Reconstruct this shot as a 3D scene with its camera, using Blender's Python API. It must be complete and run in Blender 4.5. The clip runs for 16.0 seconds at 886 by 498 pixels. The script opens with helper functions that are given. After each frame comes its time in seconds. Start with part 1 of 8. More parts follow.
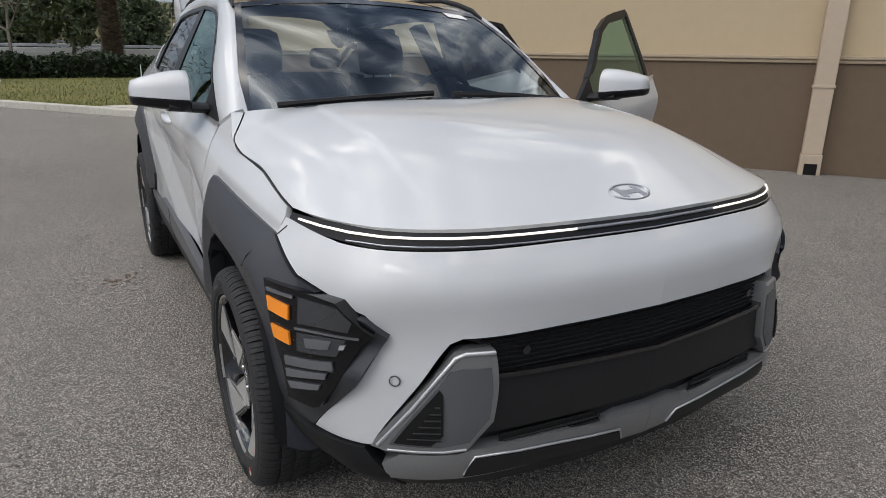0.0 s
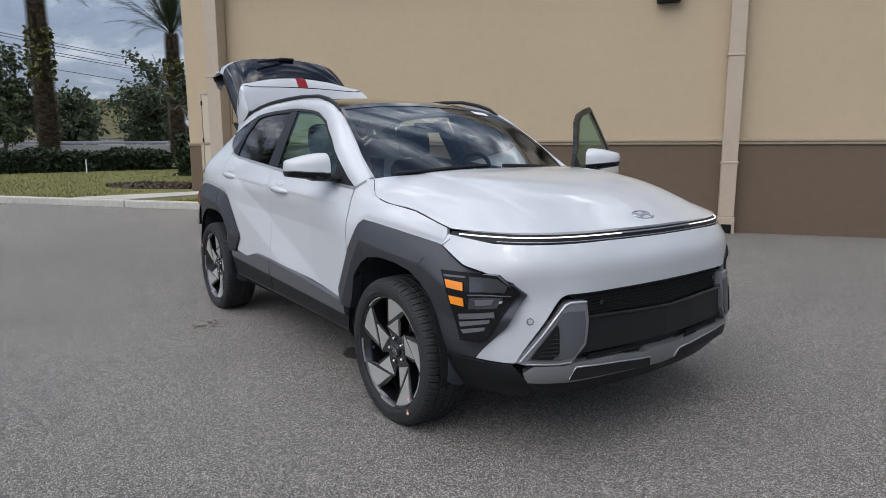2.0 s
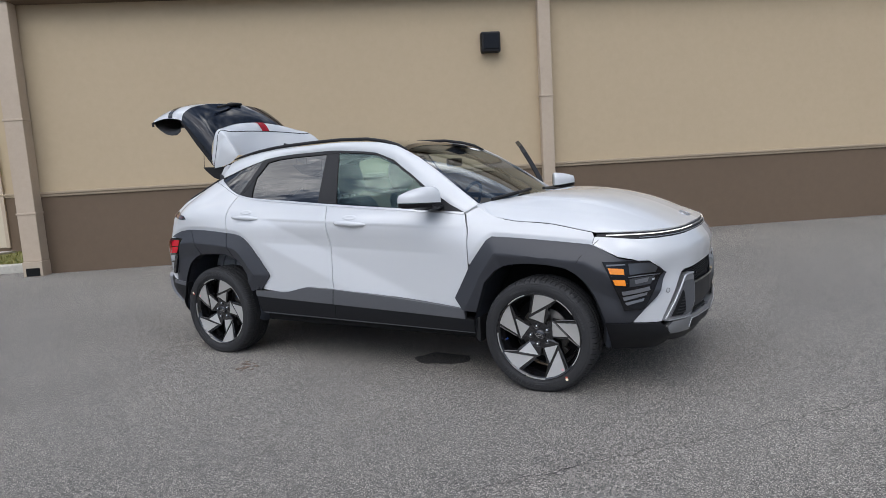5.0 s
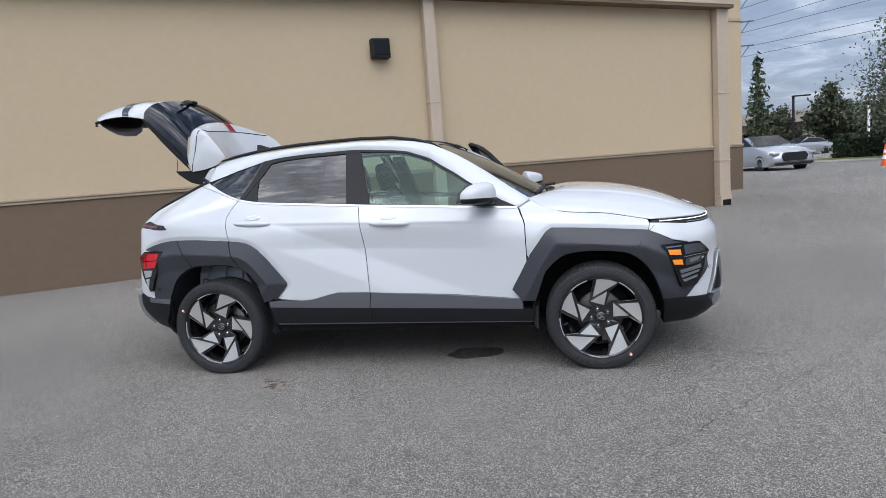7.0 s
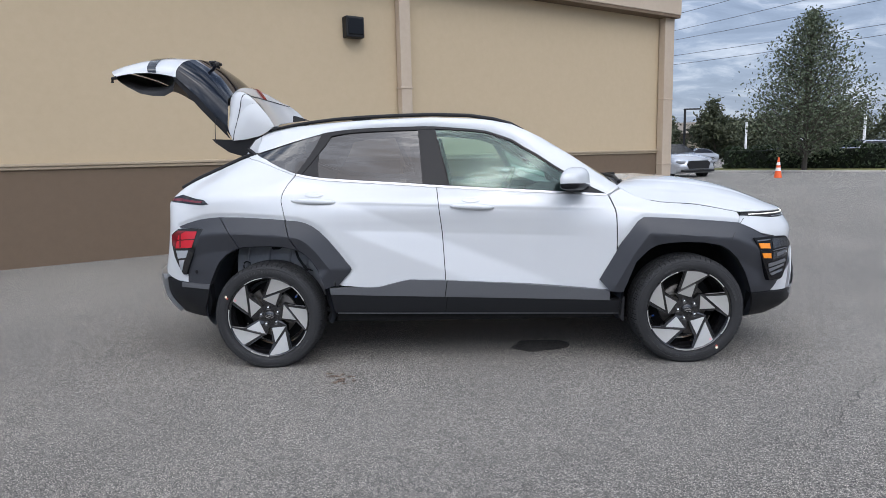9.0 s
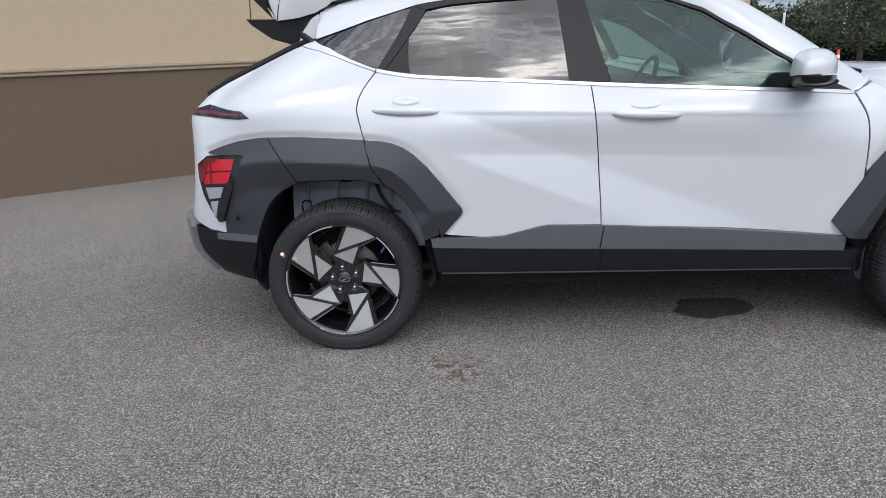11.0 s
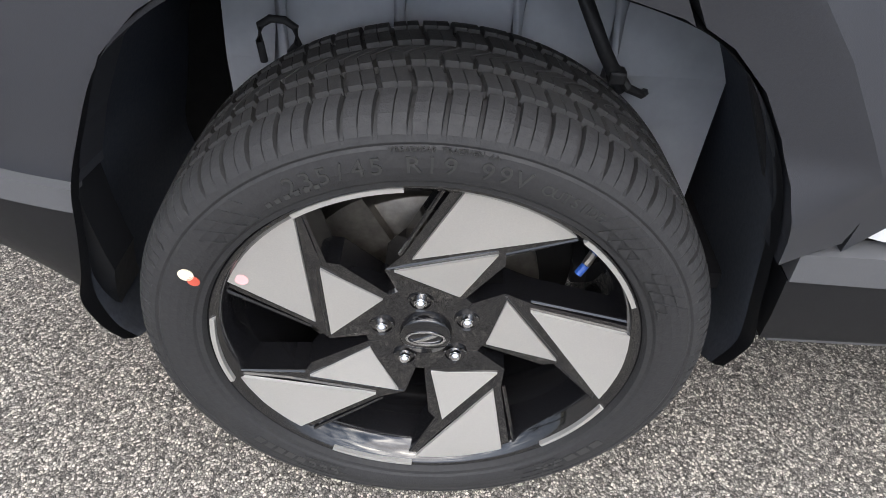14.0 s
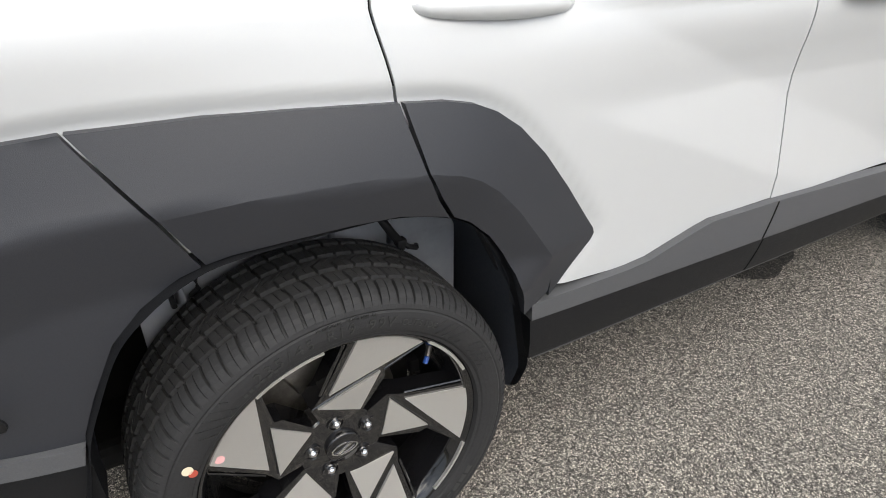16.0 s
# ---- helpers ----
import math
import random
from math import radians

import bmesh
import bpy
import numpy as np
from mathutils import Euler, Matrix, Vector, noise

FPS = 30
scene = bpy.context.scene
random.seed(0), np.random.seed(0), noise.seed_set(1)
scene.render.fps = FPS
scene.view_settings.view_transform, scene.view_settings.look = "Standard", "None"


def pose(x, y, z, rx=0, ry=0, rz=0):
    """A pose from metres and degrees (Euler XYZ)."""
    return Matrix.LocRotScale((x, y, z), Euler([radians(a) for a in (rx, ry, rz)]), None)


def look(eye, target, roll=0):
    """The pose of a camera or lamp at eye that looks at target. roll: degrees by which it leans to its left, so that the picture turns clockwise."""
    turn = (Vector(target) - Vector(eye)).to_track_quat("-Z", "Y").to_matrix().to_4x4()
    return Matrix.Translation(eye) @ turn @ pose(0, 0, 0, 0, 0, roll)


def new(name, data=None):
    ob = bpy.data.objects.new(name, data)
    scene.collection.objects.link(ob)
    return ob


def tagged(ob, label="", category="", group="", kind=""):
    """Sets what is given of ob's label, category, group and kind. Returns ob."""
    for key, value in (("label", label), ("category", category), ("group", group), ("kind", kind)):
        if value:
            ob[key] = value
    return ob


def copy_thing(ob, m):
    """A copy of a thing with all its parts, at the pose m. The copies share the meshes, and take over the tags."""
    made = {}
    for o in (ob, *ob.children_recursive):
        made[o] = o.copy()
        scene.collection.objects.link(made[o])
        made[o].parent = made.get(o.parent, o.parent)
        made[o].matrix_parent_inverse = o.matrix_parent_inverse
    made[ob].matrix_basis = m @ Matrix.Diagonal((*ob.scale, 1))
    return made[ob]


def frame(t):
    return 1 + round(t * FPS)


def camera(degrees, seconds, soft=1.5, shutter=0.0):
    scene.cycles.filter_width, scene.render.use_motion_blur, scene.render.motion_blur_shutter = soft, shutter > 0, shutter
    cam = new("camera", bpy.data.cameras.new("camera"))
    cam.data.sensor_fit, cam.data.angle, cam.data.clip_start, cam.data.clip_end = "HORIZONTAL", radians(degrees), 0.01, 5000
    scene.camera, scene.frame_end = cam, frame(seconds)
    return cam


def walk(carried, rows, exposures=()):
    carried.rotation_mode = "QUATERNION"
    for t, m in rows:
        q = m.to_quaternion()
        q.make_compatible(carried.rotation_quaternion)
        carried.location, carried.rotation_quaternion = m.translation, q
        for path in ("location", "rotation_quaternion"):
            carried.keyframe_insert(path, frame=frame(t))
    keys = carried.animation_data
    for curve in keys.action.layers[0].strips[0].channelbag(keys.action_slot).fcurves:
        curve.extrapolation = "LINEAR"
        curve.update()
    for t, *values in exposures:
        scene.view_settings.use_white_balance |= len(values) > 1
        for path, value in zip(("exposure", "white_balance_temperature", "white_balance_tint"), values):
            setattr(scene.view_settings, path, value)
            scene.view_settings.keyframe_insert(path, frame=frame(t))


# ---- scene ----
cam = camera(69.62, 16.0, soft=0.8)
PATH = [
    (0, (4.537, -1.199, 1.312), (2.877, -0.249, 0.727), 0.86),
    (0.5, (4.748, -1.462, 1.319), (3.088, -0.467, 0.816), -0.55),
    (1, (4.870, -1.763, 1.295), (3.273, -0.642, 0.856), 0.49),
    (1.5, (4.996, -2.043, 1.283), (3.399, -0.896, 0.917), 0.52),
    (2, (5.104, -2.341, 1.283), (3.511, -1.177, 0.960), -0.16),
    (2.5, (5.106, -2.750, 1.286), (3.567, -1.506, 0.995), -0.59),
    (3, (5.014, -3.067, 1.299), (3.524, -1.760, 1.034), 0.21),
    (3.5, (4.811, -3.353, 1.321), (3.458, -1.903, 1.061), -1.92),
    (4, (4.582, -3.739, 1.335), (3.371, -2.168, 1.079), -2.54),
    (4.2, (4.484, -3.877, 1.350), (3.314, -2.275, 1.093), -2.73),
    (6.3, (3.015, -4.799, 1.331), (2.466, -2.891, 1.090), -4.74),
    (6.5, (2.872, -4.862, 1.376), (2.384, -2.938, 1.128), -5.01),
    (7, (2.484, -4.925, 1.365), (2.096, -2.980, 1.107), -4.34),
    (7.5, (2.088, -4.982, 1.352), (1.811, -3.016, 1.111), -3.69),
    (8, (1.718, -4.998, 1.367), (1.564, -3.019, 1.118), -2.43),
    (8.2, (1.597, -4.960, 1.346), (1.490, -2.978, 1.104), -2.69),
    (10.3, (0.850, -4.191, 1.315), (0.812, -2.238, 0.883), -0.71),
    (10.5, (0.777, -3.998, 1.294), (0.715, -2.051, 0.842), -1.27),
    (11, (0.602, -3.530, 1.270), (0.494, -1.617, 0.696), -2.63),
    (11.5, (0.441, -3.043, 1.243), (0.278, -1.152, 0.611), -1.28),
    (12, (0.251, -2.609, 1.207), (0.099, -0.772, 0.430), -0.83),
    (12.3, (0.187, -2.353, 1.161), (0.069, -0.556, 0.290), -0.23),
    (12.5, (0.179, -2.155, 1.136), (0.059, -0.394, 0.195), 0.34),
    (13, (0.073, -1.786, 1.058), (0.018, -0.103, -0.021), 2.48),
    (13.5, (0.001, -1.499, 1.005), (0.047, 0.055, -0.253), 3.90),
    (14, (0.004, -1.361, 0.960), (0.036, 0.124, -0.380), 3.43),
    (14.5, (0.007, -1.322, 0.945), (0.039, 0.124, -0.437), 3.44),
    (15, (-0.007, -1.328, 0.954), (0.064, 0.123, -0.421), 4.22),
    (15.5, (-0.097, -1.436, 1.097), (0.334, 0.062, -0.156), -0.50),
    (16, (-0.265, -1.618, 1.238), (0.621, -0.149, 0.210), 0.34),
]
# stops by which the phone opens up as it comes close, with a slightly warm white balance
EXPOSURE = [(0, .24, 7350, 12), (2, .30, 6800, 12), (3.5, .29, 6800, 12), (7, .55, 6600, 12), (8, .58, 6600, 12), (10.5, .54, 6700, 12), (12, .48, 7000, 12), (12.6, .48, 7100, 12), (13.5, 1.05, 6950, 12), (14.2, 1.5, 7350, 12), (15, 1.72, 7500, 12), (15.5, 1.75, 7500, 12), (16, .9, 7750, 10)]
walk(cam, [(t, look(eye, target, roll)) for t, eye, target, roll in PATH], exposures=EXPOSURE)

# ---- light: bright overcast with broken cloud ----
world = bpy.data.worlds.new("overcast_sky")
scene.world = world
world.use_nodes = True
wn, wl = world.node_tree.nodes, world.node_tree.links
wn.clear()
sky = wn.new("ShaderNodeTexSky")
sky.sky_type, sky.sun_disc = "NISHITA", False
sky.sun_elevation, sky.sun_rotation = radians(54), radians(180)
sky.air_density, sky.dust_density = 1.0, 2.5
coord = wn.new("ShaderNodeTexCoord")
# clouds lie on a flat deck: the direction over its height gives their place on it
axes = wn.new("ShaderNodeSeparateXYZ")
wl.new(coord.outputs["Generated"], axes.inputs["Vector"])
deck = wn.new("ShaderNodeMath")
deck.operation = "MAXIMUM"
deck.inputs[1].default_value = 0.0
wl.new(axes.outputs["Z"], deck.inputs[0])
curve = wn.new("ShaderNodeMath")
curve.operation = "ADD"
curve.inputs[1].default_value = 0.22
wl.new(deck.outputs["Value"], curve.inputs[0])
spread = wn.new("ShaderNodeCombineXYZ")
for k in "XY":
    over = wn.new("ShaderNodeMath")
    over.operation = "DIVIDE"
    wl.new(axes.outputs[k], over.inputs[0])
    wl.new(curve.outputs["Value"], over.inputs[1])
    wl.new(over.outputs["Value"], spread.inputs[k])
stretch = wn.new("ShaderNodeMapping")
stretch.inputs["Scale"].default_value = (1.0, 1.35, 1.0)
stretch.inputs["Location"].default_value = (0.35, 0.8, 0.0)
wl.new(spread.outputs["Vector"], stretch.inputs["Vector"])
cloud = wn.new("ShaderNodeTexNoise")
cloud.inputs["Scale"].default_value, cloud.inputs["Detail"].default_value, cloud.inputs["Roughness"].default_value = 3.4, 9, 0.6
cloud.inputs["Distortion"].default_value = 0.5
wl.new(stretch.outputs["Vector"], cloud.inputs["Vector"])
ramp = wn.new("ShaderNodeValToRGB")
ramp.color_ramp.elements[0].position, ramp.color_ramp.elements[0].color = 0.41, (0.7, 1.0, 1.6, 1)
ramp.color_ramp.elements[1].position, ramp.color_ramp.elements[1].color = 0.67, (23.0, 23.2, 23.4, 1)
mid = ramp.color_ramp.elements.new(0.50)
mid.color = (2.3, 2.9, 4.0, 1)
lit_edge = ramp.color_ramp.elements.new(0.575)
lit_edge.color = (7.6, 8.2, 9.0, 1)
calm = wn.new("ShaderNodeMapRange")
calm.inputs["From Min"].default_value, calm.inputs["From Max"].default_value = 0.15, 0.6
calm.inputs["To Min"].default_value, calm.inputs["To Max"].default_value = 0.16, 1.0
wl.new(axes.outputs["Z"], calm.inputs["Value"])
about = wn.new("ShaderNodeMath")
about.operation = "SUBTRACT"
about.inputs[1].default_value = 0.5
wl.new(cloud.outputs["Fac"], about.inputs[0])
paler = wn.new("ShaderNodeMath")
paler.operation = "MULTIPLY_ADD"
paler.inputs[2].default_value = 0.5
wl.new(about.outputs["Value"], paler.inputs[0])
wl.new(calm.outputs["Result"], paler.inputs[1])
wl.new(paler.outputs["Value"], ramp.inputs["Fac"])
# the sky is brighter overhead than at the horizon, and brightest round the veiled sun
SUN_WAY = Vector((0, -14, 19)).normalized()
parts_of = wn.new("ShaderNodeSeparateXYZ")
wl.new(coord.outputs["Generated"], parts_of.inputs["Vector"])
rise = wn.new("ShaderNodeMapRange")
rise.inputs["From Min"].default_value, rise.inputs["From Max"].default_value = 0.0, 1.0
rise.inputs["To Min"].default_value, rise.inputs["To Max"].default_value = 0.43, 0.58
wl.new(parts_of.outputs["Z"], rise.inputs["Value"])
toward = wn.new("ShaderNodeVectorMath")
toward.operation = "DOT_PRODUCT"
wl.new(coord.outputs["Generated"], toward.inputs[0])
toward.inputs[1].default_value = SUN_WAY
halo = wn.new("ShaderNodeMapRange")
halo.interpolation_type = "SMOOTHSTEP"
halo.inputs["From Min"].default_value, halo.inputs["From Max"].default_value = 0.45, 1.0
halo.inputs["To Min"].default_value, halo.inputs["To Max"].default_value = 0.0, 1.2
wl.new(toward.outputs["Value"], halo.inputs["Value"])
lift = wn.new("ShaderNodeMath")
lift.operation = "ADD"
wl.new(rise.outputs["Result"], lift.inputs[0])
wl.new(halo.outputs["Result"], lift.inputs[1])
shade = wn.new("ShaderNodeMixRGB")
shade.blend_type, shade.inputs["Fac"].default_value = "MULTIPLY", 1.0
wl.new(ramp.outputs["Color"], shade.inputs["Color1"])
wl.new(lift.outputs["Value"], shade.inputs["Color2"])
veil = wn.new("ShaderNodeMixRGB")
veil.inputs["Fac"].default_value = 0.9
wl.new(sky.outputs["Color"], veil.inputs["Color1"])
wl.new(shade.outputs["Color"], veil.inputs["Color2"])
backg = wn.new("ShaderNodeBackground")
backg.inputs["Strength"].default_value = 0.21
wl.new(veil.outputs["Color"], backg.inputs["Color"])
wout = wn.new("ShaderNodeOutputWorld")
wl.new(backg.outputs["Background"], wout.inputs["Surface"])

sun_data = bpy.data.lights.new("sun", "SUN")
sun_data.energy, sun_data.angle, sun_data.color = 0.65, radians(60), (1.0, 0.95, 0.88)
sun = new("sun", sun_data)
sun.matrix_world = look(SUN_WAY * 30, (0, 0, 0))

# ---- materials ----
def mat(name, color, rough=0.5, metal=0.0, coat=0.0, spec=0.5):
    m = bpy.data.materials.new(name)
    m.use_nodes = True
    b = m.node_tree.nodes["Principled BSDF"]
    b.inputs["Base Color"].default_value = (*color, 1)
    b.inputs["Roughness"].default_value, b.inputs["Metallic"].default_value = rough, metal
    b.inputs["Coat Weight"].default_value, b.inputs["Coat Roughness"].default_value = coat, 0.04
    b.inputs["Specular IOR Level"].default_value = spec
    return m


def node(m, kind, **values):
    n = m.node_tree.nodes.new(kind)
    for k, v in values.items():
        n.inputs[k.replace("_", " ")].default_value = v
    return n


def link(m, a, b):
    m.node_tree.links.new(a, b)


def bsdf(m):
    return m.node_tree.nodes["Principled BSDF"]


def coords(m, scale=(1, 1, 1), space="Object"):
    c = m.node_tree.nodes.new("ShaderNodeTexCoord")
    k = m.node_tree.nodes.new("ShaderNodeMapping")
    k.inputs["Scale"].default_value = scale
    link(m, c.outputs[space], k.inputs["Vector"])
    return k.outputs["Vector"]


def ramp_of(m, fac, stops):
    r = m.node_tree.nodes.new("ShaderNodeValToRGB")
    e = r.color_ramp.elements
    e[0].position, e[0].color = stops[0][0], (*stops[0][1], 1)
    e[1].position, e[1].color = stops[-1][0], (*stops[-1][1], 1)
    for p, c in stops[1:-1]:
        e.new(p).color = (*c, 1)
    link(m, fac, r.inputs["Fac"])
    return r.outputs["Color"]


def mixed(m, fac, a, b, kind="MIX"):
    x = m.node_tree.nodes.new("ShaderNodeMixRGB")
    x.blend_type = kind
    for sock, v in ((x.inputs["Fac"], fac), (x.inputs["Color1"], a), (x.inputs["Color2"], b)):
        if isinstance(v, (int, float)):
            sock.default_value = v
        elif isinstance(v, tuple):
            sock.default_value = (*v, 1)
        else:
            link(m, v, sock)
    return x.outputs["Color"]


def bump(m, height, strength, distance):
    n = node(m, "ShaderNodeBump", Strength=strength, Distance=distance)
    link(m, height, n.inputs["Height"])
    link(m, n.outputs["Normal"], bsdf(m).inputs["Normal"])
    return n


def grainy(name, low, high, rough, scale, detail=4.0, bump_scale=0, bump_depth=0.0, metal=0.0, big=0.7, coat=0.0, spec=0.5):
    """A surface that varies at two scales between two colours, with an optional fine relief."""
    m = mat(name, low, rough, metal, coat, spec)
    v = coords(m)
    fine = node(m, "ShaderNodeTexNoise", Scale=scale, Detail=detail, Roughness=0.65)
    wide = node(m, "ShaderNodeTexNoise", Scale=big, Detail=3.0)
    link(m, v, fine.inputs["Vector"])
    link(m, v, wide.inputs["Vector"])
    both = mixed(m, 0.4, fine.outputs["Fac"], wide.outputs["Fac"])
    link(m, ramp_of(m, both, [(0.35, low), (0.65, high)]), bsdf(m).inputs["Base Color"])
    if bump_scale:
        rel = node(m, "ShaderNodeTexNoise", Scale=bump_scale, Detail=4.0)
        link(m, v, rel.inputs["Vector"])
        bump(m, rel.outputs["Fac"], 0.6, bump_depth)
    return m


def asphalt_material(name="asphalt_aggregate", tone_of=(1, 1, 1)):
    m = mat(name, (0.1, 0.1, 0.1), 0.85)
    v = coords(m)
    cells = node(m, "ShaderNodeTexVoronoi", Scale=225.0)
    cells2 = node(m, "ShaderNodeTexVoronoi", Scale=420.0)
    edge = m.node_tree.nodes.new("ShaderNodeTexVoronoi")
    edge.feature = "DISTANCE_TO_EDGE"
    edge.inputs["Scale"].default_value = 225.0
    for n in (cells, cells2, edge):
        link(m, v, n.inputs["Vector"])
    tone = m.node_tree.nodes.new("ShaderNodeSeparateColor")
    link(m, cells.outputs["Color"], tone.inputs["Color"])
    tone2 = m.node_tree.nodes.new("ShaderNodeSeparateColor")
    link(m, cells2.outputs["Color"], tone2.inputs["Color"])
    stone = ramp_of(m, tone.outputs["Red"], [(0.0, (0.022, 0.020, 0.018)), (0.27, (0.095, 0.089, 0.081)), (0.62, (0.245, 0.228, 0.205)), (1.0, (0.62, 0.57, 0.50))])
    sand = ramp_of(m, tone2.outputs["Green"], [(0.0, (0.015, 0.014, 0.013)), (0.5, (0.14, 0.13, 0.116)), (1.0, (0.52, 0.48, 0.42))])
    base = mixed(m, 0.22, stone, sand)
    joint = ramp_of(m, edge.outputs["Distance"], [(0.0, (0.07, 0.07, 0.07)), (0.055, (0.35, 0.35, 0.35)), (0.13, (1.15, 1.15, 1.15))])
    base = mixed(m, 1.0, base, joint, "MULTIPLY")
    wide = node(m, "ShaderNodeTexNoise", Scale=0.35, Detail=6.0, Roughness=0.6)
    link(m, v, wide.inputs["Vector"])
    worn = ramp_of(m, wide.outputs["Fac"], [(0.3, (0.95, 0.95, 0.95)), (0.7, (1.3, 1.29, 1.28))])
    base = mixed(m, 1.0, base, worn, "MULTIPLY")
    blot = node(m, "ShaderNodeTexNoise", Scale=2.2, Detail=5.0, Roughness=0.7)
    link(m, v, blot.inputs["Vector"])
    spots = ramp_of(m, blot.outputs["Fac"], [(0.24, (0.55, 0.54, 0.53)), (0.36, (1, 1, 1))])
    base = mixed(m, 1.0, base, spots, "MULTIPLY")
    base = mixed(m, 1.0, base, tone_of, "MULTIPLY")
    link(m, base, bsdf(m).inputs["Base Color"])
    bump(m, edge.outputs["Distance"], 0.9, 0.0045)
    return m


def glass_material(name, tint, gloss=(1, 1, 1), ior=1.8, wavy=0.0):
    m = bpy.data.materials.new(name)
    m.use_nodes = True
    t = m.node_tree
    t.nodes.clear()
    clear = t.nodes.new("ShaderNodeBsdfTransparent")
    clear.inputs["Color"].default_value = (*tint, 1)
    shine = t.nodes.new("ShaderNodeBsdfGlossy")
    shine.inputs["Roughness"].default_value = 0.02
    shine.inputs["Color"].default_value = (*gloss, 1)
    # pressed glass is slightly wavy, which draws reflections out sideways
    place = t.nodes.new("ShaderNodeTexCoord")
    drawn = t.nodes.new("ShaderNodeMapping")
    drawn.inputs["Scale"].default_value = (1.2, 1.2, 7.0)
    wave = t.nodes.new("ShaderNodeTexNoise")
    wave.inputs["Scale"].default_value, wave.inputs["Detail"].default_value = 3.0, 1.5
    swell = t.nodes.new("ShaderNodeBump")
    swell.inputs["Strength"].default_value, swell.inputs["Distance"].default_value = 1.0, wavy
    t.links.new(place.outputs["Object"], drawn.inputs["Vector"])
    t.links.new(drawn.outputs["Vector"], wave.inputs["Vector"])
    t.links.new(wave.outputs["Fac"], swell.inputs["Height"])
    t.links.new(swell.outputs["Normal"], shine.inputs["Normal"])
    fres = t.nodes.new("ShaderNodeFresnel")
    fres.inputs["IOR"].default_value = ior
    mix = t.nodes.new("ShaderNodeMixShader")
    out = t.nodes.new("ShaderNodeOutputMaterial")
    t.links.new(fres.outputs["Fac"], mix.inputs["Fac"])
    t.links.new(clear.outputs[0], mix.inputs[1])
    t.links.new(shine.outputs[0], mix.inputs[2])
    t.links.new(mix.outputs[0], out.inputs["Surface"])
    return m


def glow_material(name, color, strength):
    m = mat(name, color, 0.2)
    bsdf(m).inputs["Emission Color"].default_value = (*color, 1)
    bsdf(m).inputs["Emission Strength"].default_value = strength
    return m


def leaf_material(name, low, high):
    m = mat(name, low, 0.6, spec=0.3)
    info = m.node_tree.nodes.new("ShaderNodeNewGeometry")
    link(m, ramp_of(m, info.outputs["Random Per Island"], [(0.0, low), (1.0, high)]), bsdf(m).inputs["Base Color"])
    return m


M_ASPHALT = asphalt_material()
M_WHITE = grainy("white_paint", (0.53, 0.543, 0.55), (0.55, 0.563, 0.57), 0.5, 1.3, coat=1.0)
M_CLAD = grainy("dark_grey_cladding", (0.026, 0.0275, 0.0325), (0.032, 0.034, 0.040), 0.40, 420.0, bump_scale=900, bump_depth=0.0003, spec=0.45)
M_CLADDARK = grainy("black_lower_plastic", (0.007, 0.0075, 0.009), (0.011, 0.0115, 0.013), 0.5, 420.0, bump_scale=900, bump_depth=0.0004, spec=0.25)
# dark sill plastic with its reflected sheen put into a lighter base colour
M_GREYSHEEN = grainy("grey_sheen_plastic", (0.082, 0.084, 0.090), (0.10, 0.102, 0.108), 0.42, 420.0, bump_scale=900, bump_depth=0.0005, spec=0.22)
M_BLACK = grainy("black_plastic", (0.012, 0.012, 0.013), (0.02, 0.02, 0.021), 0.5, 200.0, spec=0.22)
M_GLOSS = mat("gloss_black", (0.006, 0.006, 0.007), 0.08, coat=0.6)
M_SATIN = mat("satin_black_pillar", (0.010, 0.010, 0.011), 0.32, spec=0.2)
M_UNDER = grainy("underbody_black", (0.006, 0.006, 0.006), (0.012, 0.012, 0.012), 0.9, 40.0, spec=0.22)
M_GREYMETAL = grainy("painted_liner_grey", (0.27, 0.285, 0.31), (0.42, 0.435, 0.46), 0.5, 14.0)
# darker copy of the painted liner grey, with the arch's shade in its colour
M_INNERGREY = grainy("shaded_inner_wing_paint", (0.22, 0.23, 0.25), (0.34, 0.35, 0.375), 0.6, 9.0)
M_SILVER = grainy("silver_trim", (0.22, 0.225, 0.235), (0.27, 0.275, 0.28), 0.35, 300.0, metal=0.6)
M_CHROME = mat("chrome", (0.72, 0.73, 0.74), 0.12, 1.0)
M_CHROMEDULL = grainy("bright_satin_trim", (0.42, 0.425, 0.435), (0.5, 0.505, 0.515), 0.3, 200.0, metal=0.7)
M_ALLOY = grainy("machined_alloy", (0.55, 0.54, 0.52), (0.61, 0.60, 0.575), 0.34, 500.0, metal=0.65)
M_RUBBER = grainy("tyre_rubber", (0.024, 0.024, 0.025), (0.034, 0.034, 0.035), 0.62, 150.0, bump_scale=350, bump_depth=0.0008, spec=0.22)
M_STEEL = grainy("brake_steel", (0.11, 0.10, 0.09), (0.2, 0.185, 0.165), 0.45, 60.0, metal=0.8)
M_GLASS = glass_material("clear_window_glass", (0.29, 0.50, 0.44), gloss=(0.76, 0.97, 0.93), ior=1.56, wavy=0.0012)
M_SHIELD = glass_material("windscreen_glass", (0.56, 0.66, 0.66), gloss=(0.85, 0.93, 1.0), ior=1.8)
M_DARKGLASS = glass_material("privacy_glass", (0.07, 0.072, 0.08), ior=1.68, wavy=0.0012)
M_HATCHGLASS = mat("rear_window_glass", (0.006, 0.008, 0.013), 0.05, spec=0.35)
M_ROOFGLASS = mat("black_roof_glass", (0.008, 0.008, 0.009), 0.05, coat=1.0)
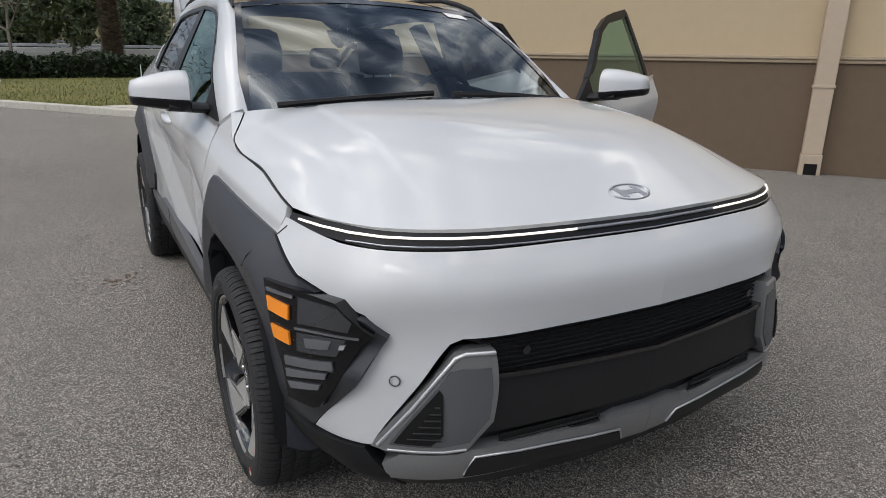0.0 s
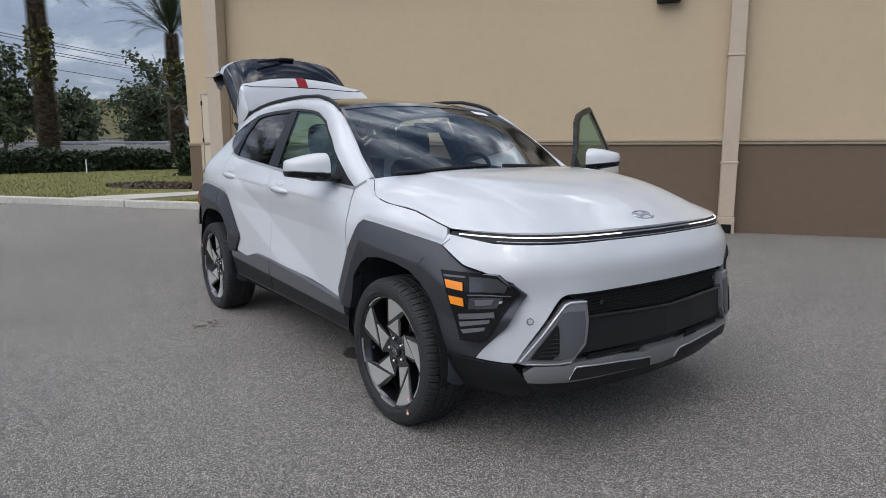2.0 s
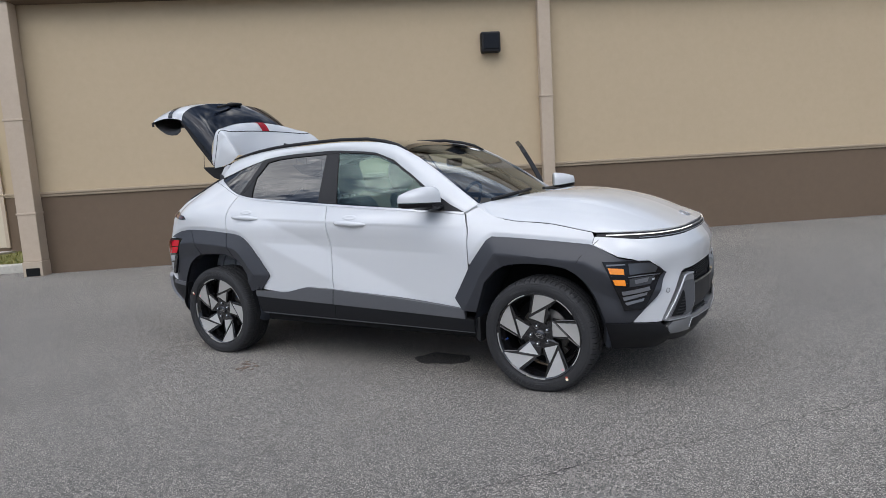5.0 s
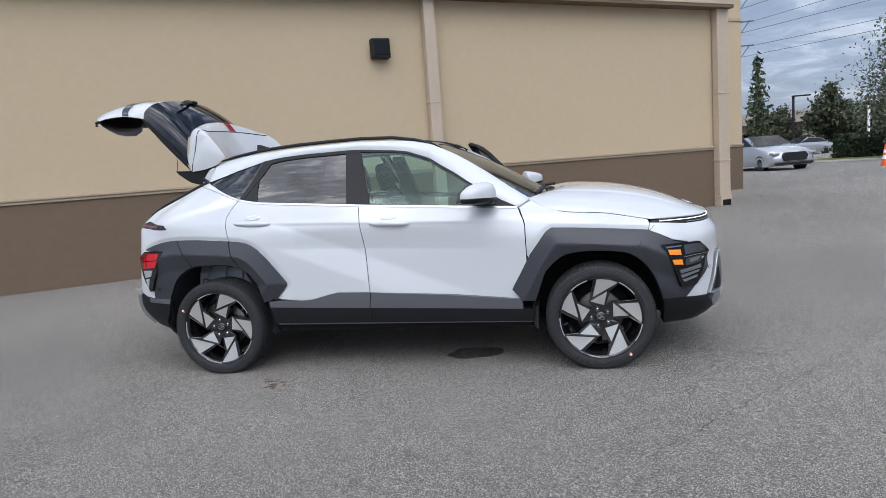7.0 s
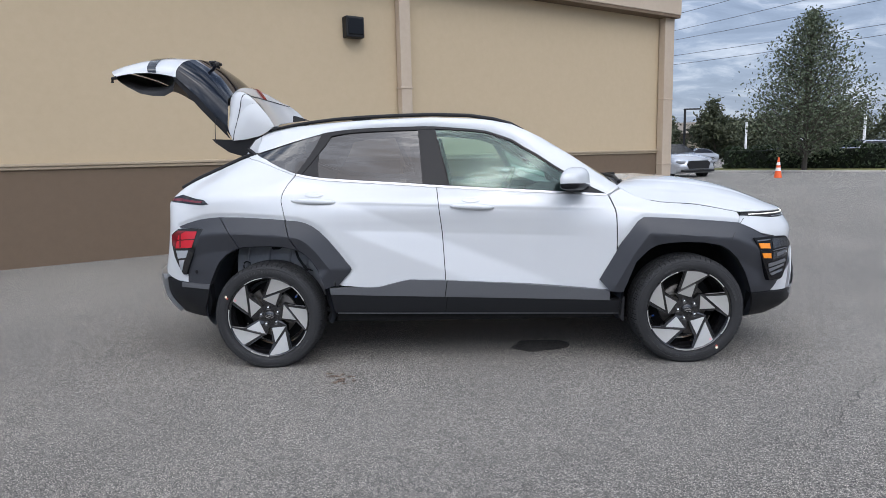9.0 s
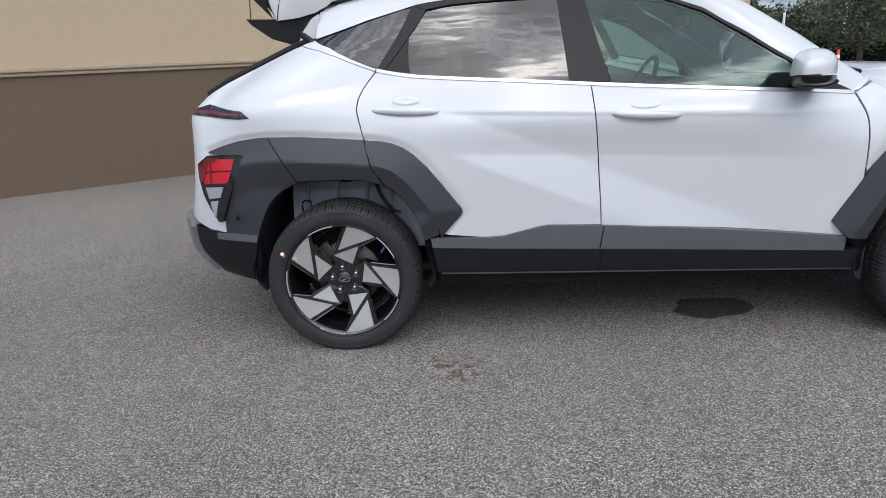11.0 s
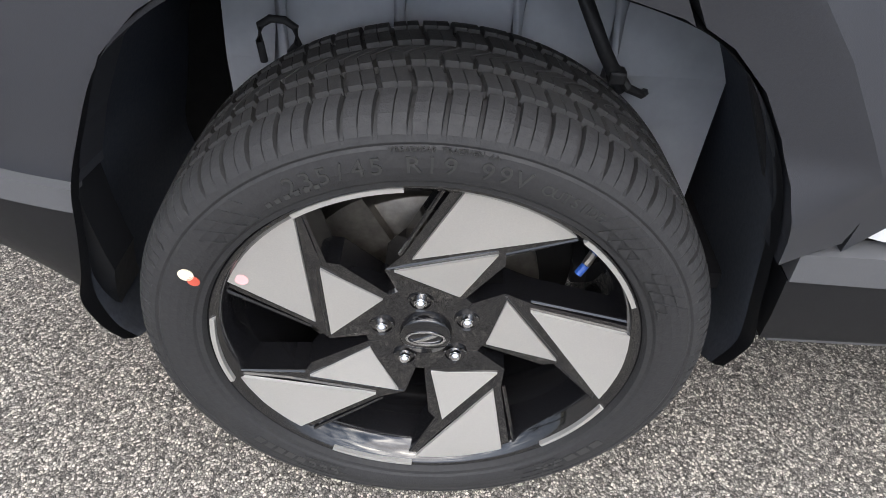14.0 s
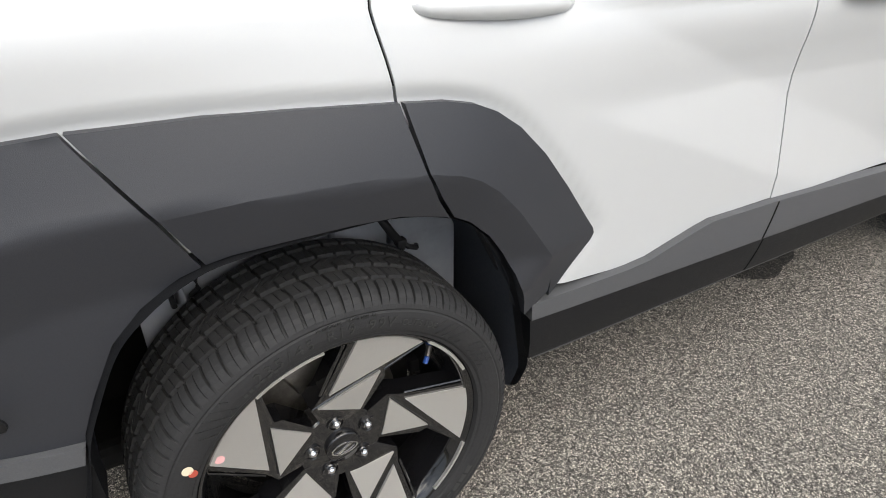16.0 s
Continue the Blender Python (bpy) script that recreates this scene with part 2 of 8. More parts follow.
M_FABRIC = grainy("black_seat_fabric", (0.010, 0.010, 0.011), (0.02, 0.02, 0.022), 0.8, 300.0, bump_scale=400, bump_depth=0.001, spec=0.22)
M_DASH = grainy("black_dash_plastic", (0.012, 0.012, 0.013), (0.018, 0.018, 0.02), 0.6, 250.0, spec=0.22)
M_HEADLINER = grainy("grey_headliner", (0.2, 0.2, 0.195), (0.24, 0.24, 0.23), 0.9, 120.0)
M_ORANGE = mat("amber_reflector", (0.9, 0.27, 0.015), 0.25, coat=0.8)
M_RED = mat("red_lamp_plastic", (0.50, 0.008, 0.02), 0.25, coat=0.5)
M_DARKRED = mat("smoked_red_lamp", (0.14, 0.008, 0.014), 0.12, coat=1.0)
M_LENS = mat("clear_lamp_lens", (0.42, 0.44, 0.47), 0.14, 0.4, coat=1.0)
M_DRL = glow_material("lit_light_bar", (1.0, 0.98, 0.93), 0.6)
M_LAMPBLACK = mat("lamp_housing_black", (0.004, 0.004, 0.005), 0.12, coat=0.15, spec=0.3)
M_HEADLENS = mat("clear_headlamp_lens", (0.06, 0.064, 0.072), 0.16, 0.5, coat=0.6)
M_BLADELENS = mat("grey_light_blade", (0.13, 0.134, 0.145), 0.15, 0.3, coat=0.6)
M_STEELGREY = mat("satin_badge_metal", (0.45, 0.46, 0.49), 0.3, 0.9)
M_LINER = grainy("black_felt_liner", (0.072, 0.080, 0.098), (0.10, 0.11, 0.13), 0.95, 160.0, spec=0.22)
M_PAPER = grainy("white_paper", (0.74, 0.74, 0.72), (0.8, 0.8, 0.78), 0.7, 30.0)

# ---- mesh helpers ----
def mesh_of(name, bm, material, smooth=False):
    me = bpy.data.meshes.new(name)
    bm.to_mesh(me)
    bm.free()
    for m in material if isinstance(material, (list, tuple)) else (material,):
        me.materials.append(m)
    if smooth:
        me.shade_smooth()
        me.set_sharp_from_angle(angle=1.28)
    return me


def thing(name, label, category, group="", kind="", at=None):
    ob = new(name)
    ob.empty_display_size = 0.1
    tagged(ob, label, category, group, kind)
    if at is not None:
        ob.matrix_world = at
    return ob


def part(name, bm, material, parent=None, label="", smooth=False):
    ob = new(name, mesh_of(name, bm, material, smooth))
    if parent is not None:
        ob.parent = parent
    if label:
        ob["label"] = label
    return ob


def single(name, bm, material, label, category, group="", kind="", smooth=False):
    return tagged(part(name, bm, material, None, "", smooth), label, category, group, kind)


def box(bm, lo, hi, m=Matrix.Identity(4), bevel=0.0, mi=0):
    c, s = [(a + b) / 2 for a, b in zip(lo, hi)], [abs(b - a) for a, b in zip(lo, hi)]
    r = bmesh.ops.create_cube(bm, size=1, matrix=m @ Matrix.Translation(c) @ Matrix.Diagonal((*s, 1)))
    faces = {f for v in r["verts"] for f in v.link_faces}
    for f in faces:
        f.material_index = mi
    if bevel:
        edges = {e for v in r["verts"] for e in v.link_edges}
        out = bmesh.ops.bevel(bm, geom=list(edges), offset=bevel, segments=2, affect="EDGES", profile=0.5)
        for f in out["faces"]:
            f.material_index = mi
    return r


def tube(bm, points, radius, sides=8, cap=True):
    """A round bar along points; radius is a number or one for each point."""
    pts = [Vector(p) for p in points]
    rad = radius if isinstance(radius, (list, tuple)) else [radius] * len(pts)
    rings = []
    for i, p in enumerate(pts):
        d = (pts[min(i + 1, len(pts) - 1)] - pts[max(i - 1, 0)]).normalized()
        a = d.cross(Vector((0, 0, 1)) if abs(d.z) < 0.95 else Vector((1, 0, 0))).normalized()
        b = d.cross(a)
        rings.append([bm.verts.new(p + rad[i] * (math.cos(t) * a + math.sin(t) * b)) for t in (2 * math.pi * k / sides for k in range(sides))])
    for r1, r2 in zip(rings, rings[1:]):
        for k in range(sides):
            bm.faces.new((r1[k], r1[(k + 1) % sides], r2[(k + 1) % sides], r2[k]))
    if cap:
        bm.faces.new(rings[0][::-1])
        bm.faces.new(rings[-1])
    return rings


def grid_faces(bm, rows, closed=False):
    """Faces over rows of places; returns the rows of vertices."""
    vs = [[bm.verts.new(p) for p in row] for row in rows]
    for a, b in zip(vs, vs[1:]):
        n = len(a)
        for k in range(n if closed else n - 1):
            bm.faces.new((a[k], a[(k + 1) % n], b[(k + 1) % n], b[k]))
    return vs


def lathe(bm, profile, segments, axis="y", closed=False):
    """Turns (radius, along) pairs round an axis through the origin."""
    rows = []
    for r, a in profile:
        row = []
        for k in range(segments):
            t = 2 * math.pi * k / segments
            u, v = r * math.cos(t), r * math.sin(t)
            row.append({"y": (u, a, v), "z": (u, v, a), "x": (a, u, v)}[axis])
        rows.append(row)
    if closed:
        rows.append(rows[0])
    return grid_faces(bm, rows, True)


def prism(bm, outline, low, high, place):
    """A plate: an outline of (u, v) between two depths; place(u, v, d) gives the point."""
    a = [bm.verts.new(place(u, v, low)) for u, v in outline]
    b = [bm.verts.new(place(u, v, high)) for u, v in outline]
    bm.faces.new(a[::-1])
    bm.faces.new(b)
    for k in range(len(a)):
        j = (k + 1) % len(a)
        bm.faces.new((a[k], a[j], b[j], b[k]))


def fix_normals(bm):
    bmesh.ops.recalc_face_normals(bm, faces=bm.faces)
    return bm


def hermite(xs, ys, q):
    """Smooth interpolation of ys, given at xs, at the places q (numpy)."""
    xs, ys, q = np.asarray(xs, float), np.asarray(ys, float), np.asarray(q, float)
    d = np.diff(ys) / np.diff(xs)
    h = np.diff(xs)
    m = np.empty_like(ys)
    m[1:-1] = (d[:-1] * h[1:] + d[1:] * h[:-1]) / (h[:-1] + h[1:])
    m[0], m[-1] = d[0], d[-1]
    i = np.clip(np.searchsorted(xs, q) - 1, 0, len(xs) - 2)
    t = (q - xs[i]) / h[i]
    t2, t3 = t * t, t * t * t
    return (2 * t3 - 3 * t2 + 1) * ys[i] + (t3 - 2 * t2 + t) * h[i] * m[i] + (-2 * t3 + 3 * t2) * ys[i + 1] + (t3 - t2) * h[i] * m[i + 1]

# ---- the site: the wall stands at 35 degrees to the car; a = metres along it, n = metres towards it ----
WALL = radians(35.0)
ALONG, TOWARDS = Vector((math.cos(WALL), math.sin(WALL), 0)), Vector((-math.sin(WALL), math.cos(WALL), 0))
FACE, BACK = 4.76, 7.82
SITE = Matrix(((ALONG.x, TOWARDS.x, 0, 0), (ALONG.y, TOWARDS.y, 0, 0), (0, 0, 1, 0), (0, 0, 0, 1)))


def spot(a, n, z=0.0):
    return SITE @ Vector((a, n, z))


def ground_height(n):
    t = min(1.0, max(0.0, (n - 1.2) / 3.4))
    return 0.07 * t * t * (3 - 2 * t)


def build_ground():
    bm = bmesh.new()
    alongs = [-600, -200, -80, -40, -20, -12, -8, -4, 0, 4, 8, 12, 20, 40, 80, 200, 600]
    ns = [-600, -200, -60, -20, -8, -2, 1.2, 1.7, 2.2, 2.7, 3.2, 3.7, 4.2, 4.6, 6, 8, 12, 20, 40, 100, 250, 600]
    grid_faces(bm, [[spot(a, n, ground_height(n)) for a in alongs] for n in ns])
    ob = single("ground", fix_normals(bm), M_ASPHALT, "worn grey asphalt car park with exposed aggregate", "asphalt", kind="structure", smooth=True)
    return ob


build_ground()

M_STUCCO = grainy("tan_stucco", (0.468, 0.369, 0.241), (0.492, 0.389, 0.256), 0.9, 9.0, bump_scale=160, bump_depth=0.0025, big=0.35)
M_BROWN = grainy("brown_stucco", (0.135, 0.094, 0.061), (0.148, 0.103, 0.067), 0.85, 9.0, bump_scale=160, bump_depth=0.004, big=0.35)
M_TRIMTAN = grainy("tan_trim", (0.36, 0.285, 0.20), (0.40, 0.32, 0.22), 0.8, 12.0)
M_PIPE = grainy("beige_painted_pipe", (0.44, 0.35, 0.26), (0.48, 0.39, 0.295), 0.6, 10.0)
M_DOORPAINT = grainy("cream_door_paint", (0.52, 0.45, 0.34), (0.56, 0.485, 0.37), 0.5, 8.0)
M_CONCRETE = grainy("kerb_concrete", (0.40, 0.38, 0.33), (0.52, 0.50, 0.44), 0.9, 14.0, bump_scale=90, bump_depth=0.004)


def wall_section(name, a0, a1, n, top, label):
    """A stuccoed wall from a0 to a1: brown base, moulded band and tan upper field."""
    w = thing(name, label, "wall", kind="structure")
    low = bmesh.new()
    box(low, (a0, n - 0.02, -0.3), (a1, n + 0.3, 1.27), SITE)
    part("base", low, M_BROWN, w, "brown painted stucco base")
    up = bmesh.new()
    box(up, (a0, n, 1.27), (a1, n + 0.3, top), SITE)
    part("upper_wall", up, M_STUCCO, w)
    band = bmesh.new()
    box(band, (a0, n - 0.045, 1.275), (a1, n + 0.1, 1.315), SITE, 0.006)
    box(band, (a0, n - 0.065, 1.315), (a1, n + 0.1, 1.352), SITE, 0.008)
    part("band", band, M_TRIMTAN, w, "moulded tan band")
    return w


def build_building():
    wall_section("wall_main", -4.62, 10.62, FACE, 4.25, "tan stucco wall above a brown painted base")
    left = wall_section("wall_left", -7.87, -4.3, BACK, 6.2, "set-back tan stucco wall with a brown base")
    wall_section("wall_right", 10.3, 14.6, BACK, 6.2, "set-back tan stucco wall with a brown base")
    for w, a0, a1 in (("wall_return_left", -4.62, -4.32), ("wall_return_right", 10.32, 10.62)):
        bm = bmesh.new()
        box(bm, (a0, FACE + 0.302, -0.3), (a1, BACK - 0.022, 5.0), SITE)
        single(w, bm, M_STUCCO, "tan stucco side wall of the projecting bay", "wall", kind="structure")
    for w, a0 in (("wall_end_left", -7.87), ("wall_end_right", 14.3)):
        bm = bmesh.new()
        box(bm, (a0, BACK + 0.302, -0.3), (a0 + 0.3, BACK + 14, 6.2), SITE)
        single(w, bm, M_STUCCO, "tan stucco end wall of the building", "wall", kind="structure")
    bm = bmesh.new()
    box(bm, (-7.87, BACK + 0.304, 5.9), (14.6, BACK + 14, 6.18), SITE)
    single("roof", bm, M_CONCRETE, "flat roof of the building", "roof", kind="structure")
    # deep fascia beam over the main wall
    bm = bmesh.new()
    box(bm, (-4.7, FACE - 0.30, 4.21), (10.55, FACE + 0.4, 4.62), SITE, 0.01)
    box(bm, (-4.78, FACE - 0.36, 4.622), (10.63, FACE + 0.4, 4.72), SITE, 0.01)
    single("trim_fascia", bm, M_PIPE, "tan fascia beam along the eaves", "fascia", kind="structure")
    bm = bmesh.new()
    box(bm, (-4.68, FACE - 0.29, 4.15), (10.53, FACE - 0.01, 4.208), SITE)
    single("trim_soffit", bm, M_BROWN, "dark soffit under the fascia", "soffit", kind="structure")
    # control joints high on the set-back walls
    for a0, a1 in ((-7.87, -4.6), (10.6, 14.6)):
        bm = bmesh.new()
        box(bm, (a0, BACK - 0.03, 4.72), (a1, BACK + 0.05, 4.80), SITE, 0.006)
        single("trim_band", bm, M_TRIMTAN, "raised tan band high on the wall", "trim", kind="structure")
    # square downspouts with a shoe at the foot
    for a, wide, deep in ((-4.5, 0.27, 0.24), (3.70, 0.2, 0.14), (10.33, 0.31, 0.16)):
        d = thing("downspout", "beige square downspout with an open shoe at the ground", "downspout", "downspouts")
        bm = bmesh.new()
        box(bm, (a - wide / 2, FACE - 0.02 - deep, 0.30), (a + wide / 2, FACE - 0.024, 4.149), SITE, 0.008)
        part("pipe", bm, M_PIPE, d)
        for z in (1.02, 2.43):
            bm = bmesh.new()
            box(bm, (a - wide / 2 - 0.012, FACE - 0.03 - deep, z), (a + wide / 2 + 0.012, FACE - 0.022, z + 0.03), SITE, 0.004)
            part("bracket", bm, M_PIPE, d)
        bm = bmesh.new()
        box(bm, (a - wide / 2 - 0.008, FACE - 0.05 - deep, 0.05), (a + wide / 2 + 0.008, FACE - 0.026, 0.298), SITE, 0.006)
        part("shoe", bm, M_PIPE, d)
        # flat black plate stands in for the shade inside the outlet
        bm = bmesh.new()
        box(bm, (a - wide / 2 + 0.04, FACE - 0.058 - deep, 0.075), (a + wide / 2 - 0.03, FACE - 0.052 - deep, 0.20), SITE)
        part("opening", bm, M_UNDER, d, "black plate for the shaded outlet")
    # wall lamp
    lamp = thing("wall_lamp", "dark bronze wall-pack lamp on the stucco", "wall lamp")
    bm = bmesh.new()
    box(bm, (2.66, FACE - 0.16, 3.17), (2.97, FACE - 0.002, 3.49), SITE, 0.02)
    part("housing", bm, M_BLACK, lamp)
    bm = bmesh.new()
    box(bm, (2.69, FACE - 0.175, 3.22), (2.94, FACE - 0.162, 3.46), SITE, 0.004)
    part("lens", bm, M_LAMPBLACK, lamp, "unlit smoked lens")
    # service door in the set-back wall
    door = thing("door_1", "closed cream steel service door in a beige frame", "door", kind="structure")
    bm = bmesh.new()
    box(bm, (-7.5, BACK - 0.06, 0.28), (-7.43, BACK - 0.022, 2.52), SITE)
    box(bm, (-6.62, BACK - 0.06, 0.28), (-6.55, BACK - 0.022, 2.52), SITE)
    box(bm, (-7.428, BACK - 0.06, 2.45), (-6.622, BACK - 0.022, 2.52), SITE)
    part("door_frame", bm, M_PIPE, door)
    bm = bmesh.new()
    box(bm, (-7.425, BACK - 0.045, 0.29), (-6.625, BACK - 0.023, 2.445), SITE, 0.003)
    part("door_leaf", bm, M_DOORPAINT, door)
    bm = bmesh.new()
    tube(bm, [spot(-6.72, BACK - 0.045, 1.28), spot(-6.72, BACK - 0.1, 1.28), spot(-6.84, BACK - 0.1, 1.28)], 0.012)
    part("door_handle", bm, M_STEEL, door, "steel lever handle")
    for z in (0.5, 1.35, 2.2):
        bm = bmesh.new()
        box(bm, (-7.44, BACK - 0.066, z), (-7.41, BACK - 0.046, z + 0.1), SITE)
        part("hinge", bm, M_BLACK, door)


build_building()

# ---- the white crossover: rear axle at x = 0, nose towards +x, its middle line at y = CAR_Y ----
CAR_Y = 0.04
# body shell: plan curve at each height, from the middle of the tail round the right side to the middle of the nose
SHELL_Z = [0.25, 0.35, 0.45, 0.6, 0.7, 0.75, 0.82, 0.9, 0.94, 1.0, 1.08, 1.15, 1.25, 1.4, 1.52, 1.6]
SHELL = [  # rows of x, then of half-width, one row for each station along the body
    ([-.7, -.74, -.8, -.84, -.817, -.8, -.777, -.75, -.738, -.72, -.7, -.64, -.52, -.32, -.2, -.12], [0] * 16),
    ([-.68, -.72, -.78, -.82, -.797, -.78, -.759, -.735, -.725, -.71, -.69, -.63, -.51, -.31, -.19, -.11], [.36, .36, .36, .36, .36, .36, .36, .36, .36, .36, .36, .36, .35, .33, .3, .28]),
    ([-.6, -.66, -.72, -.745, -.723, -.71, -.699, -.69, -.688, -.685, -.675, -.6, -.45, -.22, -.08, 0], [.6, .64, .67, .67, .678, .68, .676, .67, .67, .67, .66, .645, .62, .56, .5, .47]),
    ([-.48, -.54, -.6, -.615, -.614, -.612, -.609, -.6, -.591, -.575, -.55, -.5, -.36, -.13, 0, .07], [.72, .76, .795, .8, .801, .8, .799, .795, .791, .78, .755, .72, .67, .6, .54, .5]),
    ([-.37, -.37, -.37, -.37, -.37, -.37, -.37, -.37, -.37, -.37, -.37, -.34, -.22, 0, .12, .18], [.8, .84, .862, .865, .863, .86, .852, .842, .84, .838, .832, .8, .735, .65, .585, .54]),
    ([0, 0, 0, 0, 0, 0, 0, 0, 0, 0, 0, .02, .09, .22, .3, .34], [.81, .85, .868, .876, .878, .878, .877, .872, .868, .86, .842, .812, .762, .68, .612, .565]),
    ([.5, .5, .5, .5, .5, .5, .5, .5, .5, .5, .5, .5, .5, .5, .5, .5], [.815, .855, .872, .878, .881, .882, .883, .882, .882, .876, .845, .815, .765, .682, .615, .57]),
    ([1.1, 1.1, 1.1, 1.1, 1.1, 1.1, 1.1, 1.1, 1.1, 1.1, 1.1, 1.1, 1.1, 1.1, 1.1, 1.1], [.815, .855, .872, .878, .881, .882, .883, .882, .883, .878, .843, .812, .762, .68, .613, .568]),
    ([1.7, 1.7, 1.7, 1.7, 1.7, 1.7, 1.7, 1.7, 1.7, 1.7, 1.7, 1.7, 1.7, 1.7, 1.7, 1.7], [.815, .855, .872, .878, .881, .882, .883, .882, .881, .872, .832, .8, .75, .672, .607, .56]),
    ([2.23, 2.23, 2.23, 2.23, 2.23, 2.23, 2.23, 2.23, 2.23, 2.23, 2.23, 2.23, 2.23, 2.23, 2.23, 2.23], [.815, .855, .872, .878, .881, .882, .883, .876, .864, .838, .785, .76, .73, .66, .6, .55]),
    ([2.66, 2.66, 2.66, 2.66, 2.66, 2.66, 2.66, 2.66, 2.66, 2.66, 2.66, 2.66, 2.66, 2.66, 2.66, 2.66], [.815, .855, .875, .885, .889, .888, .882, .86, .84, .80, .755, .735, .7, .64, .58, .54]),
    ([3, 3, 3, 3, 3, 3, 3, 3, 3, 2.999, 2.989, 2.979, 2.959, 2.939, 2.919, 2.899], [.76, .825, .865, .878, .878, .872, .856, .815, .795, .752, .702, .662, .622, .582, .542, .502]),
    ([3.12, 3.2, 3.2, 3.2, 3.2, 3.2, 3.2, 3.185, 3.175, 3.15, 3.12, 3.09, 3.07, 3.05, 3.03, 3.01], [.7, .785, .825, .815, .808, .8, .79, .757, .74, .693, .653, .613, .583, .553, .513, .483]),
    ([3.24, 3.325, 3.33, 3.33, 3.318, 3.33, 3.336, 3.306, 3.291, 3.247, 3.207, 3.177, 3.147, 3.127, 3.107, 3.087], [.63, .73, .735, .72, .715, .715, .712, .672, .655, .609, .579, .549, .519, .499, .479, .459]),
    ([3.36, 3.428, 3.443, 3.448, 3.44, 3.44, 3.441, 3.396, 3.376, 3.328, 3.278, 3.238, 3.208, 3.188, 3.168, 3.148], [.46, .55, .55, .52, .52, .52, .52, .5, .49, .446, .426, .406, .386, .366, .346, .326]),
    ([3.41, 3.468, 3.483, 3.488, 3.48, 3.485, 3.486, 3.436, 3.416, 3.358, 3.298, 3.258, 3.228, 3.198, 3.178, 3.158], [.23, .27, .27, .26, .26, .26, .26, .25, .245, .226, .206, .196, .186, .176, .166, .156]),
    ([3.42, 3.483, 3.498, 3.503, 3.495, 3.5, 3.501, 3.451, 3.431, 3.373, 3.313, 3.273, 3.243, 3.213, 3.193, 3.173], [0] * 16),
]
SHELL_X = np.array([r[0] for r in SHELL], float)
SHELL_H = np.array([r[1] for r in SHELL], float)


def _blend(table, s, z):
    """Smooth value of a table over stations and heights at arrays s and z."""
    s, z = np.atleast_1d(np.asarray(s, float)), np.atleast_1d(np.asarray(z, float))
    cols = np.stack([hermite(SHELL_Z, row, z) for row in table], 0)
    n = len(table)
    d = np.empty_like(cols)
    d[1:-1] = (cols[2:] - cols[:-2]) / 2
    d[0], d[-1] = cols[1] - cols[0], cols[-1] - cols[-2]
    i = np.clip(np.floor(s).astype(int), 0, n - 2)
    t = s - i
    k = np.arange(len(z))
    t2, t3 = t * t, t * t * t
    return (2 * t3 - 3 * t2 + 1) * cols[i, k] + (t3 - 2 * t2 + t) * d[i, k] + (-2 * t3 + 3 * t2) * cols[i + 1, k] + (t3 - t2) * d[i + 1, k]


def shell(s, z):
    return _blend(SHELL_X, s, z), _blend(SHELL_H, s, z)


def crease(x, z):
    """The folded surfaces of the door sides: how far the skin lies in (metres)."""
    ends = np.clip((x - 0.42) / 0.2, 0, 1) * np.clip((2.21 - x) / 0.5, 0, 1)
    shoulder = 1.052 - 0.045 * (x - 0.55)     # a sharp line below the handles
    diag = 1.04 - 0.41 * (x - 0.55)           # a line that falls towards the nose
    tuck = np.clip((shoulder - z) * 0.17, 0, 0.03)
    back = np.clip((diag - z) * 0.16, 0, 0.03)
    step = 0.005 * np.clip((shoulder - z) / 0.008, 0, 1)
    return ends * (np.maximum(tuck - back, 0) + step)


def _seek(values, z, table, lo, hi, rising):
    """Stations at which a table of the shell takes the values, at heights z (arrays)."""
    v, z = np.asarray(values, float), np.asarray(z, float)
    lo, hi = np.full(len(v), lo), np.full(len(v), hi)
    for _ in range(30):
        m = (lo + hi) / 2
        go = (_blend(table, m, z) < v) == rising
        lo, hi = np.where(go, m, lo), np.where(go, hi, m)
    return [(float(a), float(b)) for a, b in zip((lo + hi) / 2, z)]


def SX(*pts):
    """Stations and heights of points of the side, given as (x, z)."""
    return _seek([p[0] for p in pts], [p[1] for p in pts], SHELL_X, 2.0, 13.5, True)


def SY(*pts):
    """Stations and heights of points of the nose, given as (half-width, z)."""
    return _seek([p[0] for p in pts], [p[1] for p in pts], SHELL_H, 10.0, 16.0, False)


def sx(x, z):
    return SX((x, z))[0]


def sy(h, z):
    return SY((h, z))[0]


def cut_outline(outline, ds, dz):
    """A flat bmesh of the outline in (s, z), cut into a fine net."""
    bm = bmesh.new()
    bm.faces.new([bm.verts.new((s, 0, z)) for s, z in outline])
    ss, zs = [p[0] for p in outline], [p[1] for p in outline]
    for lo, hi, step, axis in ((min(ss), max(ss), ds, 0), (min(zs), max(zs), dz, 2)):
        k = math.floor(lo / step) + 1
        while k * step < hi - 1e-4:
            if k * step > lo + 1e-4:
                co, no = [0, 0, 0], [0, 0, 0]
                co[axis], no[axis] = k * step, 1
                bmesh.ops.bisect_plane(bm, geom=bm.verts[:] + bm.edges[:] + bm.faces[:], plane_co=co, plane_no=no, dist=1e-5)
            k += 1
    bmesh.ops.remove_doubles(bm, verts=bm.verts, dist=1e-5)
    return bm


